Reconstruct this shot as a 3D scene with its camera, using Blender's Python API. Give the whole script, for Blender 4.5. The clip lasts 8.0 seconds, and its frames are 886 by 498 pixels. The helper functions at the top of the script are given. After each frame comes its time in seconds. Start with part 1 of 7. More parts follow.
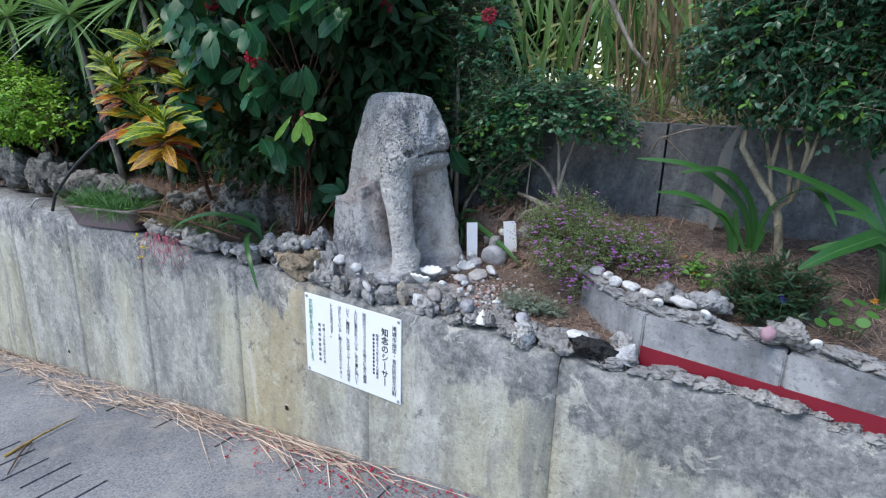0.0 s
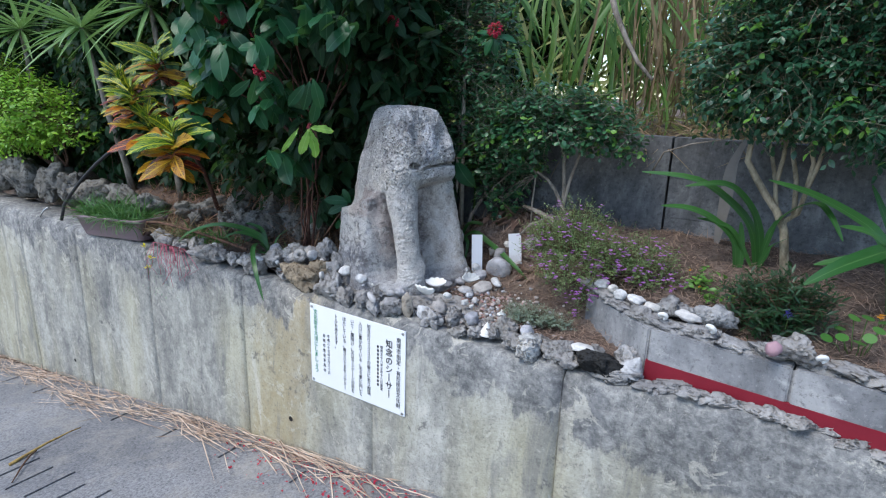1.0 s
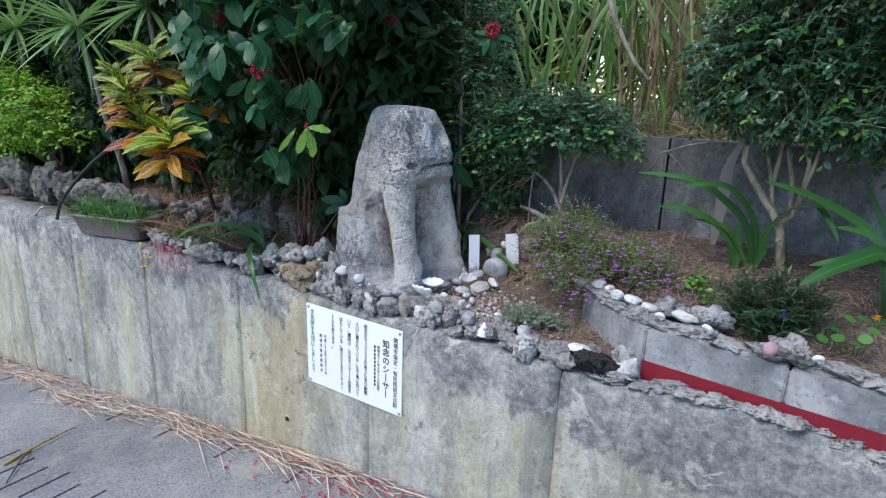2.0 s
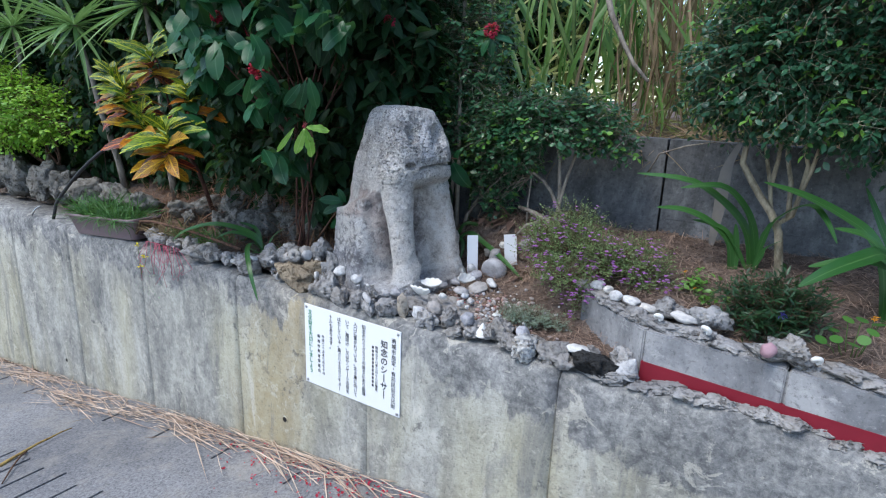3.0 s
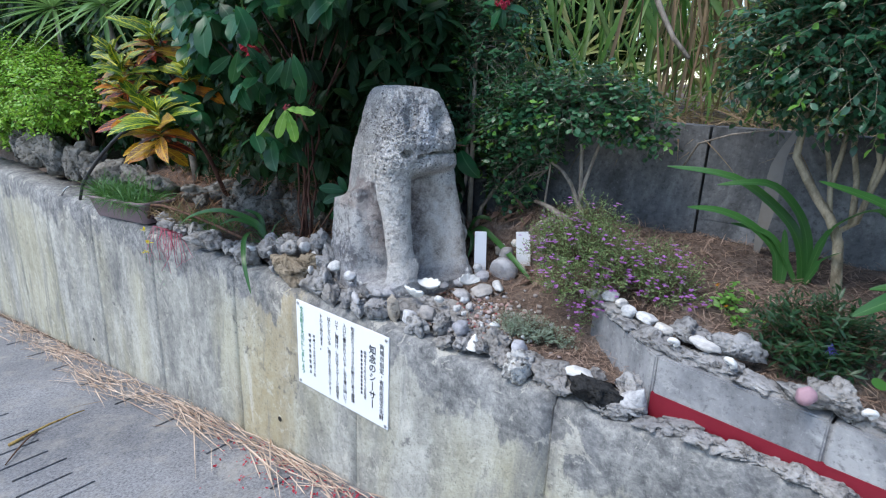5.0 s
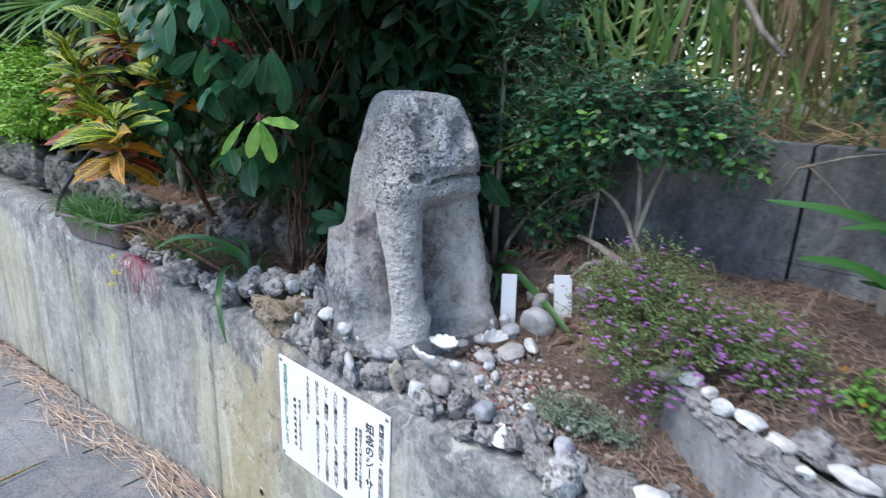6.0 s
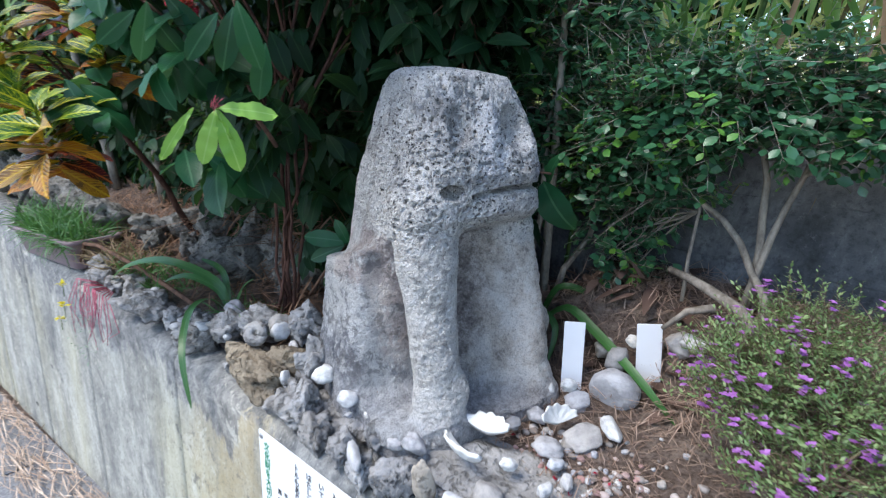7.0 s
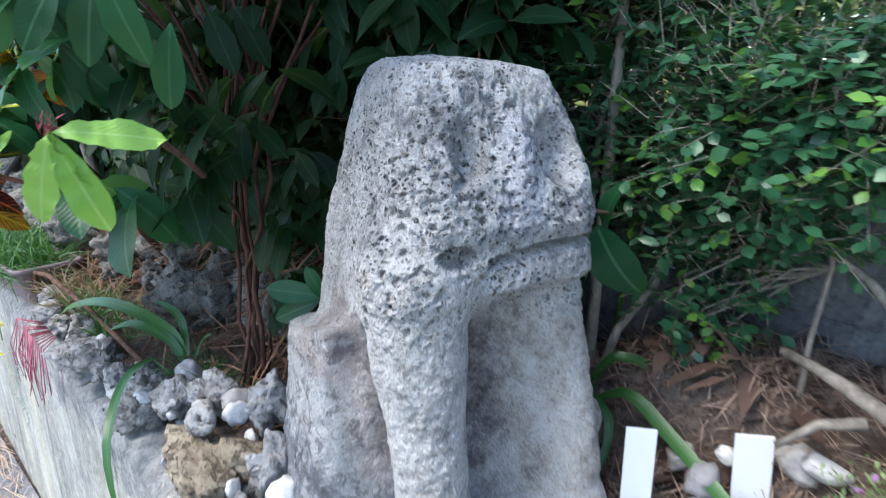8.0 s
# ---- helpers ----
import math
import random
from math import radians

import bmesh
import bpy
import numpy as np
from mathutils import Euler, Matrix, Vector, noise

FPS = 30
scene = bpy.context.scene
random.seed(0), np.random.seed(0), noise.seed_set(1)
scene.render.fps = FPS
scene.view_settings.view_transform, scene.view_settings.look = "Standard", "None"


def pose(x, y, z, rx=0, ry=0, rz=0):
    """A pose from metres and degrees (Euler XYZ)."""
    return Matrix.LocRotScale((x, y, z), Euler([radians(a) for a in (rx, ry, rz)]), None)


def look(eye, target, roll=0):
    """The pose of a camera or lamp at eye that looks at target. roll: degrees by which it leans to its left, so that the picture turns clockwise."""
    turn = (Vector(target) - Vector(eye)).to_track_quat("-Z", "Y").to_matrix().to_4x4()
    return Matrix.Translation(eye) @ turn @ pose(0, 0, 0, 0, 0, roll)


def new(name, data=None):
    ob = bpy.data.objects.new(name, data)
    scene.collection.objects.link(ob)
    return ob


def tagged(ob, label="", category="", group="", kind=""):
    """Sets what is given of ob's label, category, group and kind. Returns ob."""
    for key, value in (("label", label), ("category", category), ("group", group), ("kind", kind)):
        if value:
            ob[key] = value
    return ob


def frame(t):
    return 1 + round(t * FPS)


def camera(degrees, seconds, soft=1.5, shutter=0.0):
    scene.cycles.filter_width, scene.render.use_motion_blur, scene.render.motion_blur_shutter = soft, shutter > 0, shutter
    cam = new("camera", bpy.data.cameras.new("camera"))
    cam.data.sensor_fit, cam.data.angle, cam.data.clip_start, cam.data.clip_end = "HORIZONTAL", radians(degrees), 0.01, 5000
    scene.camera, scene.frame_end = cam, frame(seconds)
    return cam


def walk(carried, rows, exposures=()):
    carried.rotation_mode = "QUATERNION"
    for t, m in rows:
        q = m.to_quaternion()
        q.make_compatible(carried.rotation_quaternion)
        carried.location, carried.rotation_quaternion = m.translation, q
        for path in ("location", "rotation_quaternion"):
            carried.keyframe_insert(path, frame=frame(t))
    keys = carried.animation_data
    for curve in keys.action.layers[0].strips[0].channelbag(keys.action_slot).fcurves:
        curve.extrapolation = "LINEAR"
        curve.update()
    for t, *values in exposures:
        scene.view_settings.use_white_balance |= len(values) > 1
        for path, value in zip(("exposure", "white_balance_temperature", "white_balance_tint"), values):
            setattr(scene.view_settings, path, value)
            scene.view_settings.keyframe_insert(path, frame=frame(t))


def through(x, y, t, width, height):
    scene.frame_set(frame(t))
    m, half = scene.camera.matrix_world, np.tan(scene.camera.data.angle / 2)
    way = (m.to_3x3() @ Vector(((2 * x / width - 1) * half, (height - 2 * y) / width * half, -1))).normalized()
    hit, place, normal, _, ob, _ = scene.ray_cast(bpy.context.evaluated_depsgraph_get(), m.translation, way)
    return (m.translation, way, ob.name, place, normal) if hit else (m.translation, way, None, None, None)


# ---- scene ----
cam = camera(75.9, 8.0, soft=1.15, shutter=0.3)
PATH = [
    (0, (-0.177, -0.032, 1.618), (-1.17, 1.615, 1.069), 1.6),
    (0.5, (-0.176, -0.036, 1.625), (-1.189, 1.606, 1.096), 1.8),
    (1, (-0.172, -0.035, 1.625), (-1.188, 1.61, 1.112), 1.8),
    (1.5, (-0.172, -0.037, 1.623), (-1.184, 1.611, 1.112), 1.9),
    (3, (-0.181, -0.035, 1.623), (-1.179, 1.621, 1.113), 2.2),
    (3.5, (-0.18, -0.005, 1.621), (-1.198, 1.633, 1.092), 1.7),
    (4, (-0.138, 0.104, 1.619), (-1.217, 1.703, 1.092), 1.5),
    (4.5, (-0.075, 0.253, 1.635), (-1.226, 1.802, 1.111), 3.9),
    (4.7, (-0.074, 0.292, 1.616), (-1.245, 1.813, 1.054), 2.5),
    (5.8, (-0.402, 0.656, 1.62), (-1.543, 2.194, 1.044), 2.3),
    (6, (-0.46, 0.779, 1.609), (-1.672, 2.27, 1.055), 2.6),
    (6.5, (-0.655, 1.016, 1.594), (-1.995, 2.363, 0.968), 2.4),
    (7, (-0.898, 1.172, 1.549), (-2.129, 2.645, 0.988), 2.4),
    (7.5, (-1.057, 1.336, 1.554), (-2.225, 2.835, 0.932), 2.5),
    (8, (-1.189, 1.57, 1.561), (-2.483, 2.974, 0.968), 1.7),
]
walk(cam, [(t, look(eye, target, roll)) for t, eye, target, roll in PATH],
     [(0, 1.12), (4.5, 1.22), (6.0, 1.35), (6.6, 1.43), (7.3, 1.67), (8.0, 1.89)])

# ---- light ----
world = bpy.data.worlds.new("daylight")
world.use_nodes = True
scene.world = world
wn = world.node_tree.nodes
sky = wn.new("ShaderNodeTexSky")
sky.sky_type = "NISHITA"
sky.sun_disc = False
sky.sun_elevation = radians(58)
sky.sun_rotation = radians(200)
sky.air_density, sky.dust_density, sky.ozone_density = 1.0, 0.7, 2.0
wn["Background"].inputs["Strength"].default_value = 0.15
world.node_tree.links.new(sky.outputs[0], wn["Background"].inputs[0])
sun = new("sun", bpy.data.lights.new("sun", "SUN"))
sun.data.energy, sun.data.angle, sun.data.color = 1.4, radians(30), (1.0, 0.97, 0.92)
sun.matrix_world = look((-1.4, -3.0, 5.0), (0, 0, 0))

# ---- helpers for building ----
def link_mesh(name, verts, faces, uvs=None):
    me = bpy.data.meshes.new(name)
    me.from_pydata(verts, [], faces)
    if uvs is not None:
        layer = me.uv_layers.new(name="UVMap")
        idx = np.empty(len(me.loops), dtype=np.int32)
        me.loops.foreach_get("vertex_index", idx)
        layer.data.foreach_set("uv", np.asarray(uvs, dtype=np.float32)[idx].ravel())
    me.validate()
    return me


def smooth(me):
    me.polygons.foreach_set("use_smooth", [True] * len(me.polygons))
    return me


def to_mesh(name, bm, soft=False):
    me = bpy.data.meshes.new(name)
    bm.to_mesh(me)
    bm.free()
    return smooth(me) if soft else me


def part(name, me, material, parent, label="", m=None):
    """One mesh object under a thing or a part."""
    if not isinstance(me, bpy.types.Mesh):
        me = to_mesh(name, me)
    if material is not None and not me.materials:
        me.materials.append(material)
    ob = new(name, me)
    ob.parent = parent
    if m is not None:
        ob.matrix_basis = m
    if label:
        ob["label"] = label
    return ob


def solid(name, me, material, label, category, m=None, group="", kind=""):
    """A thing that is one mesh."""
    ob = part(name, me, material, None, "", m)
    return tagged(ob, label, category, group, kind)


def base(name, label, category, loc=(0, 0, 0), group="", kind=""):
    """An Empty at the foot of a thing made of parts."""
    ob = new(name)
    ob.location = loc
    ob.empty_display_size = 0.05
    return tagged(ob, label, category, group, kind)


def box_bm(x0, x1, y0, y1, z0, z1, bevel=0.0):
    bm = bmesh.new()
    bmesh.ops.create_cube(bm, size=1)
    for v in bm.verts:
        v.co = Vector(((x0 + x1) / 2 + v.co.x * (x1 - x0), (y0 + y1) / 2 + v.co.y * (y1 - y0), (z0 + z1) / 2 + v.co.z * (z1 - z0)))
    if bevel:
        bmesh.ops.bevel(bm, geom=bm.edges[:], offset=bevel, segments=2, affect="EDGES")
    return bm


def tube(points, radii, sides=6, verts=None, faces=None):
    """A tapered tube along points, appended to verts and faces."""
    verts = [] if verts is None else verts
    faces = [] if faces is None else faces
    pts = [Vector(p) for p in points]
    first = len(verts)
    side = Vector((1, 0, 0))
    for i, p in enumerate(pts):
        d = (pts[min(i + 1, len(pts) - 1)] - pts[max(i - 1, 0)]).normalized()
        side = side - d * side.dot(d)
        if side.length < 1e-4:
            side = d.orthogonal()
        side.normalize()
        up = d.cross(side)
        for k in range(sides):
            a = 2 * math.pi * k / sides
            verts.append(tuple(p + (side * math.cos(a) + up * math.sin(a)) * radii[i]))
    for i in range(len(pts) - 1):
        for k in range(sides):
            a, b = first + i * sides + k, first + i * sides + (k + 1) % sides
            faces.append((a, b, b + sides, a + sides))
    faces.append(tuple(first + k for k in reversed(range(sides))))
    faces.append(tuple(first + (len(pts) - 1) * sides + k for k in range(sides)))
    return verts, faces


def bent(p0, p1, sag=0.0, n=6, wob=0.0, rng=random):
    """Points from p0 to p1 with a rise in the middle and a little wander."""
    a, b = Vector(p0), Vector(p1)
    out = []
    for i in range(n + 1):
        t = i / n
        p = a.lerp(b, t) + Vector((0, 0, sag * 4 * t * (1 - t)))
        if 0 < i < n:
            p += Vector([rng.uniform(-wob, wob) for _ in range(3)])
        out.append(p)
    return out


def leaf_shape(length, width, n=4, fold=0.25, curl=0.3, peak=0.45, wave=0.0, tip=1.0, seed=0):
    """Verts, faces and uvs of a leaf along +y with its face to +z: a folded, drooping blade."""
    rng = random.Random(seed)
    verts, faces, uvs = [], [], []
    y, z = 0.0, 0.0
    for i in range(n + 1):
        t = i / n
        if t <= peak:
            w = math.sin(math.pi / 2 * (t / peak)) ** 0.8
        else:
            w = max(0.0, math.cos(math.pi / 2 * ((t - peak) / (1 - peak)))) ** tip
        w = max(w * width / 2, 0.02 * width)
        a = -curl * t * 1.6
        if i:
            y += length / n * math.cos(a)
            z += length / n * math.sin(a)
        lift = fold * w
        wl, wr = wave * width * rng.uniform(-1, 1), wave * width * rng.uniform(-1, 1)
        verts += [(-w, y, z + lift + wl), (0, y, z), (w, y, z + lift + wr)]
        uvs += [(0.5 - w / width, t), (0.5, t), (0.5 + w / width, t)]
    for i in range(n):
        a = 3 * i
        faces += [(a, a + 1, a + 4, a + 3), (a + 1, a + 2, a + 5, a + 4)]
    return verts, faces, uvs


def leaf_mesh(name, material, *args, **kw):
    v, f, u = leaf_shape(*args, **kw)
    me = smooth(link_mesh(name, v, f, u))
    me.materials.append(material)
    return me


def scatter(name, shapes, mats, seed=0):
    """One mesh of many leaves: shapes is a list of (verts, faces, uvs), mats an N x 4 x 4 array."""
    rng = np.random.RandomState(seed)
    pick = rng.randint(0, len(shapes), len(mats))
    vs, fs, us, off = [], [], [], 0
    for k, (v, f, u) in enumerate(shapes):
        m = mats[pick == k]
        v = np.c_[np.asarray(v, float), np.ones(len(v))]
        w = np.einsum("nij,vj->nvi", m, v)[:, :, :3]
        f = np.asarray(f)
        idx = f[None] + (off + np.arange(len(m)) * len(v))[:, None, None]
        vs.append(w.reshape(-1, 3))
        fs.append(idx.reshape(-1, f.shape[1]))
        us.append(np.tile(np.asarray(u), (len(m), 1)))
        off += len(m) * len(v)
    v, f, u = np.concatenate(vs), np.concatenate(fs), np.concatenate(us)
    me = bpy.data.meshes.new(name)
    me.vertices.add(len(v))
    me.vertices.foreach_set("co", v.astype(np.float32).ravel())
    me.loops.add(f.size)
    me.loops.foreach_set("vertex_index", f.astype(np.int32).ravel())
    me.polygons.add(len(f))
    me.polygons.foreach_set("loop_start", np.arange(0, f.size, f.shape[1], dtype=np.int32))
    me.polygons.foreach_set("use_smooth", np.ones(len(f), dtype=bool))
    me.uv_layers.new(name="UVMap").data.foreach_set("uv", u[f.ravel()].astype(np.float32).ravel())
    me.update(calc_edges=True)
    return me


def aim(p, d, up=(0, 0, 1), s=1.0, roll=0.0):
    """The matrix that lays a leaf at p, pointing along d with its face towards up."""
    d = Vector(d).normalized()
    x = d.cross(Vector(up))
    if x.length < 1e-3:
        x = d.orthogonal()
    x.normalize()
    z = x.cross(d)
    m = Matrix((x, d, z)).transposed().to_4x4()
    m = Matrix.Translation(p) @ m @ Matrix.Rotation(roll, 4, "Y")
    return m @ Matrix.Diagonal((s, s, s, 1))


def jitter(rng, a):
    return Vector((rng.uniform(-a, a), rng.uniform(-a, a), rng.uniform(-a, a)))


# ---- materials ----
class Nodes:
    """A small builder for node materials."""

    def __init__(self, name, rough=0.8, metal=0.0, spec=0.4):
        self.mat = bpy.data.materials.new(name)
        self.mat.use_nodes = True
        self.t = self.mat.node_tree
        self.bsdf = self.t.nodes["Principled BSDF"]
        self.bsdf.inputs["Roughness"].default_value = rough
        self.bsdf.inputs["Metallic"].default_value = metal
        self.bsdf.inputs["Specular IOR Level"].default_value = spec

    def put(self, socket, value):
        if isinstance(value, bpy.types.NodeSocket):
            self.t.links.new(value, socket)
        elif isinstance(value, tuple) and len(value) == 3 and socket.type == "RGBA":
            socket.default_value = (*value, 1)
        else:
            socket.default_value = value

    def coords(self, kind="Object", scale=(1, 1, 1)):
        c = self.t.nodes.new("ShaderNodeTexCoord")
        m = self.t.nodes.new("ShaderNodeMapping")
        m.inputs["Scale"].default_value = scale
        self.t.links.new(c.outputs[kind], m.inputs["Vector"])
        return m.outputs[0]

    def world(self, scale=(1, 1, 1)):
        c = self.t.nodes.new("ShaderNodeNewGeometry")
        m = self.t.nodes.new("ShaderNodeMapping")
        m.inputs["Scale"].default_value = scale
        self.t.links.new(c.outputs["Position"], m.inputs["Vector"])
        return m.outputs[0]

    def noise(self, vec, scale, detail=5.0, rough=0.6, dist=0.0):
        n = self.t.nodes.new("ShaderNodeTexNoise")
        self.put(n.inputs["Vector"], vec)
        n.inputs["Scale"].default_value = scale
        n.inputs["Detail"].default_value = detail
        n.inputs["Roughness"].default_value = rough
        n.inputs["Distortion"].default_value = dist
        return n.outputs["Fac"]

    def voronoi(self, vec, scale, feature="F1"):
        n = self.t.nodes.new("ShaderNodeTexVoronoi")
        n.feature = feature
        self.put(n.inputs["Vector"], vec)
        n.inputs["Scale"].default_value = scale
        return n.outputs["Distance"]

    def ramp(self, fac, *stops):
        n = self.t.nodes.new("ShaderNodeValToRGB")
        self.put(n.inputs[0], fac)
        e = n.color_ramp.elements
        while len(e) < len(stops):
            e.new(0.5)
        for k, (pos, col) in enumerate(stops):
            e[k].position = pos
            e[k].color = (*col, 1) if isinstance(col, tuple) else (col, col, col, 1)
        return n.outputs[0]

    def mix(self, fac, a, b, how="MIX"):
        n = self.t.nodes.new("ShaderNodeMix")
        n.data_type, n.blend_type = "RGBA", how
        self.put(n.inputs[0], fac)
        self.put(n.inputs[6], a)
        self.put(n.inputs[7], b)
        return n.outputs[2]

    def math(self, op, a, b=0.0):
        n = self.t.nodes.new("ShaderNodeMath")
        n.operation = op
        self.put(n.inputs[0], a)
        self.put(n.inputs[1], b)
        return n.outputs[0]

    def split(self, vec):
        n = self.t.nodes.new("ShaderNodeSeparateXYZ")
        self.t.links.new(vec, n.inputs[0])
        return n.outputs

    def random(self, island=False):
        if island:
            return self.t.nodes.new("ShaderNodeNewGeometry").outputs["Random Per Island"]
        return self.t.nodes.new("ShaderNodeObjectInfo").outputs["Random"]

    def bump(self, height, strength=0.5, dist=0.01):
        n = self.t.nodes.new("ShaderNodeBump")
        n.inputs["Strength"].default_value = strength
        n.inputs["Distance"].default_value = dist
        self.put(n.inputs["Height"], height)
        self.t.links.new(n.outputs[0], self.bsdf.inputs["Normal"])

    def colour(self, value):
        self.put(self.bsdf.inputs["Base Color"], value)

    def rough(self, value):
        self.put(self.bsdf.inputs["Roughness"], value)

    def through_light(self, colour, amount=0.35):
        """Thin leaves let light through."""
        tr = self.t.nodes.new("ShaderNodeBsdfTranslucent")
        self.put(tr.inputs[0], colour)
        mx = self.t.nodes.new("ShaderNodeMixShader")
        mx.inputs[0].default_value = amount
        self.t.links.new(self.bsdf.outputs[0], mx.inputs[1])
        self.t.links.new(tr.outputs[0], mx.inputs[2])
        self.t.links.new(mx.outputs[0], self.t.nodes["Material Output"].inputs[0])


def leaf_material(name, low, high, rib=None, rough=0.35, island=True, through=0.3, spec=0.5, tips=None):
    """Green leaf with a paler midrib, side veins and a tint of its own for each leaf."""
    n = Nodes(name, rough, 0, spec)
    r = n.random(island)
    col = n.mix(r, low, high)
    wv = n.noise(n.world(), 9.0, 3)
    col = n.mix(n.math("MULTIPLY", wv, 0.5), col, tuple(c * 0.6 for c in low))
    uv = n.split(n.coords("UV"))
    mid = n.math("ABSOLUTE", n.math("SUBTRACT", uv[0], 0.5))
    if rib:
        m = n.math("LESS_THAN", mid, 0.035)
        col = n.mix(n.math("MULTIPLY", m, 0.7), col, rib)
    if tips:
        k = n.math("GREATER_THAN", n.math("ADD", uv[1], n.math("MULTIPLY", r, 0.35)), 1.12)
        col = n.mix(n.math("MULTIPLY", k, 0.8), col, tips)
    side = n.math("SINE", n.math("MULTIPLY", n.math("SUBTRACT", uv[1], n.math("MULTIPLY", mid, 0.6)), 70.0))
    n.bump(n.math("ADD", n.math("MULTIPLY", side, 0.3), n.noise(n.world(), 60, 2)), 0.10, 0.003)
    n.colour(col)
    n.through_light(n.mix(0.3, col, (0.18, 0.36, 0.06)), through)
    return n.mat


def plain(name, col, rough=0.6, var=0.25, scale=30.0, bump=0.2, spec=0.4, metal=0.0):
    """One colour with grain at two scales."""
    n = Nodes(name, rough, metal, spec)
    v = n.coords("Object")
    a = n.noise(v, scale, 6)
    b = n.noise(v, scale * 0.12, 3)
    c = n.mix(n.math("MULTIPLY", a, 1.0), tuple(x * (1 - var) for x in col), tuple(min(1, x * (1 + var)) for x in col))
    c = n.mix(n.math("MULTIPLY", b, 0.5), c, tuple(x * 0.7 for x in col))
    n.colour(c)
    n.bump(a, bump, 0.005)
    return n.mat


def concrete_material():
    n = Nodes("weathered_concrete", 0.9, 0, 0.25)
    w = n.world()
    x, y, z = n.split(w)
    streak = n.noise(n.world((2.2, 2.2, 0.55)), 2.0, 7, 0.66, 0.7)
    blot = n.noise(n.world((1.0, 1.0, 0.7)), 2.6, 8, 0.68)
    mott = n.noise(w, 22, 8, 0.75, 0.3)
    grit = n.noise(w, 80, 6, 0.75)
    mixed = n.math("ADD", n.math("ADD", n.math("MULTIPLY", streak, 0.34), n.math("MULTIPLY", blot, 0.36)), n.math("MULTIPLY", mott, 0.30))
    col = n.ramp(mixed, (0.39, (0.14, 0.14, 0.138)), (0.46, (0.24, 0.236, 0.215)), (0.53, (0.375, 0.366, 0.325)), (0.62, (0.53, 0.518, 0.465)))
    # lime-yellow film low on the wall
    film = n.ramp(n.noise(n.world((1.7, 1.7, 0.35)), 1.0, 3), (0.46, 0.0), (0.60, 1.0))
    film = n.math("MULTIPLY", film, n.ramp(n.math("ADD", z, n.math("MULTIPLY", blot, 0.3)), (0.42, 0.38), (0.68, 0.06)))
    col = n.mix(film, col, (0.47, 0.43, 0.26))
    # rust-brown run of water beside the sign
    run = n.math("ADD", n.math("ABSOLUTE", n.math("ADD", n.math("SUBTRACT", x, n.math("MULTIPLY", z, 0.25)), 2.42)), n.math("MULTIPLY", n.math("SUBTRACT", n.noise(n.world((5, 5, 1.0)), 2.0, 6), 0.5), 0.6))
    col = n.mix(n.math("MULTIPLY", n.ramp(run, (0.10, 0.75), (0.32, 0.0)), n.ramp(mott, (0.3, 1.0), (0.7, 0.5))), col, (0.36, 0.285, 0.155))
    # pale runs of washed lime
    lime = n.ramp(n.noise(n.world((4.0, 4.0, 0.5)), 1.6, 7, 0.66, 0.6), (0.60, 0.0), (0.68, 0.35))
    col = n.mix(lime, col, (0.66, 0.65, 0.60))
    # soot-dark runs from the top
    soot = n.ramp(n.noise(n.world((4.5, 4.5, 0.7)), 1.5, 8, 0.70, 0.8), (0.54, 0.0), (0.64, 0.6))
    col = n.mix(soot, col, (0.17, 0.17, 0.168))
    # ragged dark growth that hangs down from the coping, deeper towards the block wall
    ragged = n.noise(n.world((2.6, 2.6, 1.1)), 1.7, 9, 0.66, 0.4)
    deep = n.math("MULTIPLY", n.ramp(n.math("ADD", n.math("MULTIPLY", x, 0.3), 1.0), (0.42, 0.0), (0.62, 0.45), (0.80, 0.6), (1.0, 1.0)), 0.22)
    deep = n.math("ADD", deep, n.math("MULTIPLY", n.ramp(n.math("ADD", n.math("MULTIPLY", x, 0.3), 1.0), (0.0, 1.0), (0.10, 0.7), (0.25, 0.0)), 0.10))
    edge = n.math("ADD", n.math("ADD", z, deep), n.math("MULTIPLY", n.math("SUBTRACT", ragged, 0.5), 0.9))
    top = n.ramp(edge, (0.53, 0.0), (0.565, 1.0))
    growth = n.ramp(n.math("ADD", n.math("MULTIPLY", mott, 0.6), n.math("MULTIPLY", blot, 0.4)), (0.38, (0.06, 0.062, 0.065)), (0.50, (0.15, 0.152, 0.157)), (0.60, (0.25, 0.252, 0.255)))
    col = n.mix(n.math("MULTIPLY", top, n.ramp(mott, (0.40, 0.9), (0.62, 0.6))), col, growth)
    spots = n.ramp(n.noise(w, 17, 8, 0.78), (0.56, 0.0), (0.60, 1.0))
    patch = n.ramp(n.noise(w, 2.0, 4, 0.6), (0.46, 0.0), (0.6, 1.0))
    col = n.mix(n.math("MULTIPLY", n.math("MULTIPLY", spots, patch), 0.65), col, (0.085, 0.085, 0.086))
    chips = n.ramp(n.noise(w, 9.0, 8, 0.72, 0.9), (0.585, 0.0), (0.61, 1.0))
    col = n.mix(n.math("MULTIPLY", chips, 0.45), col, (0.56, 0.53, 0.45))
    col = n.mix(n.ramp(grit, (0.34, 0.55), (0.46, 0.0)), col, (0.07, 0.07, 0.07))
    col = n.mix(n.ramp(grit, (0.58, 0.0), (0.70, 0.3)), col, (0.66, 0.65, 0.61))
    n.colour(col)
    n.bump(n.math("ADD", n.math("MULTIPLY", grit, 0.8), n.math("MULTIPLY", mott, 1.2)), 0.5, 0.007)
    return n.mat


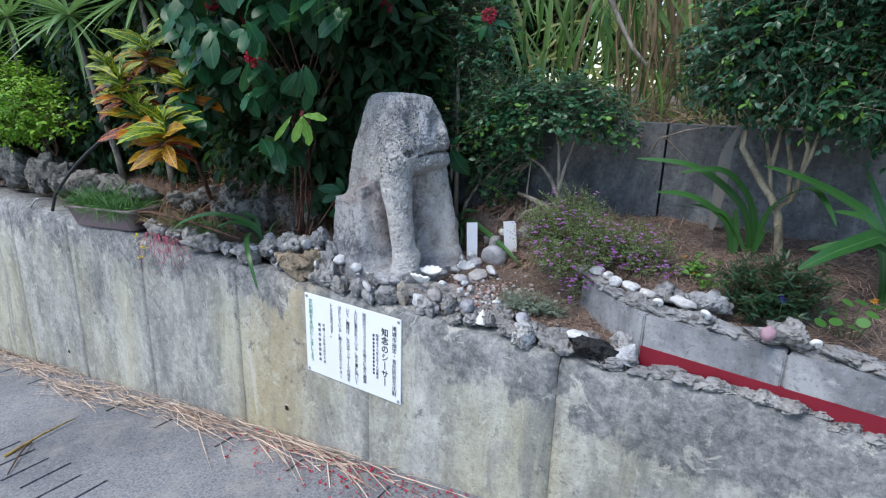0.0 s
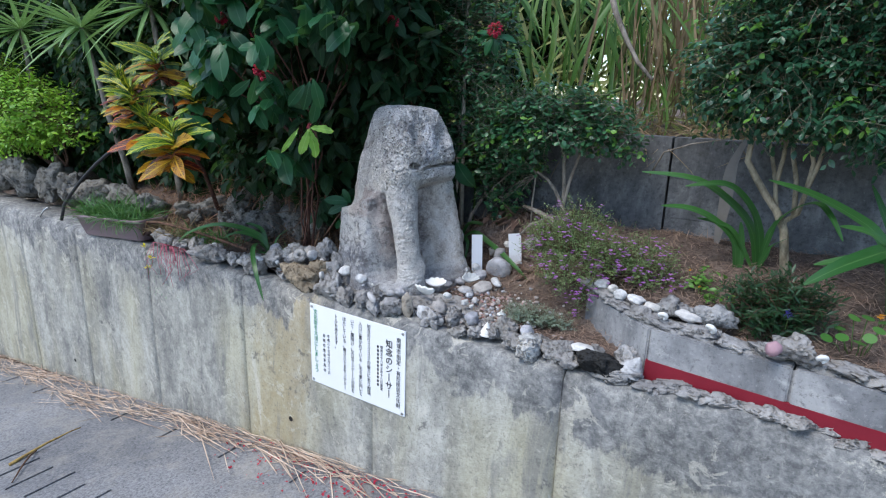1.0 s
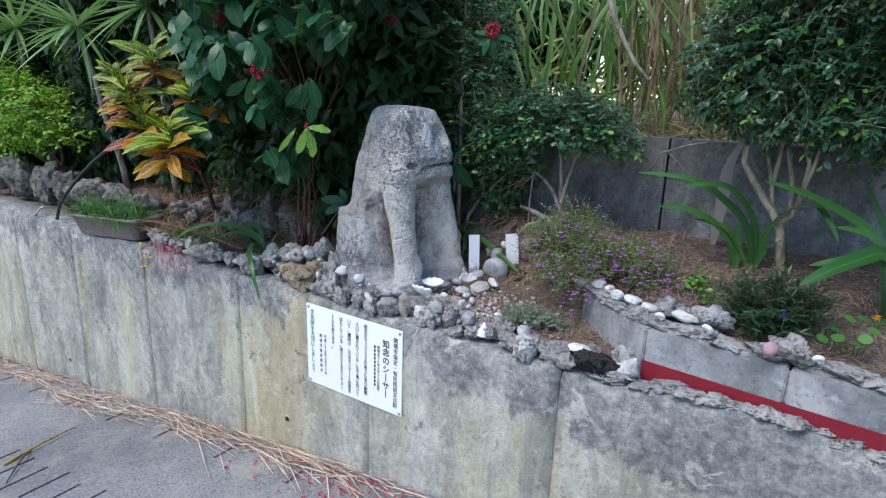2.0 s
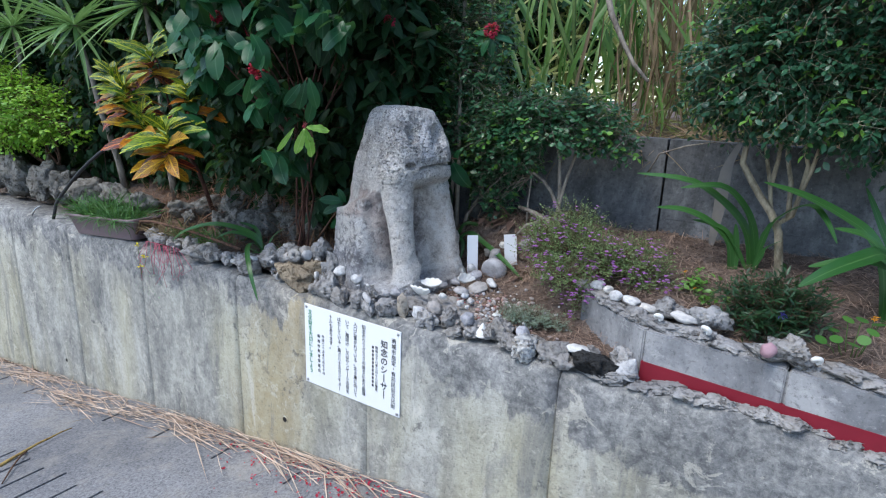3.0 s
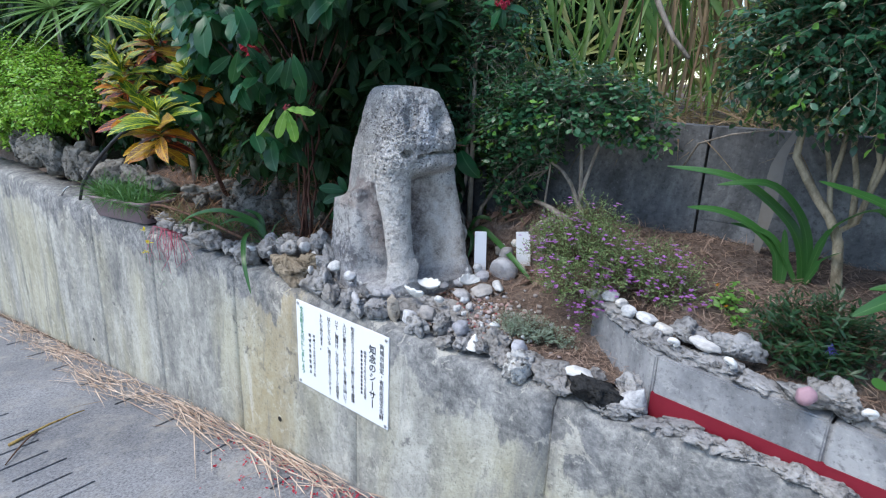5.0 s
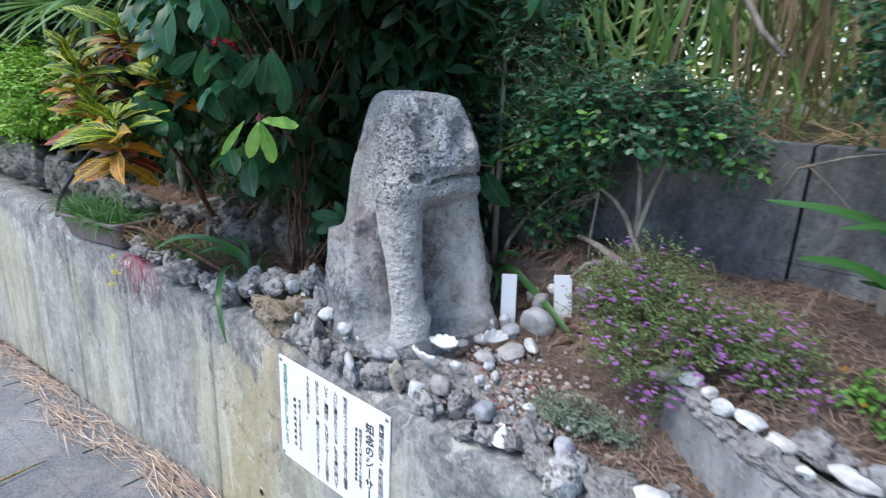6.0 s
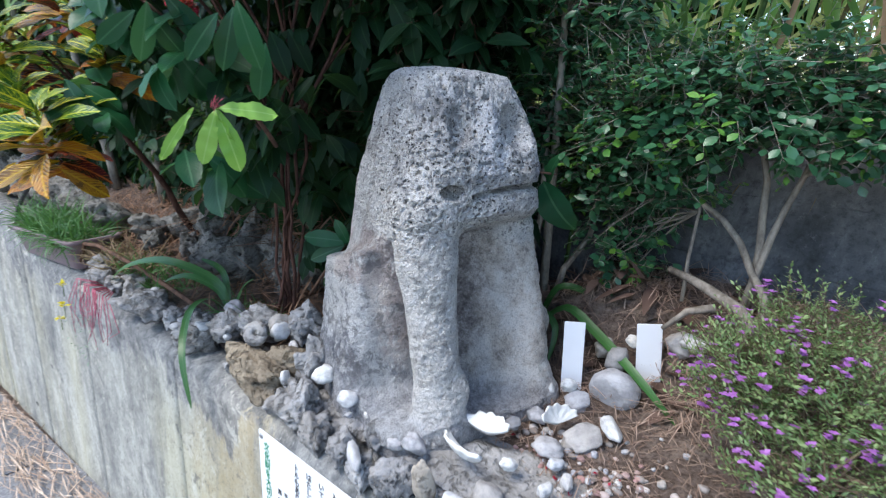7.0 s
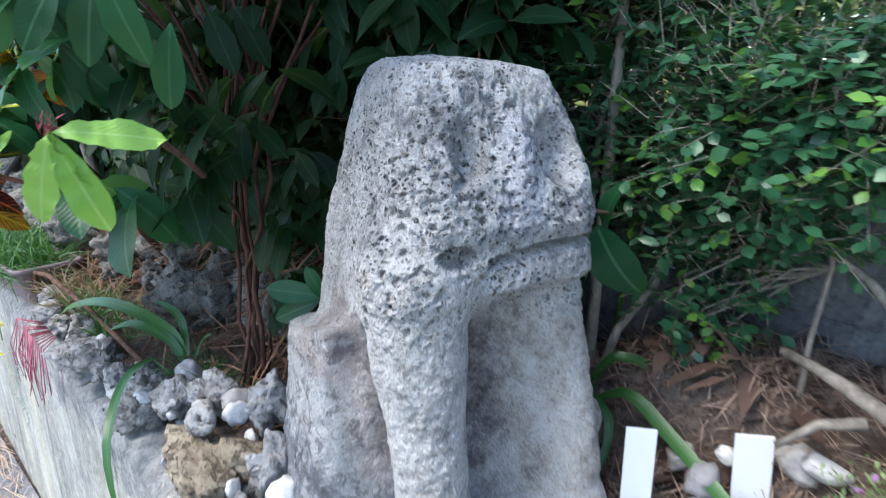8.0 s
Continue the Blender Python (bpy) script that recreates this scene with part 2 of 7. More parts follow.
def road_material():
    n = Nodes("worn_concrete_road", 0.85, 0, 0.3)
    w = n.world()
    big = n.noise(w, 1.1, 5, 0.6)
    grit = n.noise(w, 70, 5, 0.75)
    col = n.ramp(big, (0.3, (0.15, 0.152, 0.16)), (0.7, (0.27, 0.27, 0.275)))
    col = n.mix(n.ramp(grit, (0.35, 0.75), (0.55, 0.0)), col, (0.05, 0.05, 0.055))
    col = n.mix(n.ramp(grit, (0.58, 0.0), (0.7, 0.4)), col, (0.45, 0.45, 0.45))
    dirt = n.ramp(n.noise(w, 5, 6, 0.7), (0.5, 0.0), (0.7, 0.5))
    col = n.mix(dirt, col, (0.33, 0.31, 0.27))
    n.colour(col)
    n.bump(n.math("ADD", grit, big), 0.5, 0.008)
    return n.mat


def coral_material(name, dark, light, pore=55.0, bump=0.9, dusty=0.0):
    n = Nodes(name, 0.95, 0, 0.2)
    v = n.world()
    a = n.noise(v, 9, 6, 0.65)
    b = n.noise(v, pore, 5, 0.7)
    c = n.ramp(n.voronoi(v, pore), (0.1, 0.0), (0.35, 1.0))
    col = n.ramp(n.math("ADD", n.math("MULTIPLY", a, 0.7), n.math("MULTIPLY", b, 0.3)), (0.33, dark), (0.62, light))
    col = n.mix(n.math("MULTIPLY", n.random(), 0.35), col, tuple(0.5 * (p + q) * 0.7 for p, q in zip(dark, light)))
    pits = n.ramp(n.noise(v, pore * 0.6, 5, 0.65, 0.6), (0.36, 1.0), (0.45, 0.0))
    col = n.mix(n.math("MULTIPLY", pits, 0.5), col, tuple(d * 0.4 for d in dark))
    col = n.mix(n.ramp(b, (0.3, 0.6), (0.45, 0.0)), col, tuple(d * 0.5 for d in dark))
    dust = n.ramp(n.noise(v, 3.2, 5, 0.65), (0.46, 0.0), (0.6, dusty))
    col = n.mix(dust, col, (0.27, 0.235, 0.185))
    n.colour(col)
    n.bump(n.math("SUBTRACT", n.math("ADD", b, n.math("MULTIPLY", c, 0.4)), n.math("MULTIPLY", pits, 1.2)), bump, 0.012)
    return n.mat


def pebble_material(name="white_pebble", a=(0.64, 0.63, 0.60), b=(0.52, 0.525, 0.54), c=(0.58, 0.55, 0.50), d=(0.40, 0.40, 0.42)):
    n = Nodes(name, 0.7, 0, 0.3)
    v = n.coords("Object")
    col = n.ramp(n.random(), (0.0, a), (0.4, b), (0.7, c), (1.0, d))
    col = n.mix(n.ramp(n.noise(v, 2.2, 5, 0.65), (0.42, 0.0), (0.66, 0.65)), col, tuple(x * 0.55 for x in d))
    col = n.mix(n.ramp(n.noise(v, 14, 4, 0.7), (0.3, 0.5), (0.45, 0.0)), col, (0.3, 0.29, 0.27))
    n.colour(col)
    n.bump(n.noise(v, 16, 5), 0.25, 0.05)
    return n.mat


def soil_material():
    n = Nodes("soil_with_needle_litter", 1.0, 0, 0.1)
    w = n.world()
    a = n.noise(w, 6, 6, 0.7)
    b = n.noise(w, 60, 6, 0.8)
    col = n.ramp(a, (0.3, (0.09, 0.065, 0.052)), (0.55, (0.20, 0.152, 0.126)), (0.75, (0.34, 0.275, 0.23)))
    col = n.mix(n.ramp(b, (0.35, 0.8), (0.55, 0.0)), col, (0.04, 0.025, 0.018))
    n.colour(col)
    n.bump(n.math("ADD", b, a), 0.9, 0.02)
    return n.mat


def statue_material():
    n = Nodes("coral_limestone", 0.95, 0, 0.15)
    v = n.coords("Object")
    u, w, z = n.split(v)
    a = n.noise(v, 7.0, 8, 0.7)
    g = n.noise(v, 24, 7, 0.75, 0.4)
    b = n.noise(v, 60, 6, 0.75)
    c = n.noise(v, 190, 4, 0.7)
    fine = n.math("ADD", n.math("MULTIPLY", g, 0.45), n.math("ADD", n.math("MULTIPLY", b, 0.35), n.math("MULTIPLY", c, 0.20)))
    wob = n.math("MULTIPLY", n.math("SUBTRACT", n.noise(v, 9, 7, 0.72), 0.5), 0.2)
    small = n.math("MULTIPLY", wob, 0.35)

    def over(axis, edge, soft=0.02, how=wob):
        return n.ramp(n.math("SUBTRACT", n.math("ADD", axis, how), edge - 0.5), (0.5 - soft, 0.0), (0.5 + soft, 1.0))

    def under(axis, edge, soft=0.02, how=wob):
        return n.math("SUBTRACT", 1.0, over(axis, edge, soft, how))

    def both(*facs):
        out = facs[0]
        for f in facs[1:]:
            out = n.math("MULTIPLY", out, f)
        return out

    # bare coral stone of the head: chalky, clouded with grey
    col = n.ramp(n.math("ADD", n.math("MULTIPLY", a, 0.5), n.math("MULTIPLY", fine, 0.5)), (0.42, (0.37, 0.35, 0.335)), (0.48, (0.66, 0.635, 0.61)), (0.55, (0.86, 0.835, 0.805)))
    # dark lichen over the brow and eyes, thinner on the cheek
    cloud = both(n.ramp(n.noise(v, 7.5, 8, 0.75, 0.5), (0.46, 0.0), (0.58, 1.0)), over(z, 0.57), n.ramp(n.math("ADD", u, small), (-0.06, 0.35), (0.05, 1.0)))
    col = n.mix(n.math("MULTIPLY", cloud, 0.66), col, n.ramp(fine, (0.42, (0.10, 0.10, 0.11)), (0.58, (0.36, 0.36, 0.37))))
    # bluish white bloom down the bridge of the nose
    nose = both(n.ramp(n.math("ABSOLUTE", n.math("ADD", n.math("SUBTRACT", w, 0.028), small)), (0.02, 1.0), (0.045, 0.0)), over(z, 0.60), over(u, 0.10), under(z, 0.76))
    col = n.mix(n.math("MULTIPLY", nose, 0.75), col, n.ramp(fine, (0.42, (0.55, 0.56, 0.60)), (0.56, (0.84, 0.85, 0.88))))
    # smooth mauve-brown stone in the hollow behind the foreleg
    hollow = both(under(z, 0.43, 0.01), under(w, -0.03), under(u, 0.085, 0.006, small))
    col = n.mix(n.math("MULTIPLY", hollow, 0.95), col, n.ramp(n.math("ADD", n.math("MULTIPLY", a, 0.6), n.math("MULTIPLY", fine, 0.4)), (0.42, (0.30, 0.255, 0.245)), (0.50, (0.50, 0.435, 0.41)), (0.57, (0.68, 0.62, 0.58))))
    # slate-grey patina on the haunch, with chalky bloom worn through along the thigh
    thigh = n.math("ADD", w, n.math("MULTIPLY", z, 0.25))
    flank = n.math("MAXIMUM", n.math("MAXIMUM", under(thigh, -0.145, 0.012, small), under(z, 0.11, 0.02)), under(u, -0.04, 0.012))
    flank = both(flank, under(z, 0.30, 0.012), under(w, 0.0), under(u, 0.085, 0.006, small))
    bloom_ = n.ramp(n.math("ADD", n.math("MULTIPLY", n.math("ABSOLUTE", n.math("ADD", thigh, 0.175)), 3.0), n.math("MULTIPLY", n.math("SUBTRACT", 1.0, a), 0.5)), (0.28, 1.0), (0.40, 0.0))
    slate = n.ramp(n.math("ADD", n.math("MULTIPLY", a, 0.45), n.math("MULTIPLY", g, 0.55)), (0.42, (0.14, 0.148, 0.172)), (0.49, (0.25, 0.26, 0.288)), (0.54, (0.35, 0.357, 0.382)), (0.575, (0.62, 0.62, 0.63)))
    slate = n.mix(n.math("MULTIPLY", bloom_, n.ramp(fine, (0.42, 0.4), (0.50, 1.0))), slate, (0.66, 0.655, 0.645))
    col = n.mix(n.math("MULTIPLY", flank, 0.94), col, slate)
    # chalky blotches that break up the haunch and the hollow
    blotch = both(n.ramp(n.noise(v, 17, 8, 0.74, 0.6), (0.53, 0.0), (0.575, 0.75)), under(z, 0.42), under(w, 0.0))
    col = n.mix(blotch, col, n.ramp(fine, (0.44, (0.42, 0.415, 0.41)), (0.54, (0.70, 0.69, 0.675))))
    dark = both(n.ramp(n.noise(v, 21, 8, 0.74, 0.6), (0.42, 0.65), (0.47, 0.0)), under(z, 0.40))
    col = n.mix(dark, col, (0.14, 0.135, 0.14))
    # lichen-white crust on the broken ledge of the haunch and at the shoulder
    ledge = both(over(z, 0.305, 0.008, small), under(z, 0.375, 0.01, small), under(u, -0.17, 0.02))
    shoulder = both(over(z, 0.385, 0.008, small), under(z, 0.455, 0.008, small), n.ramp(n.math("ABSOLUTE", n.math("ADD", n.math("ADD", u, 0.165), small)), (0.02, 1.0), (0.035, 0.0)))
    col = n.mix(n.math("MULTIPLY", n.math("MAXIMUM", ledge, shoulder), 0.85), col, n.ramp(fine, (0.42, (0.48, 0.475, 0.46)), (0.55, (0.74, 0.73, 0.70))))
    # chest and far leg: purplish, shade painted dark beside near leg, buff further out
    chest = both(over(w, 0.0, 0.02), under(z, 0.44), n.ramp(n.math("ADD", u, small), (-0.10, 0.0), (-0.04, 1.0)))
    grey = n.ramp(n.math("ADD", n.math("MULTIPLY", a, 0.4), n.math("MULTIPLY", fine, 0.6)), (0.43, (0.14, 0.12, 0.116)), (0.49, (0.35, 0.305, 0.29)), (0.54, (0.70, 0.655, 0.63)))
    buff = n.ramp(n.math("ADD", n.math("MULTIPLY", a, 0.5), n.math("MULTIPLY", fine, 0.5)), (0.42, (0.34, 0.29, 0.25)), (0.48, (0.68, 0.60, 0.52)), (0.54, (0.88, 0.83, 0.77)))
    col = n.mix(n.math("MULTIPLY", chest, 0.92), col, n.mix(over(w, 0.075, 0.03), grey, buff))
    # clean chalk-white band from the corner of the mouth down the near foreleg
    band = both(over(u, 0.095, 0.006, small), under(w, -0.015, 0.015, small), under(z, 0.575, 0.012))
    col = n.mix(n.math("MULTIPLY", band, 0.95), col, n.ramp(n.math("ADD", n.math("MULTIPLY", a, 0.25), n.math("MULTIPLY", fine, 0.75)), (0.42, (0.34, 0.32, 0.30)), (0.475, (0.67, 0.64, 0.605)), (0.55, (0.86, 0.83, 0.79))))
    # cement smeared round the foot
    col = n.mix(n.math("MULTIPLY", under(z, 0.045, 0.03), 0.7), col, n.ramp(fine, (0.42, (0.24, 0.238, 0.25)), (0.56, (0.60, 0.595, 0.61))))
    # pores: open holes with ragged outlines, crowded on the head, few below
    high = n.ramp(n.math("ADD", z, wob), (0.40, 0.16), (0.50, 1.0))
    zone = n.ramp(n.noise(v, 8, 4, 0.6), (0.34, 0.25), (0.54, 1.0))
    warp = n.t.nodes.new("ShaderNodeVectorMath")
    warp.operation = "ADD"
    shift = n.t.nodes.new("ShaderNodeTexNoise")
    shift.inputs["Scale"].default_value = 70.0
    n.t.links.new(v, shift.inputs["Vector"])
    scale = n.t.nodes.new("ShaderNodeVectorMath")
    scale.operation = "SCALE"
    scale.inputs["Scale"].default_value = 0.012
    n.t.links.new(shift.outputs["Color"], scale.inputs[0])
    n.t.links.new(v, warp.inputs[0])
    n.t.links.new(scale.outputs[0], warp.inputs[1])
    vw = warp.outputs[0]
    cell = n.ramp(n.voronoi(vw, 125.0), (0.18, 1.0), (0.36, 0.0))
    cell2 = n.ramp(n.voronoi(vw, 52.0), (0.10, 1.0), (0.25, 0.0))
    keep = n.ramp(n.noise(v, 60, 3, 0.6), (0.44, 0.0), (0.52, 1.0))
    pores = both(n.math("MAXIMUM", n.math("MULTIPLY", cell, keep), cell2), zone, high)
    col = n.mix(n.math("MULTIPLY", pores, 0.88), col, (0.025, 0.025, 0.029))
    # sandy grain everywhere
    col = n.mix(n.ramp(c, (0.34, 0.45), (0.43, 0.0)), col, (0.14, 0.138, 0.14))
    col = n.mix(n.ramp(n.noise(v, 330, 3, 0.6), (0.38, 0.3), (0.46, 0.0)), col, (0.18, 0.175, 0.17))
    n.colour(col)
    n.bump(n.math("ADD", n.math("ADD", n.math("MULTIPLY", b, 1.8), n.math("MULTIPLY", c, 1.0)), n.math("ADD", n.math("MULTIPLY", g, 1.0), n.math("MULTIPLY", pores, -1.6))), 1.0, 0.012)
    return n.mat


def bark_material(name, dark, light):
    n = Nodes(name, 0.9, 0, 0.2)
    v = n.world((1, 1, 0.4))
    a = n.noise(v, 30, 6, 0.7)
    n.colour(n.ramp(a, (0.35, dark), (0.65, light)))
    n.bump(a, 0.7, 0.006)
    return n.mat


M_WALL = concrete_material()
M_ROAD = road_material()
M_SOIL = soil_material()
M_STATUE = statue_material()
M_CORAL = coral_material("grey_coral_rock", (0.15, 0.147, 0.147), (0.41, 0.404, 0.40), 55.0, 0.8, 0.3)
M_TAN = coral_material("tan_coral_rock", (0.13, 0.10, 0.07), (0.36, 0.30, 0.22))
M_PINK = plain("dusky_pink_stone", (0.36, 0.22, 0.25), 0.7, 0.2, 6, 0.2)
M_BLACK = coral_material("black_pumice", (0.008, 0.008, 0.008), (0.05, 0.05, 0.05), 80)
M_PALECORAL = coral_material("whitish_coral", (0.30, 0.30, 0.30), (0.62, 0.61, 0.58))


def block_material():
    n = Nodes("concrete_block", 0.9, 0, 0.2)
    a = n.noise(n.world((1, 1, 0.6)), 4.0, 7, 0.66, 0.4)
    b = n.noise(n.world(), 60, 6, 0.75)
    col = n.ramp(a, (0.38, (0.135, 0.138, 0.145)), (0.5, (0.225, 0.228, 0.236)), (0.62, (0.34, 0.34, 0.34)))
    lime = n.ramp(n.noise(n.world((1.2, 1.2, 2.0)), 4.5, 7, 0.7), (0.56, 0.0), (0.63, 0.6))
    col = n.mix(lime, col, (0.46, 0.455, 0.44))
    col = n.mix(n.ramp(b, (0.34, 0.6), (0.46, 0.0)), col, (0.07, 0.07, 0.075))
    col = n.mix(n.ramp(b, (0.57, 0.0), (0.68, 0.35)), col, (0.48, 0.48, 0.48))
    n.colour(col)
    n.bump(n.math("ADD", b, a), 0.5, 0.004)
    return n.mat


M_BLOCK = block_material()


def back_material():
    n = Nodes("dark_stained_block", 0.9, 0, 0.2)
    a = n.noise(n.world((1, 1, 0.5)), 3.0, 8, 0.72, 0.4)
    b = n.noise(n.world(), 45, 6, 0.75)
    col = n.ramp(a, (0.36, (0.05, 0.052, 0.055)), (0.52, (0.115, 0.12, 0.127)), (0.66, (0.23, 0.235, 0.245)))
    col = n.mix(n.ramp(b, (0.35, 0.6), (0.5, 0.0)), col, (0.035, 0.036, 0.038))
    col = n.mix(n.ramp(b, (0.58, 0.0), (0.7, 0.35)), col, (0.3, 0.3, 0.3))
    n.colour(col)
    n.bump(n.math("ADD", a, b), 0.6, 0.006)
    return n.mat


M_BACK = back_material()
# mortar painted near-black for the shade deep in an open joint
M_MORTAR = plain("shaded_joint_mortar", (0.035, 0.035, 0.037), 0.95, 0.4, 40, 0.5, 0.1)
# grey coral with the bank's shading painted in as a darker tone
M_BOULDER = coral_material("shaded_boulder", (0.08, 0.078, 0.072), (0.27, 0.262, 0.24), 55.0, 0.9, 0.3)
# coral rock darkened in colour for the shade beneath the shrubs
M_SHADECORAL = coral_material("shaded_coral", (0.05, 0.05, 0.047), (0.24, 0.23, 0.21))
M_TANBARK = bark_material("tan_bark", (0.12, 0.10, 0.068), (0.38, 0.33, 0.24))
M_RED = plain("red_paint", (0.19, 0.010, 0.022), 0.6, 0.3, 20, 0.3, 0.3)
M_PEBBLE = pebble_material()
M_GREYPEB = pebble_material("grey_pebble", (0.32, 0.32, 0.345), (0.42, 0.42, 0.445), (0.40, 0.365, 0.325), (0.24, 0.24, 0.255))
M_BUFFSTONE = coral_material("buff_slab", (0.20, 0.165, 0.13), (0.52, 0.46, 0.385), 40.0, 0.6)
M_BARK = bark_material("grey_bark", (0.12, 0.102, 0.085), (0.34, 0.30, 0.245))
M_BROWN = bark_material("brown_stem", (0.05, 0.03, 0.022), (0.16, 0.09, 0.06))

# ---- the plan ----
def wall_y(x):
    """The face of the roadside wall."""
    return 1.905 - 0.022 * (x + 1.85)


def road_z(x):
    """The road falls away towards -x."""
    if x < -12:
        return road_z(-12)
    if x > 6:
        return road_z(6)
    return -0.12 + 0.145 * (x + 1.1)


def wall_top(x):
    z = 0.645 - 0.012 * max(0.0, x + 1.7) - 0.008 * max(0.0, min(1.0, -2.5 - x))
    return z + 0.045 * max(0.0, min(1.0, (x + 0.60) / 0.3)) - 0.02 * max(0.0, min(1.0, x / 0.4))


def soil_z(x, y):
    """The top of the planting beds: a low bed behind the roadside wall, a raised one behind the block wall."""
    low = 0.665 + 0.16 * max(0.0, min(1.0, (y - 2.15) / 0.7)) + 0.03 * max(0.0, min(1.0, (-1.6 - x)))
    bank = max(0.0, min(1.0, (y - 2.60) / 0.13))
    low += 0.19 * bank * bank * (3 - 2 * bank) * max(0.0, min(1.0, (x + 1.85) / 0.3))
    high = 0.85 + 0.15 * max(0.0, min(1.0, (y - 2.1) / 0.75))
    d = max((x + 0.86) * 0.62 + (y - 2.25) * 0.78, 0.0)
    k = min(1.0, max(0.0, (d + 0.02) / 0.16))
    if x < -0.9:
        k *= max(0.0, 1 - (-0.9 - x) / 0.9)
    if y > 2.4 and x > -0.9:
        k = 1.0
    low -= 0.14 * max(0.0, min(1.0, (-4.2 - x) / 0.4)) * max(0.0, min(1.0, (2.34 - y) / 0.08))
    return low + (high - low) * k + 0.018 * noise.noise((x * 5, y * 5, 0)) + 0.008 * noise.noise((x * 19, y * 19, 3))


def grid_sheet(name, xs, ys, zf):
    nx, ny = len(xs), len(ys)
    verts = [(x, y, zf(x, y)) for y in ys for x in xs]
    faces = [(j * nx + i, j * nx + i + 1, (j + 1) * nx + i + 1, (j + 1) * nx + i) for j in range(ny - 1) for i in range(nx - 1)]
    return smooth(link_mesh(name, verts, faces))


def steps(a, b, n):
    return [a + (b - a) * i / n for i in range(n + 1)]


# ---- ground and road ----
def far_z(x, y):
    base_z = road_z(x) - 0.02
    if y > wall_y(x) + 0.1:
        base_z = max(base_z, road_z(x)) - 0.3
    return base_z


solid("ground", grid_sheet("ground", [-400, -120, -40, -20] + steps(-12, 6, 24) + [12, 40, 120, 400], [-400, -100, -30, -8, -3, 2.0, 2.3, 8, 40, 150, 400], far_z), M_SOIL,
      "brown earth that carries the road and gardens", "ground", kind="structure")


def road():
    """Concrete lane and apron, with short grooves sunk across the fall and a seam between the two pours."""
    grooves = []
    for i in range(34):
        x = -7.06 + i * 0.198 + 0.012 * math.sin(i * 5.3)
        if i % 7 == 1:
            continue
        grooves.append((x - 0.011, x + 0.011, 0.955 + 0.02 * math.sin(i * 2.1), 1.205 + 0.02 * math.sin(i * 3.7)))
    for i in range(13):
        x = -2.085 + (i - 8) * 0.567
        grooves.append((x - 0.013, x + 0.013, 1.67, 1.79))
    for i in range(34):
        x = -7.0 + i * 0.198
        grooves.append((x - 0.011, x + 0.011, 0.2, 0.45))
    xs = sorted({-12.0, 6.0, *steps(-12, 6, 120), *[g[0] for g in grooves], *[g[1] for g in grooves]})
    ys = sorted({1.489, 1.492, -4.2, -2.0, -1.0, 0.0, 0.6, 1.0, 1.2, 1.93, *[round(g[2], 4) for g in grooves], *[round(g[3], 4) for g in grooves]})
    cx, cy = np.array([(a + b) / 2 for a, b in zip(xs[:-1], xs[1:])]), np.array([(a + b) / 2 for a, b in zip(ys[:-1], ys[1:])])
    sunk = np.zeros((len(cy), len(cx)), bool)
    for g in grooves:
        sunk |= ((cy > round(g[2], 4)) & (cy < round(g[3], 4)))[:, None] & ((cx > g[0]) & (cx < g[1]))[None, :]
    bm = bmesh.new()
    cache = {}

    def vert(i, j, down):
        key = (i, j, down)
        if key not in cache:
            x, y = xs[i], ys[j]
            y = y + (0.02 if y > 1.9 else 0.0)
            z = road_z(x) + 0.004 * noise.noise((x * 2, y * 2, 0)) - (0.007 if y > 1.49 else 0.0) - (0.010 if down else 0.0)
            cache[key] = bm.verts.new((x, min(y, wall_y(x) + 0.02), z))
        return cache[key]

    for j in range(len(cy)):
        for i in range(len(cx)):
            d = bool(sunk[j, i])
            bm.faces.new((vert(i, j, d), vert(i + 1, j, d), vert(i + 1, j + 1, d), vert(i, j + 1, d)))
            if d:
                for (di, dj, e) in ((-1, 0, (i, j, i, j + 1)), (1, 0, (i + 1, j + 1, i + 1, j)), (0, -1, (i + 1, j, i, j)), (0, 1, (i, j + 1, i + 1, j + 1))):
                    ii, jj = i + di, j + dj
                    if 0 <= ii < len(cx) and 0 <= jj < len(cy) and not sunk[jj, ii]:
                        a, b, c, e2 = e
                        bm.faces.new((vert(a, b, True), vert(c, e2, True), vert(c, e2, False), vert(a, b, False)))
    return bm


solid("road", road(), M_ROAD, "worn grey concrete road with grooves cut across it", "road", kind="structure")


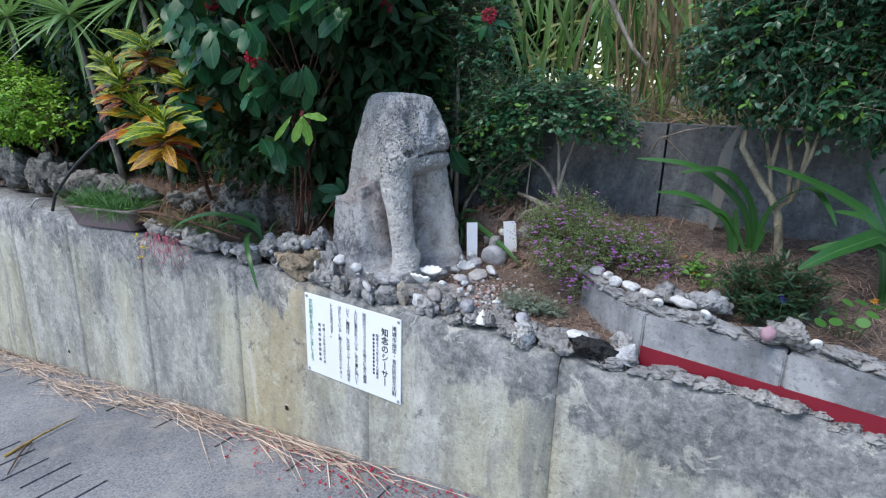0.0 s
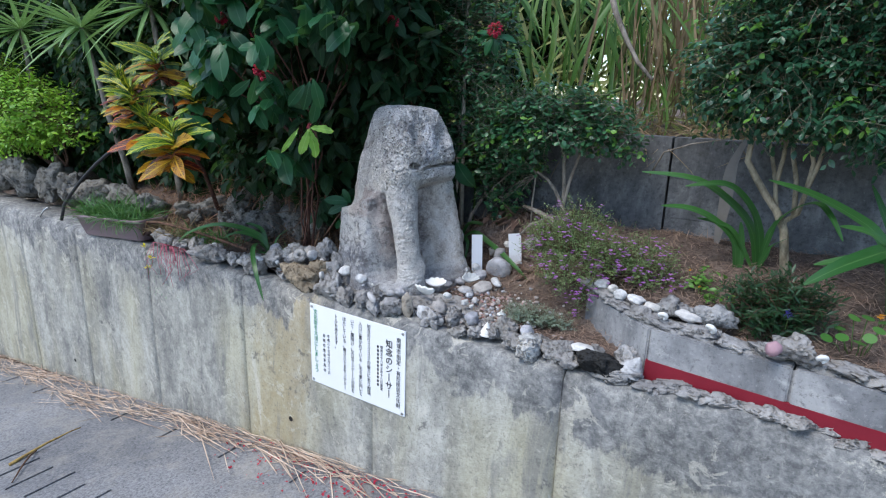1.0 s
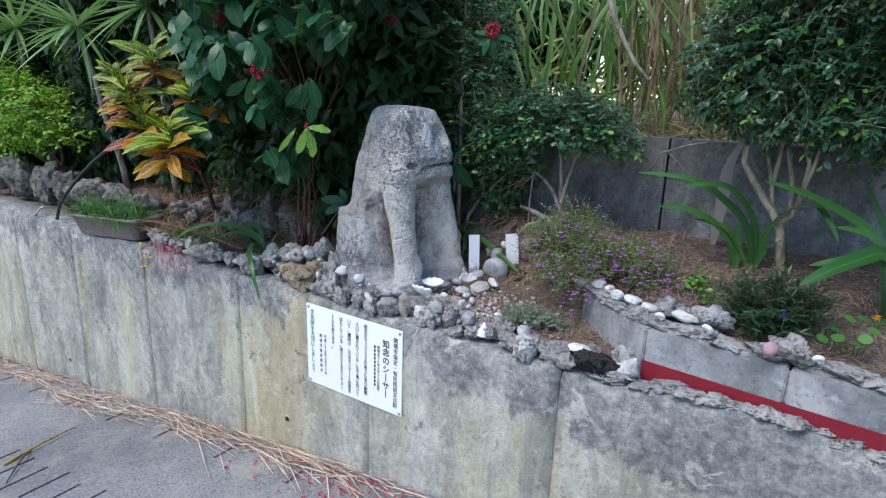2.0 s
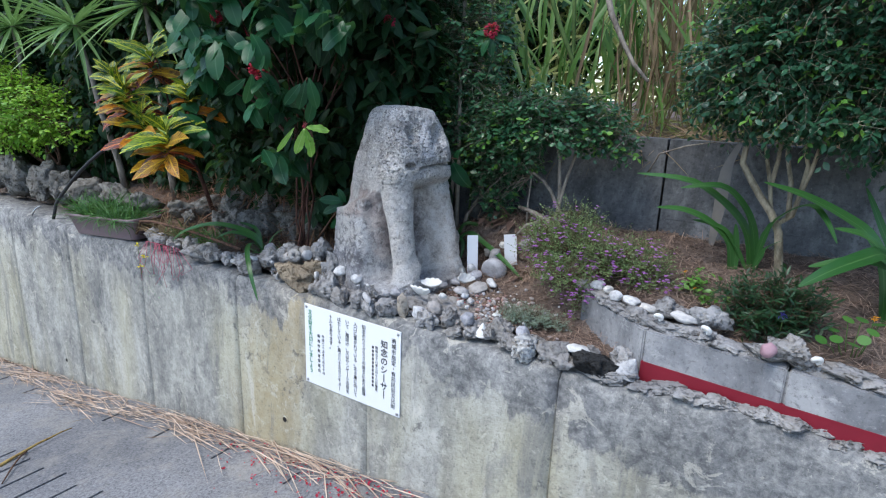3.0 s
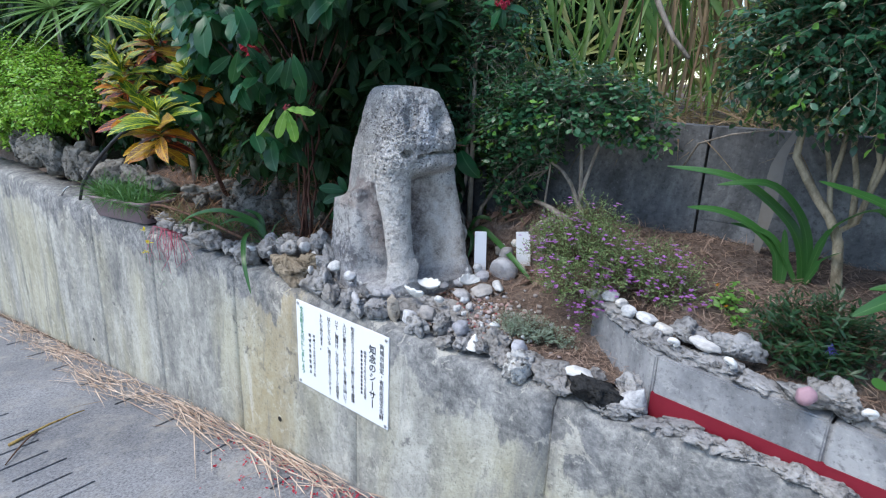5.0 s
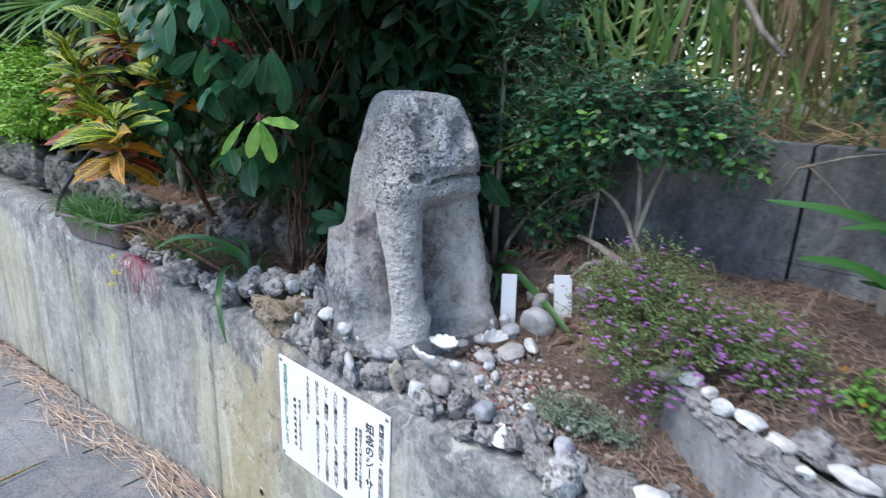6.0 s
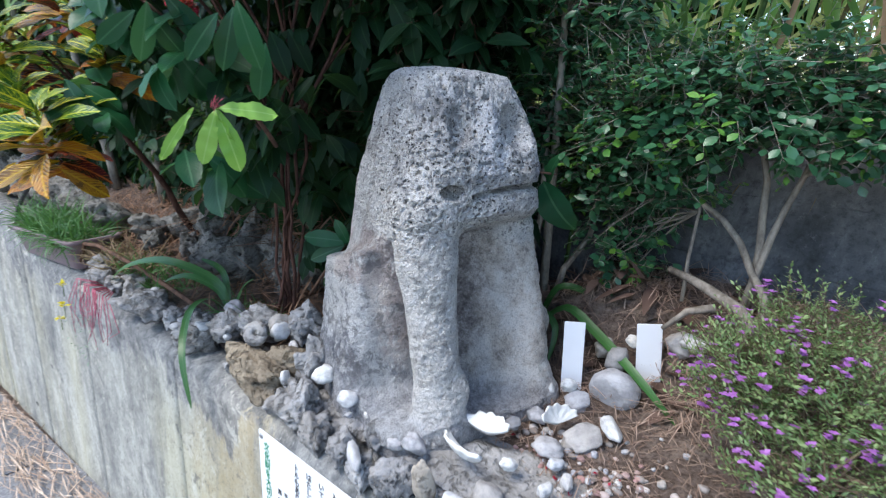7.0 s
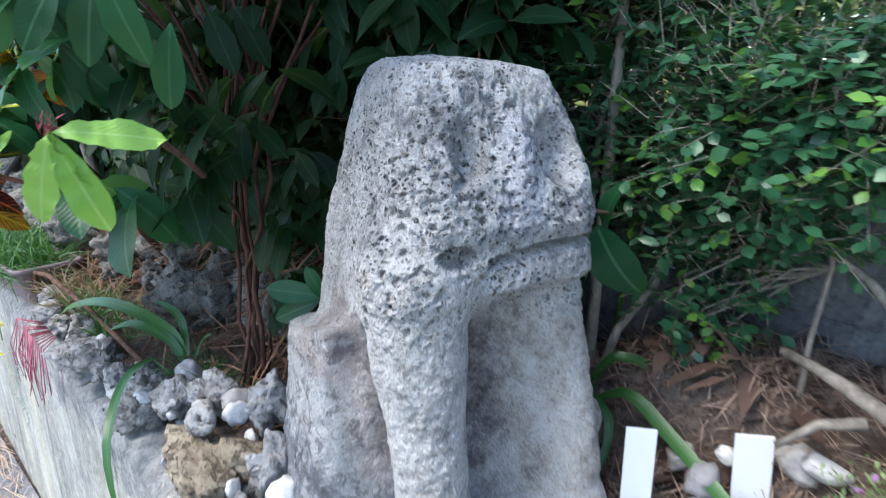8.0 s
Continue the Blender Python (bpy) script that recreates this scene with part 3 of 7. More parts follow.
# ---- roadside wall: cast in bays with a groove at each joint ----
def roadside_wall():
    wall = base("wall_roadside", "stained cast-concrete retaining wall with vertical streaks", "wall", kind="structure")
    joints = [-12.0, -10.2, -8.3, -6.45, -5.5, -4.57, -3.63, -2.69, -1.745, -0.803, 1.1, 3.0, 6.0]
    for a, b in zip(joints[:-1], joints[1:]):
        bm = bmesh.new()
        xs = steps(a + (0.004 if a in (-2.69, -0.803) else 0.0015), b - (0.004 if b in (-2.69, -0.803) else 0.0015), max(2, int((b - a) / 0.06)))
        prof = []
        for x in xs:
            y, zt = wall_y(x), wall_top(x)
            ring = []
            for k in range(9):
                t = k / 8
                z = road_z(x) - 0.2 + (zt - 0.03 - road_z(x) + 0.2) * t
                ring.append((x, y + 0.003 * noise.noise((x * 7, 0, z * 7)), z))
            chip = 0.02 + 0.014 * noise.noise((x * 9, 1, 0)) + 0.01 * noise.noise((x * 31, 2, 0))
            top = zt + 0.014 * noise.noise((x * 6, 4, 0)) + 0.006 * noise.noise((x * 25, 4, 0))
            deep = 0.18 + 0.17 * max(0.0, min(1.0, (-4.2 - x) / 0.4))
            ring += [(x, y + chip, top - 0.004), (x, y + 0.09, top + 0.004), (x, y + deep, top), (x, y + deep + 0.02, top - 0.25), (x, y + deep + 0.02, road_z(x) - 0.2)]
            prof.append([bm.verts.new(p) for p in ring])
        for p, q in zip(prof[:-1], prof[1:]):
            for k in range(len(p)):
                bm.faces.new((p[k], p[(k + 1) % len(p)], q[(k + 1) % len(p)], q[k]))
        bm.faces.new(list(reversed(prof[0])))
        bm.faces.new(prof[-1])
        bmesh.ops.recalc_face_normals(bm, faces=bm.faces[:])
        part("bay", to_mesh("bay", bm, True), M_WALL, wall)
    xs = steps(-12, 6, 60)
    bm = bmesh.new()
    prof = [[bm.verts.new(p) for p in ((x, wall_y(x) + 0.012, road_z(x) - 0.2), (x, wall_y(x) + 0.012, wall_top(x) - 0.03), (x, wall_y(x) + 0.17, wall_top(x) - 0.03), (x, wall_y(x) + 0.17, road_z(x) - 0.2))] for x in xs]
    for p, q in zip(prof[:-1], prof[1:]):
        for k in range(4):
            bm.faces.new((p[k], p[(k + 1) % 4], q[(k + 1) % 4], q[k]))
    part("joint_core", bm, M_WALL, wall)
    return wall


roadside_wall()

# near-black colour that stands for the shade inside the drain holes
M_DARK = plain("bore_shade", (0.012, 0.011, 0.010), 0.95, 0.3, 40, 0.3)


def weep_hole(x, z):
    m = pose(x, wall_y(x), z, 90, 0, 0)
    ring = [(math.cos(2 * math.pi * i / 20) * 0.017, math.sin(2 * math.pi * i / 20) * 0.017, 0.0) for i in range(21)]
    v, f = tube(ring, [0.0035] * 21, 6)
    thing = base("drain_pipe", "small round drain hole in the roadside wall", "drain")
    part("rim", smooth(link_mesh("rim", v, f)), M_WALL, thing, "", m)
    bm = bmesh.new()
    bmesh.ops.create_cone(bm, cap_ends=True, segments=20, radius1=0.016, radius2=0.016, depth=0.006)
    part("bore", bm, M_DARK, thing, "flat near-black disc painted as the shaded bore", m)


weep_hole(-2.33, -0.115)
weep_hole(-4.85, -0.5)

solid("garden_soil", grid_sheet("garden_soil", steps(-12, 6, 260), steps(2.02, 3.15, 40), soil_z), M_SOIL,
      "brown earth strewn with dry needles and leaves", "soil", kind="structure")
solid("upper_ground", grid_sheet("upper_ground", [-400, -100, -40] + steps(-14, 12, 40) + [40, 100, 400], [3.12, 3.4, 4, 5, 7, 10, 16, 30, 80, 400], lambda x, y: 1.36 + 0.03 * noise.noise((x, y, 0)) + (0.02 * (y - 3.1) if y < 30 else 0.5)), M_SOIL,
      "dry littered ground above the back wall", "ground", kind="structure")


# ---- back wall of dark blocks ----
def back_wall():
    wall = base("wall_back", "dark damp-stained concrete block wall", "wall", kind="structure")
    y = 2.97
    me = to_mesh("block", box_bm(-0.2235, 0.2235, 0, 0.15, -0.0985, 0.0985, 0.0015))
    me.materials.append(M_BACK)
    for r in range(6):
        z = 1.374 - 0.198 * r
        for c in range(40):
            x = -11.742 + c * 0.45
            wide = 0.004 if c in (24, 25) and r < 3 else 0.0
            part("block", me, None, wall, "", pose(x + (wide if c == 25 else -wide), y + random.uniform(-0.001, 0.001), z, 0, random.uniform(-0.15, 0.15), random.uniform(-0.1, 0.1)))
    # pointing, left open at one cracked joint
    part("mortar", box_bm(-12.2, -0.730, y + 0.004, y + 0.145, 0.2, 1.472), M_BACK, wall)
    part("mortar", box_bm(-0.704, 6.2, y + 0.004, y + 0.145, 0.2, 1.472), M_BACK, wall)
    # recessed strip whose dark colour deepens the shade in the crack
    part("mortar", box_bm(-0.728, -0.706, y + 0.05, y + 0.14, 0.2, 1.45), M_MORTAR, wall)
    return wall


back_wall()


# ---- low block wall with the red band ----
BLOCK_LINE = [(-0.86, 2.26), (-0.535, 1.985), (-0.085, 1.925), (0.37, 1.87), (0.83, 1.81), (1.3, 1.75)]


def block_wall():
    wall = base("wall_bed_edge", "low concrete block wall with a red painted band", "wall", kind="structure")
    for (x0, y0), (x1, y1) in zip(BLOCK_LINE[:-1], BLOCK_LINE[1:]):
        length = math.hypot(x1 - x0, y1 - y0)
        turn = math.degrees(math.atan2(y1 - y0, x1 - x0))
        m = pose(x0, y0, 0, 0, 0, turn)
        part("block", box_bm(0.004, length - 0.004, 0, 0.12, 0.45, 0.845, 0.005), M_BLOCK, wall, "", m)
        part("mortar", box_bm(-0.006, length + 0.002, 0.012, 0.11, 0.45, 0.835), M_BLOCK, wall, "", m)
        if x0 > -0.6:
            part("red_band", box_bm(0.0, length, -0.003, 0.01, 0.60, 0.726), M_RED, wall, "red painted band", m)
    return wall


block_wall()


# ---- the stone guardian ----
def rounded_rect(u, v, cu, cv, hu, hv, r):
    qx = np.abs(u - cu) - (hu - r)
    qy = np.abs(v - cv) - (hv - r)
    return np.hypot(np.maximum(qx, 0), np.maximum(qy, 0)) + np.minimum(np.maximum(qx, qy), 0) - r


def smin(a, b, k):
    h = np.clip(0.5 + 0.5 * (b - a) / k, 0, 1)
    return b + (a - b) * h - k * h * (1 - h)


def smax(a, b, k):
    return -smin(-a, -b, k)


def along(z, *pairs):
    return np.interp(z, [p[0] for p in pairs], [p[1] for p in pairs])


def statue_field(u, v, z):
    """Negative inside. u runs forward out of the face, v to the creature's left, z up from the foot."""
    shift = np.clip((v + 0.07) * 0.16, 0.0, 0.028) * np.clip((0.53 - z) / 0.05, 0.0, 1.0)
    # head and back: a tall tapering block that overhangs the chest and cheek
    back = along(z, (0, -0.27), (0.3, -0.280), (0.38, -0.284), (0.43, -0.286), (0.49, -0.268), (0.6, -0.231), (0.72, -0.200), (0.79, -0.180), (0.82, -0.158), (0.84, -0.115))
    front = along(z - shift, (0, 0.02), (0.38, -0.01), (0.42, 0.03), (0.45, 0.10), (0.475, 0.140), (0.51, 0.166), (0.55, 0.166), (0.575, 0.164), (0.61, 0.176), (0.66, 0.164), (0.72, 0.133), (0.79, 0.105), (0.82, 0.09), (0.84, 0.066))
    half = along(z, (0, 0.19), (0.34, 0.20), (0.415, 0.193), (0.44, 0.191), (0.47, 0.188), (0.56, 0.182), (0.66, 0.169), (0.74, 0.153), (0.79, 0.141), (0.82, 0.129), (0.84, 0.112))
    d = rounded_rect(u, v, (back + front) / 2, 0.010, (front - back) / 2, half, 0.072)
    # haunch block on the near side, broken off above
    h = np.maximum(rounded_rect(u, v, -0.15, -0.03, 0.155, along(z, (0, 0.245), (0.30, 0.215), (0.36, 0.205)), 0.055), z - 0.315 - 0.40 * np.maximum(u + 0.24, 0.0))
    d = smin(d, h, 0.06)
    # hollow between the haunch and the near foreleg, under the cheek
    hollow = np.sqrt(((u - 0.045) / 0.065) ** 2 + ((v + 0.20) / 0.05) ** 2 + ((z - 0.335) / 0.115) ** 2) - 1.0
    d = smax(d, -hollow * 0.05, 0.02)
    # deep recess between the forelegs
    cave = rounded_rect(u, v, 0.145, 0.045, 0.12, 0.065, 0.04)
    d = smax(d, -smax(cave, z - shift - 0.42, 0.05), 0.02)
    # forelegs, leaning forward to the foot
    cu, cv = along(z, (0, 0.175), (0.5, 0.105)), along(z, (0, -0.088), (0.5, -0.120))
    r = along(z, (0, 0.060), (0.05, 0.063), (0.12, 0.058), (0.3, 0.062), (0.40, 0.074), (0.5, 0.078), (0.57, 0.078))
    leg = np.hypot(u - cu, v - cv) - r
    leg = smax(leg, z - 0.57, 0.05)
    d = smin(d, leg, along(z, (0, 0.03), (0.36, 0.03), (0.5, 0.06)))
    # the far foreleg is a broad slab
    cu2, cv2 = along(z, (0, 0.06), (0.48, 0.0)), along(z, (0, 0.215), (0.48, 0.165))
    leg2 = rounded_rect(u, v, cu2, cv2, along(z, (0, 0.145), (0.1, 0.125), (0.48, 0.105)), along(z, (0, 0.062), (0.1, 0.052), (0.48, 0.048)), 0.045)
    leg2 = smax(leg2, z - 0.5, 0.05)
    d = smin(d, leg2, 0.025)
    for pu, pv, pz, pr in ((0.185, -0.055, 0.085, 0.034), (0.165, -0.115, 0.05, 0.040), (0.07, 0.250, 0.17, 0.042), (0.03, 0.250, 0.10, 0.040)):
        d = smin(d, np.sqrt((u - pu) ** 2 + (v - pv) ** 2 + ((z - pz) / 1.4) ** 2) - pr, 0.02)
    # worn ridge of the thigh on the flank
    ridge = np.hypot(u + 0.075 - 0.16 * (0.3 - z), v + 0.215) - along(z, (0, 0.03), (0.2, 0.03), (0.32, 0.012))
    d = smin(d, smax(ridge, np.abs(z - 0.18) - 0.13, 0.03), 0.022)
    # mortar skirt at the foot
    d = smin(d, np.maximum(rounded_rect(u, v, -0.03, 0.0, 0.245, 0.245, 0.09), z - 0.005), 0.05)
    # mouth: a slit round the front, with a pit at its near corner
    slit = np.maximum(np.abs(z - 0.560 - 0.012 * np.sin(v * 14) - 0.04 * (v > 0.06) * (v - 0.06)) - 0.0085, 0.10 - u)
    slit = np.maximum(slit, np.abs(v - 0.105) - 0.135)
    d = np.where((z > 0.53) & (z < 0.6), smax(d, -slit, 0.005), d)
    pit = np.sqrt((u - 0.160) ** 2 + (v + 0.085) ** 2 + ((z - 0.570) * 1.7) ** 2) - 0.032
    d = smax(d, -pit, 0.010)
    # eye hollows either side of the worn bridge of the nose
    for s, e in ((-0.050, 0.030), (0.100, 0.040)):
        eye = np.sqrt(((u - 0.128) / 0.9) ** 2 + ((v - s) / 0.9) ** 2 + ((z - 0.705) / 1.7) ** 2) - e
        d = smax(d, -eye, 0.018)
    nose = np.sqrt(((u - 0.115) / 1.0) ** 2 + ((v - 0.025) / 0.7) ** 2 + ((z - 0.66) / 2.1) ** 2) - 0.052
    d = smin(d, nose, 0.018)
    return d


def statue():
    # cast rays inwards to a vertical axis, and over the crown to a point on it
    na, nz, nt = 480, 330, 60
    au, z0, z1, top = -0.04, -0.09, 0.70, 0.831
    th = np.linspace(0, 2 * np.pi, na, endpoint=False)
    rows = [(z0 + (z1 - z0) * i / nz, 0.0) for i in range(nz + 1)] + [(z1, (np.pi / 2) * (i + 1) / (nt + 1)) for i in range(nt)]
    zc = np.array([r[0] for r in rows])[:, None]
    el = np.array([r[1] for r in rows])[:, None]
    t = th[None, :]
    dirs = (np.cos(el) * np.cos(t), np.cos(el) * np.sin(t), np.sin(el) + 0 * t)
    best = np.full((len(rows), na), 0.02)
    last = None
    for r in np.linspace(0.42, 0.02, 220):
        u, v, z = au + dirs[0] * r, dirs[1] * r, zc + dirs[2] * r
        f = np.maximum(statue_field(u, v, z), z - top - 0.01 + 0.6 * ((u + 0.04) ** 2 + v ** 2))
        hit = (f < 0) & (best <= 0.02)
        if last is not None:
            fl, rl = last
            k = np.clip(fl / np.maximum(fl - f, 1e-6), 0, 1)
            best = np.where(hit, rl + (r - rl) * k, best)
        else:
            best = np.where(hit, r, best)
        last = (f, r)
    u, v, z = au + dirs[0] * best, dirs[1] * best, zc + dirs[2] * best
    P = np.stack([u, v, z], -1).reshape(-1, 3)
    N = np.stack([dirs[0] + 0 * best, dirs[1] + 0 * best, dirs[2] + 0 * best], -1).reshape(-1, 3)
    out = np.empty_like(P)
    for i in range(len(P)):
        p = P[i]
        q = Vector(p)
        up = min(1.0, max(0.0, (p[2] - 0.36) / 0.14))
        low = 1.0 - up
        a = noise.noise(q * 9) * 0.007 + noise.noise(q * 28) * 0.0035 * (0.4 + 0.6 * up) + noise.noise(q * 70) * 0.0018 + low * (noise.noise(q * 7) * 0.005 + noise.noise(q * 40) * 0.0020 + noise.noise(q * 95) * 0.0022 + noise.noise(q * 150) * 0.0016 - abs(noise.noise(q * 12)) * 0.003 + noise.noise(q * 20) * 0.0025 + noise.noise(q * 50) * 0.0015 - max(0.0, noise.noise(q * 75 + Vector((3, 1, 8))) - 0.25) * 0.005)
        c = noise.noise(q * 105)
        e = noise.noise(q * 60 + Vector((7, 3, 1)))
        hole = max(0.0, c - 0.12) * 0.024 * (0.10 + 0.90 * up) + max(0.0, e - 0.28) * 0.026 * (0.12 + 0.88 * up)
        out[i] = p + N[i] * (a + 0.0025 * c - hole)
    n = len(rows)
    faces = [(j * na + i, j * na + (i + 1) % na, (j + 1) * na + (i + 1) % na, (j + 1) * na + i) for j in range(n - 1) for i in range(na)]
    verts = [tuple(p) for p in out]
    verts.append((au, 0.0, top + 0.01))
    faces += [((n - 1) * na + i, (n - 1) * na + (i + 1) % na, len(verts) - 1) for i in range(na)]
    return smooth(link_mesh("guardian_statue", verts, faces))


STATUE = pose(-1.805, 2.27, 0.745, 0, 0, -22)
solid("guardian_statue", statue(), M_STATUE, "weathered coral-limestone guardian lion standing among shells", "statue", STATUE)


# ---- rocks and pebbles ----
def rock_mesh(name, seed, rough=0.35, sub=4, fine=0.06, flat=1.0, cuts=0):
    rng = random.Random(seed)
    bm = bmesh.new()
    bmesh.ops.create_icosphere(bm, subdivisions=sub, radius=0.5)
    o = Vector((seed * 3.7, seed * 1.3, seed * 7.1))
    planes = [(Vector((rng.gauss(0, 1), rng.gauss(0, 1), rng.gauss(0, 1))).normalized(), rng.uniform(0.30, 0.42)) for _ in range(cuts)]
    for v in bm.verts:
        n = v.co.normalized()
        r = 1 + rough * noise.noise(n * 1.7 + o) + rough * 0.4 * noise.noise(n * 4 + o)
        p = n * 0.5 * r
        for q, d in planes:
            over = p.dot(q) - d
            if over > 0:
                p -= q * over * 0.9
        if fine:
            c = noise.noise(n * 7 + o * 2)
            e = noise.noise(n * 13 + o)
            p += n * (fine * 0.5 * (0.3 - abs(noise.noise(n * 5 + o))) + fine * 0.25 * e - max(0.0, c - 0.15) * fine * 1.6)
        v.co = p
        v.co.z *= flat
    return to_mesh(name, bm, True)


def with_mat(me, mat):
    me.materials.append(mat)
    return me


CORALS = [with_mat(rock_mesh("coral_rock", 1 + i, 0.55, 4, 0.16, 1.0, 7), M_CORAL) for i in range(9)]
PEBBLES = [with_mat(rock_mesh("pebble", 21 + i, 0.28, 3, 0.0, 1.0, 2), M_PEBBLE) for i in range(6)]
GREYS = [with_mat(rock_mesh("stone", 31 + i, 0.35, 3, 0.02, 1.0, 4), M_GREYPEB) for i in range(6)]


def lay(name, me, x, y, z, size, turn=None, label="", category="rock", group=""):
    rng = random.Random(round(x * 977 + y * 7919))
    t = rng.uniform(0, 360) if turn is None else turn
    ob = part(name, me, None, None, "", pose(x, y, z, rng.uniform(-12, 12), rng.uniform(-12, 12), t) @ Matrix.Diagonal((*size, 1)))
    return tagged(ob, label, category, group)


def mortar_bed():
    xs, ys = steps(-2.15, -1.12, 80), steps(2.0, 2.27, 24)

    def zf(x, y):
        t = max(0.0, 1 - abs((x + 1.68) / 0.5) ** 3) * max(0.0, 1 - abs((y - 2.1) / 0.17) ** 3)
        return soil_z(x, y) - 0.03 + 0.06 * t + 0.012 * noise.noise((x * 22, y * 22, 5)) + 0.006 * noise.noise((x * 60, y * 60, 5))

    return grid_sheet("mortar_bed", xs, ys, zf)


solid("mortar_bed", mortar_bed(), M_CORAL, "rough grey mortar bed before the statue", "mortar", kind="structure")

ALONG_WALL = "rough grey coral rock on the wall top"


def coral(x, y, z, w, h=None, d=None, turn=None, label=ALONG_WALL, mat=None, group="rocks along the wall"):
    rng = random.Random(round(x * 977 + y * 7919))
    h, d = h or w * 0.8, d or w * 0.85
    me = rng.choice(CORALS)
    if mat is not None:
        me = me.copy()
        me.materials.clear()
        me.materials.append(mat)
    return lay("coral_rock", me, x, y, z, (w * 1.1, d * 1.1, h * 1.1), turn, label, "rock", group)


def pebble(x, y, z, w, h=None, turn=None, d=None, label="smooth white pebble laid among the coral rocks"):
    rng = random.Random(round(x * 977 + y * 7919))
    return lay("pebble", rng.choice(PEBBLES), x, y, z, (w, d or w * 0.7, h or w * 0.6), turn, label, "pebble", "white pebbles")


def stone(x, y, z, w, h=None, turn=None, d=None, label="rounded grey stone laid among the coral rocks"):
    rng = random.Random(round(x * 977 + y * 7919))
    return lay("stone", rng.choice(GREYS), x, y, z, (w, d or w * 0.8, h or w * 0.7), turn, label, "stone", "grey stones")


# left stretch, from the planter to the statue
coral(-3.04, 1.99, 0.705, 0.17, 0.10)
coral(-2.94, 1.98, 0.70, 0.12, 0.08)
coral(-2.84, 2.00, 0.70, 0.10, 0.075)
coral(-2.72, 2.02, 0.70, 0.10, 0.07)
coral(-3.20, 2.02, 0.71, 0.13, 0.09)
coral(-3.32, 1.99, 0.70, 0.11, 0.07)
coral(-3.48, 1.99, 0.71, 0.12, 0.08)
coral(-3.60, 2.03, 0.71, 0.10, 0.07)
coral(-2.63, 1.985, 0.70, 0.13, 0.10)
coral(-2.55, 2.05, 0.73, 0.13, 0.10)
coral(-2.46, 2.11, 0.76, 0.13, 0.11)
coral(-2.28, 2.17, 0.80, 0.14, 0.12)
coral(-2.275, 2.00, 0.70, 0.23, 0.13, 0.16, 0, "large tan coral rock on the wall top", M_TAN)
coral(-2.20, 2.06, 0.74, 0.13, 0.09, None, 30, "tan coral rock on the wall top", M_TAN)
coral(-2.12, 2.09, 0.72, 0.10, 0.18, None, 60)
coral(-2.04, 1.97, 0.68, 0.15, 0.13)
coral(-1.95, 1.95, 0.67, 0.11, 0.09)
stone(-2.60, 2.11, 0.77, 0.085)
stone(-2.41, 2.06, 0.77, 0.07)
stone(-2.34, 2.115, 0.80, 0.07, 0.06, None, None, "red-brown stone among the coral rocks")
pebble(-2.037, 2.048, 0.765, 0.068, 0.055, 60)
pebble(-1.907, 2.021, 0.755, 0.055, 0.045, 20)
pebble(-2.317, 2.10, 0.785, 0.068, 0.06, 80)
pebble(-2.153, 2.00, 0.73, 0.040, 0.04)
pebble(-2.178, 1.985, 0.668, 0.055, 0.045)
pebble(-2.622, 2.00, 0.735, 0.062, 0.04, 40)
pebble(-2.50, 2.02, 0.735, 0.036, 0.03)
pebble(-2.237, 2.09, 0.765, 0.040, 0.04)
pebble(-2.745, 1.975, 0.70, 0.065, 0.04)
pebble(-3.04, 2.03, 0.735, 0.06, 0.045)
# before the statue
coral(-1.84, 1.95, 0.68, 0.10, 0.08)
coral(-1.774, 2.01, 0.715, 0.085, 0.06, None, None, "pale lavender coral lump beside the statue")
coral(-1.676, 1.955, 0.685, 0.11, 0.085)
coral(-1.75, 1.925, 0.675, 0.085, 0.07)
coral(-1.437, 1.945, 0.68, 0.085, 0.08)
coral(-1.355, 2.00, 0.69, 0.085, 0.08)
coral(-1.118, 2.01, 0.69, 0.11, 0.09)
coral(-1.04, 1.945, 0.675, 0.09, 0.06)
coral(-1.21, 1.955, 0.67, 0.08, 0.05)
coral(-1.30, 1.935, 0.66, 0.08, 0.05)
coral(-0.965, 1.935, 0.675, 0.13, 0.09, None, None, "whitish coral lump on the wall top", M_PALECORAL)
coral(-0.863, 1.965, 0.68, 0.13, 0.10)
coral(-0.80, 1.92, 0.665, 0.09, 0.06)
coral(-0.687, 1.925, 0.69, 0.135, 0.10, 0.09, 20, "black pumice lump on the wall top", M_BLACK)
coral(-0.60, 2.02, 0.70, 0.12, 0.08)
coral(-0.62, 1.935, 0.665, 0.16, 0.05, 0.10, 0)
stone(-1.67, 2.02, 0.735, 0.068, 0.05, None, None, "blue-grey pebble beside the statue")
stone(-1.71, 2.00, 0.73, 0.045)
stone(-1.451, 2.02, 0.705, 0.092, 0.065)
stone(-1.273, 2.005, 0.70, 0.078, 0.065, None, None, "pale grey pebble among the coral rocks")
stone(-1.01, 2.0, 0.70, 0.07, 0.065, None, None, "lavender-grey pebble among the coral rocks")
stone(-1.433, 2.226, 0.735, 0.08, 0.04, 40)
stone(-1.551, 2.257, 0.735, 0.045)
stone(-1.394, 2.324, 0.735, 0.105, 0.05, None, None, "flat pale stone beside the white plates")
stone(-1.466, 2.432, 0.755, 0.075, 0.06)
stone(-1.52, 2.32, 0.74, 0.06)
pebble(-1.347, 2.38, 0.755, 0.085, 0.035, 140, 0.045, "cream oval pebble beside the white plates")
pebble(-1.541, 2.42, 0.77, 0.044, 0.035)
pebble(-1.402, 2.6, 0.895, 0.042, 0.035)
pebble(-1.255, 2.63, 0.93, 0.075, 0.04, 10)
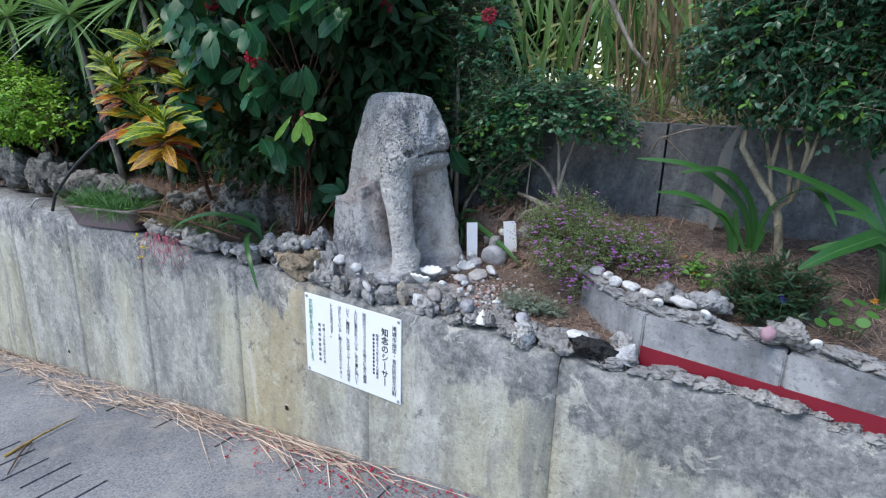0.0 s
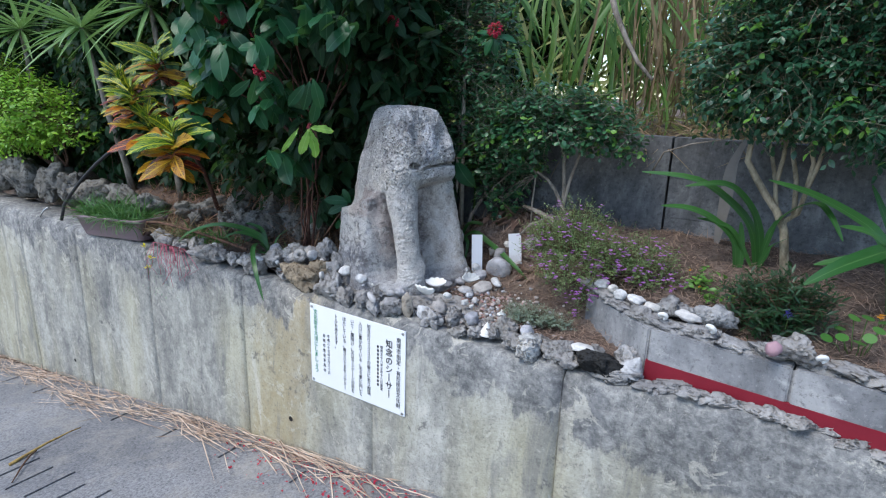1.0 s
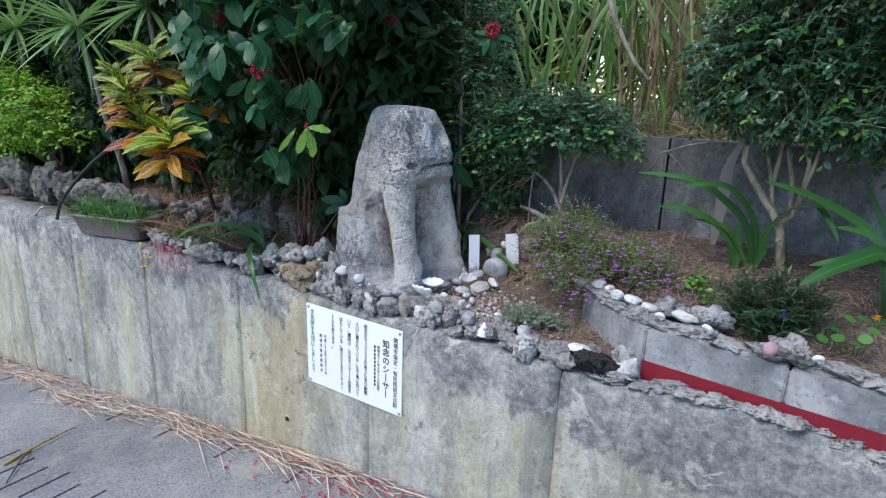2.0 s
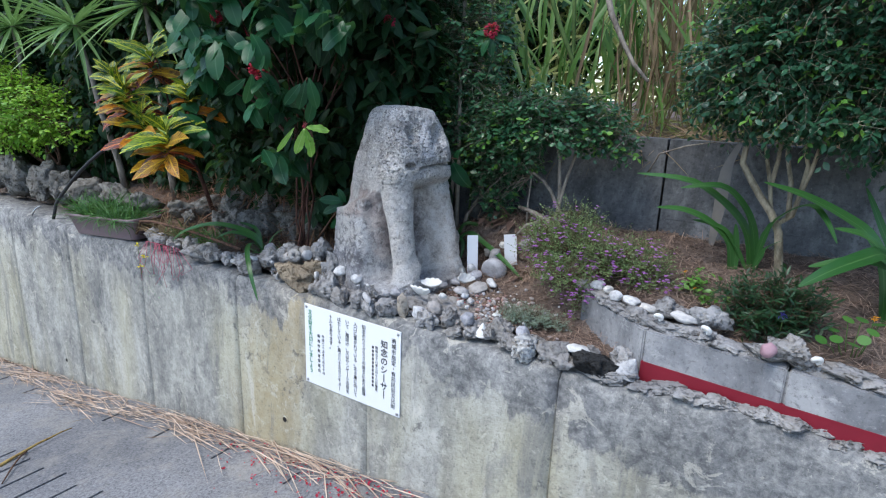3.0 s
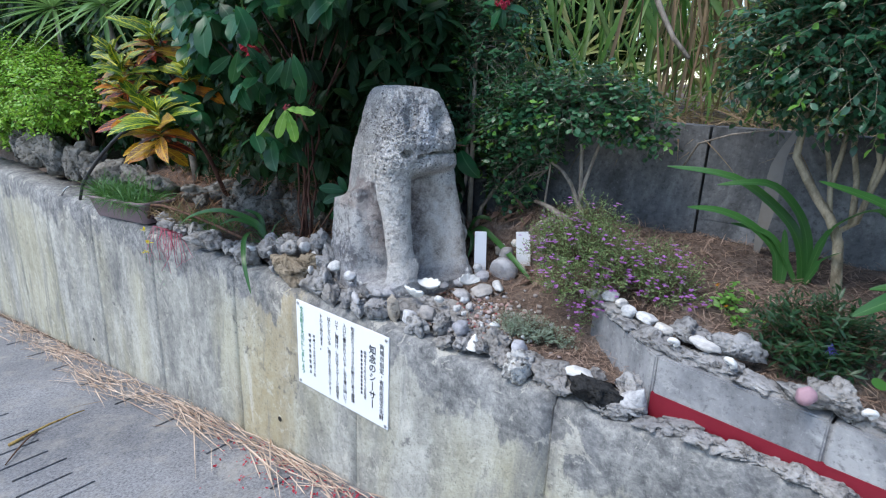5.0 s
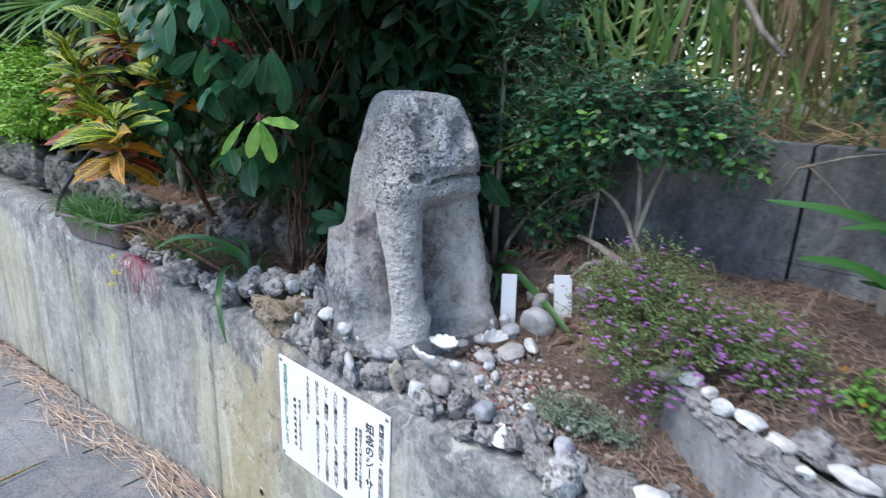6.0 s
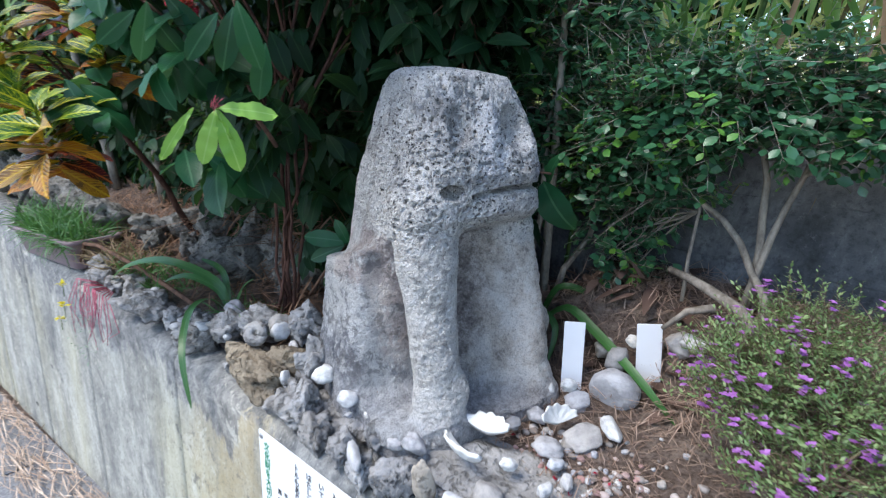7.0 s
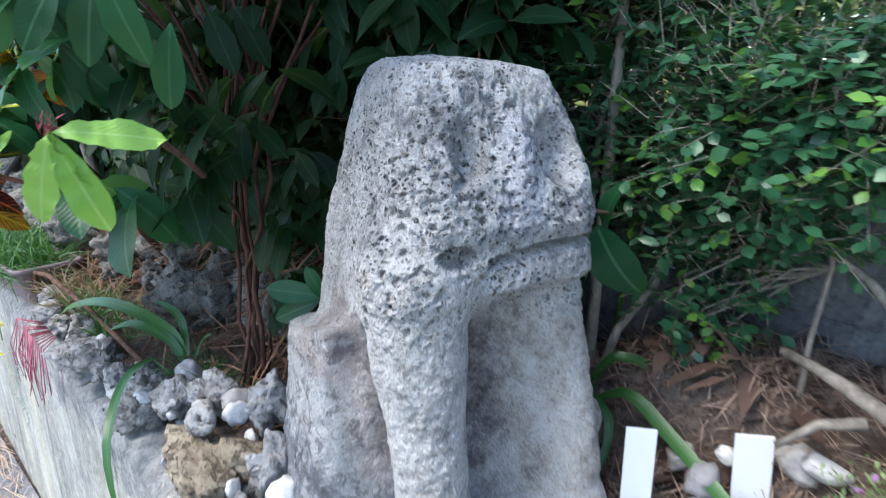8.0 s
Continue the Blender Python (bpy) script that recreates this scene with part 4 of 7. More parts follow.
stone(-1.43, 2.57, 0.84, 0.085, 0.07)
stone(-1.30, 2.66, 0.90, 0.09, 0.07)
stone(-1.48, 2.60, 0.85, 0.07, 0.06)
pebble(-1.495, 2.43, 0.795, 0.042, 0.038)
pebble(-1.50, 1.965, 0.695, 0.062, 0.075, 20, None, "pale grey shell-like pebble on end")
pebble(-1.469, 2.114, 0.735, 0.042, 0.03)
pebble(-1.394, 2.197, 0.73, 0.045, 0.03)
pebble(-1.371, 2.111, 0.725, 0.042, 0.035)
pebble(-1.35, 2.17, 0.72, 0.043, 0.028)
pebble(-1.327, 2.096, 0.72, 0.026, 0.02)
pebble(-1.204, 2.048, 0.72, 0.022)
pebble(-1.04, 2.076, 0.715, 0.024)
pebble(-1.86, 2.06, 0.735, 0.034)
pebble(-1.84, 2.03, 0.735, 0.03)
pebble(-1.88, 2.00, 0.73, 0.025)
pebble(-0.76, 1.96, 0.715, 0.09, 0.03, 10)
# gravel strewn between the statue and the bed
_rng = random.Random(8)
for _i in range(150):
    _x, _y = _rng.gauss(-1.30, 0.15), _rng.gauss(2.16, 0.11)
    if 2.03 < _y < 2.5 and not (_x < -1.5 and _y > 2.05):
        (pebble if _i % 3 == 0 else stone)(_x, _y, soil_z(_x, _y) + 0.004, _rng.uniform(0.010, 0.028), None, None, None, "small mixed pebble lying on the soil")
# smaller chips that fill the gaps along the coping
for _i in range(46):
    _x = _rng.uniform(-2.05, -0.55)
    _y = wall_y(_x) + _rng.uniform(0.035, 0.19)
    coral(_x, _y, max(wall_top(_x), soil_z(_x, _y) - 0.02) + 0.012, _rng.uniform(0.035, 0.07), None, None, None, "small chip of grey coral rock on the wall top")
for _i in range(26):
    _x = _rng.uniform(-3.55, -2.05)
    _y = wall_y(_x) + _rng.uniform(0.05, 0.2)
    coral(_x, _y, max(wall_top(_x), soil_z(_x, _y) - 0.02) + 0.012, _rng.uniform(0.04, 0.08), None, None, None, "small chip of grey coral rock on the wall top")
# boulders of the bank
for _x, _y, _z, _w, _h in ((-3.69, 2.30, 0.83, 0.19, 0.13), (-4.29, 2.20, 0.85, 0.22, 0.2), (-3.97, 2.22, 0.84, 0.2, 0.17), (-3.55, 2.42, 0.84, 0.18, 0.19), (-3.30, 2.46, 0.86, 0.28, 0.26), (-3.05, 2.5, 0.86, 0.28, 0.26), (-2.82, 2.48, 0.85, 0.26, 0.24), (-2.62, 2.46, 0.83, 0.2, 0.2),
                           (-6.28, 2.24, 0.83, 0.3, 0.34), (-5.85, 2.25, 0.84, 0.32, 0.36), (-5.5, 2.28, 0.84, 0.32, 0.3), (-5.15, 2.25, 0.82, 0.26, 0.24), (-4.8, 2.24, 0.82, 0.26, 0.22), (-6.7, 2.3, 0.82, 0.34, 0.3)):
    coral(_x, _y, _z, _w, _h, None, None, "large grey coral boulder in the bank", M_BOULDER, "boulders of the bank")
# lumps of mortar and coral on the coping beyond the black lump
for _i in range(11):
    _x = -0.50 + _i * 0.075
    coral(_x, wall_y(_x) + 0.055 + 0.02 * math.sin(_i * 2.0), wall_top(_x) + 0.004 + 0.008 * math.sin(_i * 1.3), 0.11, 0.045, 0.09, 0, "low crumbling mortar lump on the wall top")
# coping of the block wall
for (_x0, _y0), (_x1, _y1) in zip(BLOCK_LINE[:-1], BLOCK_LINE[1:]):
    _n = 4
    for _k in range(_n):
        _t = (_k + 0.5) / _n
        _l = math.hypot(_x1 - _x0, _y1 - _y0) / _n
        coral(_x0 + (_x1 - _x0) * _t, _y0 + (_y1 - _y0) * _t + 0.055, 0.855 + 0.008 * math.sin(_k * 2.3), _l * 1.2, 0.05, 0.10, math.degrees(math.atan2(_y1 - _y0, _x1 - _x0)) + 8 * math.sin(_k * 4.1), "flat coral slab mortared on the block wall", None, "coping stones")
pebble(-0.793, 2.25, 0.895, 0.068, 0.04, 0)
pebble(-0.735, 2.20, 0.895, 0.05, 0.04)
pebble(-0.693, 2.16, 0.893, 0.058, 0.045)
pebble(-0.627, 2.15, 0.89, 0.08, 0.03, -20)
pebble(-0.554, 2.10, 0.89, 0.07, 0.04, 0)
pebble(-0.42, 2.035, 0.905, 0.10, 0.035, -10, 0.045, "long flat white pebble on the coping")
stone(-0.86, 2.25, 0.88, 0.07)
solid("stone", with_mat(rock_mesh("stone", 36, 0.2, 3, 0.02, 1.0, 2), M_PINK), None, "dusky pink stone on the coping", "stone", pose(-0.151, 1.895, 0.905, 0, 0, 15) @ Matrix.Diagonal((0.05, 0.042, 0.05, 1)), "grey stones")
coral(-0.488, 2.11, 0.895, 0.12, 0.07, None, None, "holed grey coral lump on the coping", None, "coping stones")
coral(-0.333, 2.06, 0.91, 0.12, 0.075, 0.06, 20, "horn-shaped grey coral on the coping", None, "coping stones")
coral(-0.086, 1.945, 0.90, 0.13, 0.075, 0.09, None, "pale coral slab tipped on the coping", None, "coping stones")


for _x, _y, _z, _w, _h in ((-2.93, 2.36, 0.80, 0.30, 0.24), (-2.70, 2.40, 0.79, 0.20, 0.18), (-3.30, 2.30, 0.80, 0.14, 0.13), (-3.50, 2.24, 0.80, 0.12, 0.10), (-3.14, 2.32, 0.80, 0.16, 0.15)):
    coral(_x, _y, _z, _w, _h, _w * 0.7, None, "grey coral boulder half buried under the shrubs", M_SHADECORAL, "boulders under the shrubs")

# ---- shells and odd stones ----
def clam_mesh(seed):
    """Half a clam: a fan from the hinge, deeply fluted, with a jagged rim and some thickness."""
    bm = bmesh.new()
    na, nt = 56, 10
    sheets = []
    for low in (0, 1):
        rows = []
        for j in range(nt + 1):
            t = j / nt
            row = []
            for i in range(na + 1):
                a = -1.35 + 2.7 * i / na
                w = (a * 6.0 / math.pi + 0.5 + 0.07 * math.sin(a * 5 + seed)) % 1.0
                flute = 1 - 4 * abs(w - 0.5)
                r = t * (1 + 0.07 * flute * t ** 5)
                z = 0.20 * t ** 2 - 0.05 * t + 0.022 * flute * t * t - low * 0.16 * (1 - 0.55 * t)
                row.append(bm.verts.new((r * math.sin(a) * 0.64, r * math.cos(a) * 0.46 - 0.23, z)))
            rows.append(row)
        sheets.append(rows)
    for k, rows in enumerate(sheets):
        for p, q in zip(rows[:-1], rows[1:]):
            for i in range(na):
                f = (p[i], p[i + 1], q[i + 1], q[i])
                bm.faces.new(f if k == 0 else f[::-1])
    top, bot = sheets
    for i in range(na):
        bm.faces.new((top[nt][i], top[nt][i + 1], bot[nt][i + 1], bot[nt][i]))
    for j in range(nt):
        bm.faces.new((top[j][0], top[j + 1][0], bot[j + 1][0], bot[j][0]))
        bm.faces.new((top[j][na], bot[j][na], bot[j + 1][na], top[j + 1][na]))
    return to_mesh("clam_shell", bm, True)


def snail_mesh():
    """A coiled shell: one tube that grows as it winds down."""
    pts, radii = [], []
    for i in range(70):
        t = i / 69
        a = t * 2 * math.pi * 3.2
        r = 0.42 * t ** 1.2
        pts.append((r * math.cos(a), r * math.sin(a), 0.42 - 0.5 * t ** 1.1))
        radii.append(0.03 + 0.23 * t)
    v, f = tube(pts, radii, 12)
    return smooth(link_mesh("snail_shell", v, f))


def cone_mesh():
    bm = bmesh.new()
    rings = []
    for j in range(24):
        t = j / 23
        r = 0.5 * t ** 0.85 * (1 + 0.05 * math.sin(t * 36)) + 0.004
        rings.append([bm.verts.new((r * math.cos(2 * math.pi * i / 28), r * math.sin(2 * math.pi * i / 28), 1.0 - t + 0.02 * math.sin(2 * math.pi * i / 28))) for i in range(28)])
    rings.append([bm.verts.new((0.38 * math.cos(2 * math.pi * i / 28), 0.38 * math.sin(2 * math.pi * i / 28), -0.08)) for i in range(28)])
    for p, q in zip(rings[:-1], rings[1:]):
        for i in range(28):
            bm.faces.new((p[i], q[i], q[(i + 1) % 28], p[(i + 1) % 28]))
    bm.faces.new(rings[0])
    bm.faces.new(list(reversed(rings[-1])))
    bmesh.ops.recalc_face_normals(bm, faces=bm.faces[:])
    return to_mesh("cone_shell", bm, True)


M_SHELL = plain("chalky_shell", (0.72, 0.71, 0.68), 0.7, 0.25, 9, 0.5, 0.3)
M_SPOT = coral_material("mottled_shell", (0.12, 0.12, 0.13), (0.55, 0.55, 0.55), 22, 0.4)
CLAM, SNAIL, CONE = with_mat(clam_mesh(1), M_SHELL), with_mat(snail_mesh(), M_SHELL), with_mat(cone_mesh(), M_SHELL)


def shell(name, me, x, y, z, s, rx, ry, rz, label, flat=1.0):
    ob = part(name, me, None, None, "", pose(x, y, z, rx, ry, rz) @ Matrix.Diagonal((s, s, s * flat, 1)))
    return tagged(ob, label, "shell", "shells on the wall")


shell("clam_shell", CLAM, -1.562, 2.05, 0.760, 0.115, 24, 8, -200, "white ruffled half clam shell lying open")
shell("clam_shell", CLAM, -1.568, 2.175, 0.764, 0.095, 20, -6, 10, "white ruffled half clam shell beside the statue")
shell("clam_shell", CLAM, -1.464, 2.315, 0.772, 0.095, 42, 10, 70, "white ruffled half clam shell propped on edge")
shell("cone_shell", CONE, -1.173, 1.95, 0.672, 0.058, 0, 4, 0, "white top shell standing on its base")
shell("snail_shell", SNAIL, -0.500, 2.0, 0.900, 0.032, -50, 0, 10, "white coiled snail shell on the coping")
shell("snail_shell", SNAIL, -0.339, 1.975, 0.900, 0.034, -50, 0, -20, "white coiled snail shell on the coping")
shell("snail_shell", SNAIL, -0.022, 1.915, 0.900, 0.032, -50, 0, 30, "white coiled snail shell on the coping")
shell("snail_shell", SNAIL, -1.175, 2.09, 0.715, 0.038, -30, 0, 30, "cream coiled snail shell on the soil")
_me = cone_mesh()
_me.materials.append(M_SPOT)
shell("cone_shell", _me, -0.575, 1.955, 0.675, 0.095, 10, 20, 20, "mottled grey top shell at the end of the rocks", 0.75)
solid("coral_bar", with_mat(rock_mesh("coral_bar", 71, 0.15, 3, 0.05), M_PEBBLE), None, "white bar-shaped piece of coral", "coral", pose(-1.752, 1.907, 0.725, 0, 12, -32) @ Matrix.Diagonal((0.088, 0.03, 0.028, 1)))
solid("upright_stone", with_mat(rock_mesh("upright_stone", 72, 0.2, 4, 0.04, 1.0, 5), M_BUFFSTONE), None, "tan slab of stone standing on end", "stone", pose(-1.59, 1.965, 0.705, 8, -4, 40) @ Matrix.Diagonal((0.055, 0.042, 0.135, 1)))
solid("round_stone", with_mat(rock_mesh("round_stone", 73, 0.10, 4, 0.012, 1.0, 2), M_GREYPEB), None, "large round grey stone behind the plates", "stone", pose(-1.400, 2.505, 0.785, 20, 0, 10) @ Matrix.Diagonal((0.135, 0.09, 0.13, 1)))


def ring_stone():
    v, f = tube([(0.6 * math.cos(a), 0.6 * math.sin(a), 0.12 * math.sin(2 * a)) for a in [2 * math.pi * i / 20 for i in range(21)]], [0.42] * 21, 10)
    return smooth(link_mesh("ring_stone", v, f))


solid("ring_stone", with_mat(ring_stone(), M_CORAL), None, "grey stone with a hole through it", "stone", pose(-2.33, 2.02, 0.80, 62, 0, 25) @ Matrix.Diagonal((0.038, 0.038, 0.034, 1)))
M_PLATE = plain("white_plastic", (0.78, 0.79, 0.82), 0.4, 0.05, 10, 0.03)
solid("white_plate", box_bm(-0.0275, 0.0275, -0.003, 0.003, -0.05, 0.185, 0.0015), M_PLATE, "blank white plastic plate stuck in the soil", "marker plate", pose(-1.512, 2.478, 0.766, -3, -2, 32), "white plates")
solid("white_plate", box_bm(-0.0325, 0.0325, -0.003, 0.003, -0.05, 0.225, 0.0015), M_PLATE, "blank white plastic plate stuck in the soil", "marker plate", pose(-1.342, 2.597, 0.735, -3, -5, 30), "white plates")


# ---- sign ----
M_SIGN = plain("white_enamel", (0.80, 0.81, 0.82), 0.35, 0.04, 8, 0.03, 0.5)
M_INK = plain("dark_ink", (0.02, 0.02, 0.025), 0.5, 0.1, 20, 0.0)
M_GREEN = plain("green_ink", (0.02, 0.25, 0.12), 0.5, 0.1, 20, 0.0)
M_STEEL = plain("dull_steel", (0.45, 0.45, 0.45), 0.35, 0.2, 80, 0.2, 0.5, 1.0)


def writing(name, text, pitch, x, z, material, parent, wide=1.0, bold=0.0):
    """A column of upright characters, read downwards, one every pitch metres."""
    size = pitch * 0.96 * wide
    cu = bpy.data.curves.new(name, "FONT")
    cu.body = "\n".join(text)
    cu.align_x = "CENTER"
    cu.size = size
    cu.space_line = pitch / (1.04 * size)
    cu.offset = bold
    cu.extrude = 0.0004
    ob = bpy.data.objects.new(name, cu)
    scene.collection.objects.link(ob)
    me = bpy.data.meshes.new_from_object(ob.evaluated_get(bpy.context.evaluated_depsgraph_get()))
    bpy.data.objects.remove(ob)
    me.materials.clear()
    return part(name, me, material, parent, "", pose(x, -0.0045, z, 90, 0, 0))


def sign():
    s = base("information_sign", "white enamel sign with columns of dark Japanese writing", "sign", (-1.847, wall_y(-1.847) - 0.0035, 0.395))
    s.rotation_euler = (0, 0, radians(-1.26))
    s = part("plate", box_bm(-0.303, 0.303, -0.003, 0.003, -0.215, 0.215, 0.0015), M_SIGN, s)
    for x in (-0.288, 0.288):
        for z in (-0.2, 0.2):
            bm = bmesh.new()
            bmesh.ops.create_uvsphere(bm, u_segments=10, v_segments=6, radius=0.008)
            part("screw", to_mesh("screw", bm, True), M_STEEL, s, "dull steel screw head", pose(x, -0.004, z) @ Matrix.Diagonal((1, 0.45, 1, 1)))
    cols = [
        ("南城市指定・有形民俗文化財", 0.0285, 0.265, 0.175, M_INK, 1.0, 0.0),
        ("知念のシ丨サ丨", 0.044, 0.21, 0.150, M_INK, 1.0, 0.0005),
        ("昭和五十八年三月十八日指定", 0.0185, 0.165, 0.110, M_INK, 0.95, 0.0),
        ("知念のウフグスクの後ろにあり部落", 0.0238, 0.087, 0.195, M_INK, 1.05, 0.0),
        ("入口に置かれている。北々東に向いて", 0.0238, 0.035, 0.195, M_INK, 1.05, 0.0),
        ("いて、魔除け、又はサンゲ丨シの役を", 0.0238, -0.016, 0.195, M_INK, 1.05, 0.0),
        ("はたしている。高さ八十五センチメ丨", 0.0238, -0.068, 0.195, M_INK, 1.05, 0.0),
        ("トルもあります。", 0.0238, -0.122, 0.195, M_INK, 1.05, 0.0),
        ("平成二十五年三月三十日", 0.0206, -0.176, 0.075, M_INK, 0.9, 0.0),
        ("南城市教育委員会", 0.028, -0.206, 0.078, M_INK, 0.7, 0.0),
        ("文化財を大切にしましょう", 0.030, -0.262, 0.190, M_GREEN, 1.0, 0.0002),
    ]
    for text, pitch, x, z, mat, wide, bold in cols:
        writing("writing", text, pitch, x, z - pitch * 0.8, mat, s, wide, bold)
    # the address line, as plain bars
    for k in range(11):
        z = 0.105 - 0.0195 * k
        part("writing_bar", box_bm(0.137, 0.148, -0.0036, -0.003, z - 0.013, z), M_INK, s)
    return s


sign()

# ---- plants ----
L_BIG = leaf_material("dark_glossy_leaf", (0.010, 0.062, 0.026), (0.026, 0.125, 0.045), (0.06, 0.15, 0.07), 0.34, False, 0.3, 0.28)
# broad leaf again, with deep foliage shade painted into its darker green
L_BIG_SHADED = leaf_material("shaded_shrub_leaf", (0.006, 0.026, 0.012), (0.017, 0.055, 0.021), (0.03, 0.08, 0.03), 0.5, True, 0.3, 0.18)
L_NEW = leaf_material("young_leaf", (0.20, 0.44, 0.06), (0.30, 0.52, 0.09), (0.36, 0.55, 0.16), 0.4, False)
L_SMALL = leaf_material("small_dark_leaf", (0.020, 0.085, 0.040), (0.065, 0.185, 0.080), None, 0.3, True, 0.18)
L_TIP = leaf_material("small_fresh_leaf", (0.08, 0.24, 0.04), (0.18, 0.36, 0.06), None, 0.35)
L_FICUS = leaf_material("mid_green_leaf", (0.016, 0.070, 0.038), (0.050, 0.150, 0.074), None, 0.3, True, 0.2)
L_LIME = leaf_material("lime_leaf", (0.14, 0.36, 0.03), (0.36, 0.60, 0.05), None, 0.45)
L_BLADE = leaf_material("reed_blade", (0.06, 0.17, 0.03), (0.20, 0.34, 0.08), None, 0.45, True, 0.4)
# reed blade with the brightness of the sunlit distance put into its colour
L_SUNLIT = leaf_material("sunlit_reed_blade", (0.36, 0.44, 0.14), (0.66, 0.64, 0.32), None, 0.6, True, 0.5, 0.3)
L_DRY = leaf_material("dry_blade", (0.20, 0.13, 0.08), (0.46, 0.34, 0.22), None, 0.8, True, 0.3, 0.2)
L_LILY = leaf_material("strap_leaf", (0.03, 0.115, 0.028), (0.06, 0.18, 0.042), (0.09, 0.2, 0.06), 0.35, False)
L_GRASS = leaf_material("grass_blade", (0.035, 0.13, 0.03), (0.11, 0.25, 0.06), None, 0.5)
L_SPIKY = leaf_material("spiky_leaf", (0.12, 0.27, 0.09), (0.28, 0.45, 0.15), (0.38, 0.5, 0.26), 0.4)
L_CUPHEA = leaf_material("fine_leaf", (0.10, 0.19, 0.06), (0.29, 0.38, 0.15), None, 0.5)
L_GREYG = leaf_material("grey_green_leaf", (0.18, 0.25, 0.18), (0.34, 0.41, 0.31), None, 0.6)
L_PURPLE = leaf_material("purple_petal", (0.36, 0.10, 0.42), (0.56, 0.24, 0.62), None, 0.6)
L_RED = leaf_material("red_petal", (0.36, 0.003, 0.035), (0.62, 0.010, 0.075), None, 0.6)
L_BLUE = leaf_material("blue_petal", (0.10, 0.08, 0.5), (0.2, 0.16, 0.7), None, 0.6)
L_ORANGE = leaf_material("orange_petal", (0.7, 0.25, 0.01), (0.8, 0.4, 0.02), None, 0.6)
L_YELLOW = leaf_material("yellow_petal", (0.75, 0.6, 0.02), (0.85, 0.75, 0.05), None, 0.6)
L_STRAW = leaf_material("straw", (0.36, 0.25, 0.19), (0.80, 0.64, 0.50), None, 0.85, True, 0.1, 0.2)
M_STALK = bark_material("green_stalk", (0.05, 0.10, 0.03), (0.12, 0.18, 0.06))
M_HEATH = bark_material("heather_twig", (0.07, 0.05, 0.035), (0.17, 0.13, 0.08))
M_REDSTEM = bark_material("red_stem", (0.26, 0.06, 0.09), (0.50, 0.15, 0.20))


def arr(mats):
    return np.array([np.array(m) for m in mats])


def stuff(ob):
    return tagged(ob, kind="stuff")


def limb(parent, pts, radii, material, name="stem", sides=7, label=""):
    v, f = tube(pts, radii, sides)
    return part(name, smooth(link_mesh(name, v, f)), material, parent, label)


def twiggy(name, label, category, foot, blobs, shapes, leaf_mat, bark, twigs, per, size, seed, stems=4, droop=0.1, spread=0.7, stem_r=0.014, inner=0.25, trunks=(), fresh=None, group=""):
    """A shrub: stems from the foot, twigs that fill the blobs (centre, radii), leaves along each twig."""
    rng = random.Random(seed)
    thing = base(name, label, category, foot, group)
    f = Vector(foot)
    weights = [b[1][0] * b[1][1] * b[1][2] for b in blobs]
    hubs = []
    for pts, r in trunks:
        pts = [Vector(p) - f for p in pts]
        limb(thing, pts, [r * (1 - 0.5 * i / (len(pts) - 1)) for i in range(len(pts))], bark, "trunk")
        hubs += pts[-2:]
    for k in range(stems):
        c, r = blobs[k % len(blobs)]
        tip = Vector(c) + Vector([rng.uniform(-0.4, 0.4) * q for q in r])
        pts = bent((rng.uniform(-0.05, 0.05), rng.uniform(-0.05, 0.05), -0.05), tip - f, 0.0, 7, 0.025, rng)
        limb(thing, pts, [stem_r * (1 - 0.75 * i / 7) for i in range(8)], bark, "trunk", 6)
        hubs += pts[3:]
    mats, tips = [], []
    tv, tf = [], []
    for k in range(twigs):
        c, r = rng.choices(blobs, weights)[0]
        d = Vector((rng.gauss(0, 1), rng.gauss(0, 1), rng.gauss(0, 1))).normalized()
        q = rng.uniform(inner, 1.0) ** 0.5
        p = Vector(c) + Vector((d.x * r[0], d.y * r[1], d.z * r[2])) * q * (1 + 0.3 * noise.noise(d * 2.6 + Vector(c)))
        out = (d + Vector((0, 0, 0.25 - droop)) + jitter(rng, spread)).normalized()
        length = size * rng.uniform(2.0, 4.5)
        pts = [p - out * length * 0.5 - f, p - f, p + out * length * 0.5 - Vector((0, 0, droop * length * 0.4)) - f]
        tube(pts, [size * 0.035, size * 0.028, size * 0.012], 3, tv, tf)
        if k % 7 == 0 and hubs:
            hub = min(hubs, key=lambda h: (h - pts[0]).length)
            tube(bent(hub, pts[0], 0.02, 4, 0.012, rng), [size * 0.08, size * 0.07, size * 0.06, size * 0.05, size * 0.035], 4, tv, tf)
        new_growth = fresh is not None and rng.random() < 0.12
        for j in range(per):
            t = (j + 0.6) / per
            a = pts[1].lerp(pts[2], (t - 0.5) * 2) if t > 0.5 else pts[0].lerp(pts[1], t * 2)
            side = out.cross(Vector((rng.uniform(-0.5, 0.5), rng.uniform(-0.5, 0.5), 1))).normalized() * (1 if j % 2 else -1)
            dl = (side * 0.9 + out * 0.6 + jitter(rng, 0.35) - Vector((0, 0, droop))).normalized()
            (tips if new_growth and t > 0.5 else mats).append(aim(a, dl, Vector((0, 0, 1)) + jitter(rng, 0.5) + d * 0.4, rng.uniform(0.65, 1.15)))
    stuff(part("twig", link_mesh("twig", tv, tf), bark, thing))
    stuff(part("crown", scatter("crown", shapes, arr(mats), seed), leaf_mat, thing))
    if tips:
        stuff(part("crown", scatter("crown", shapes, arr(tips), seed), fresh, thing, "fresh light green shoots"))
    return thing


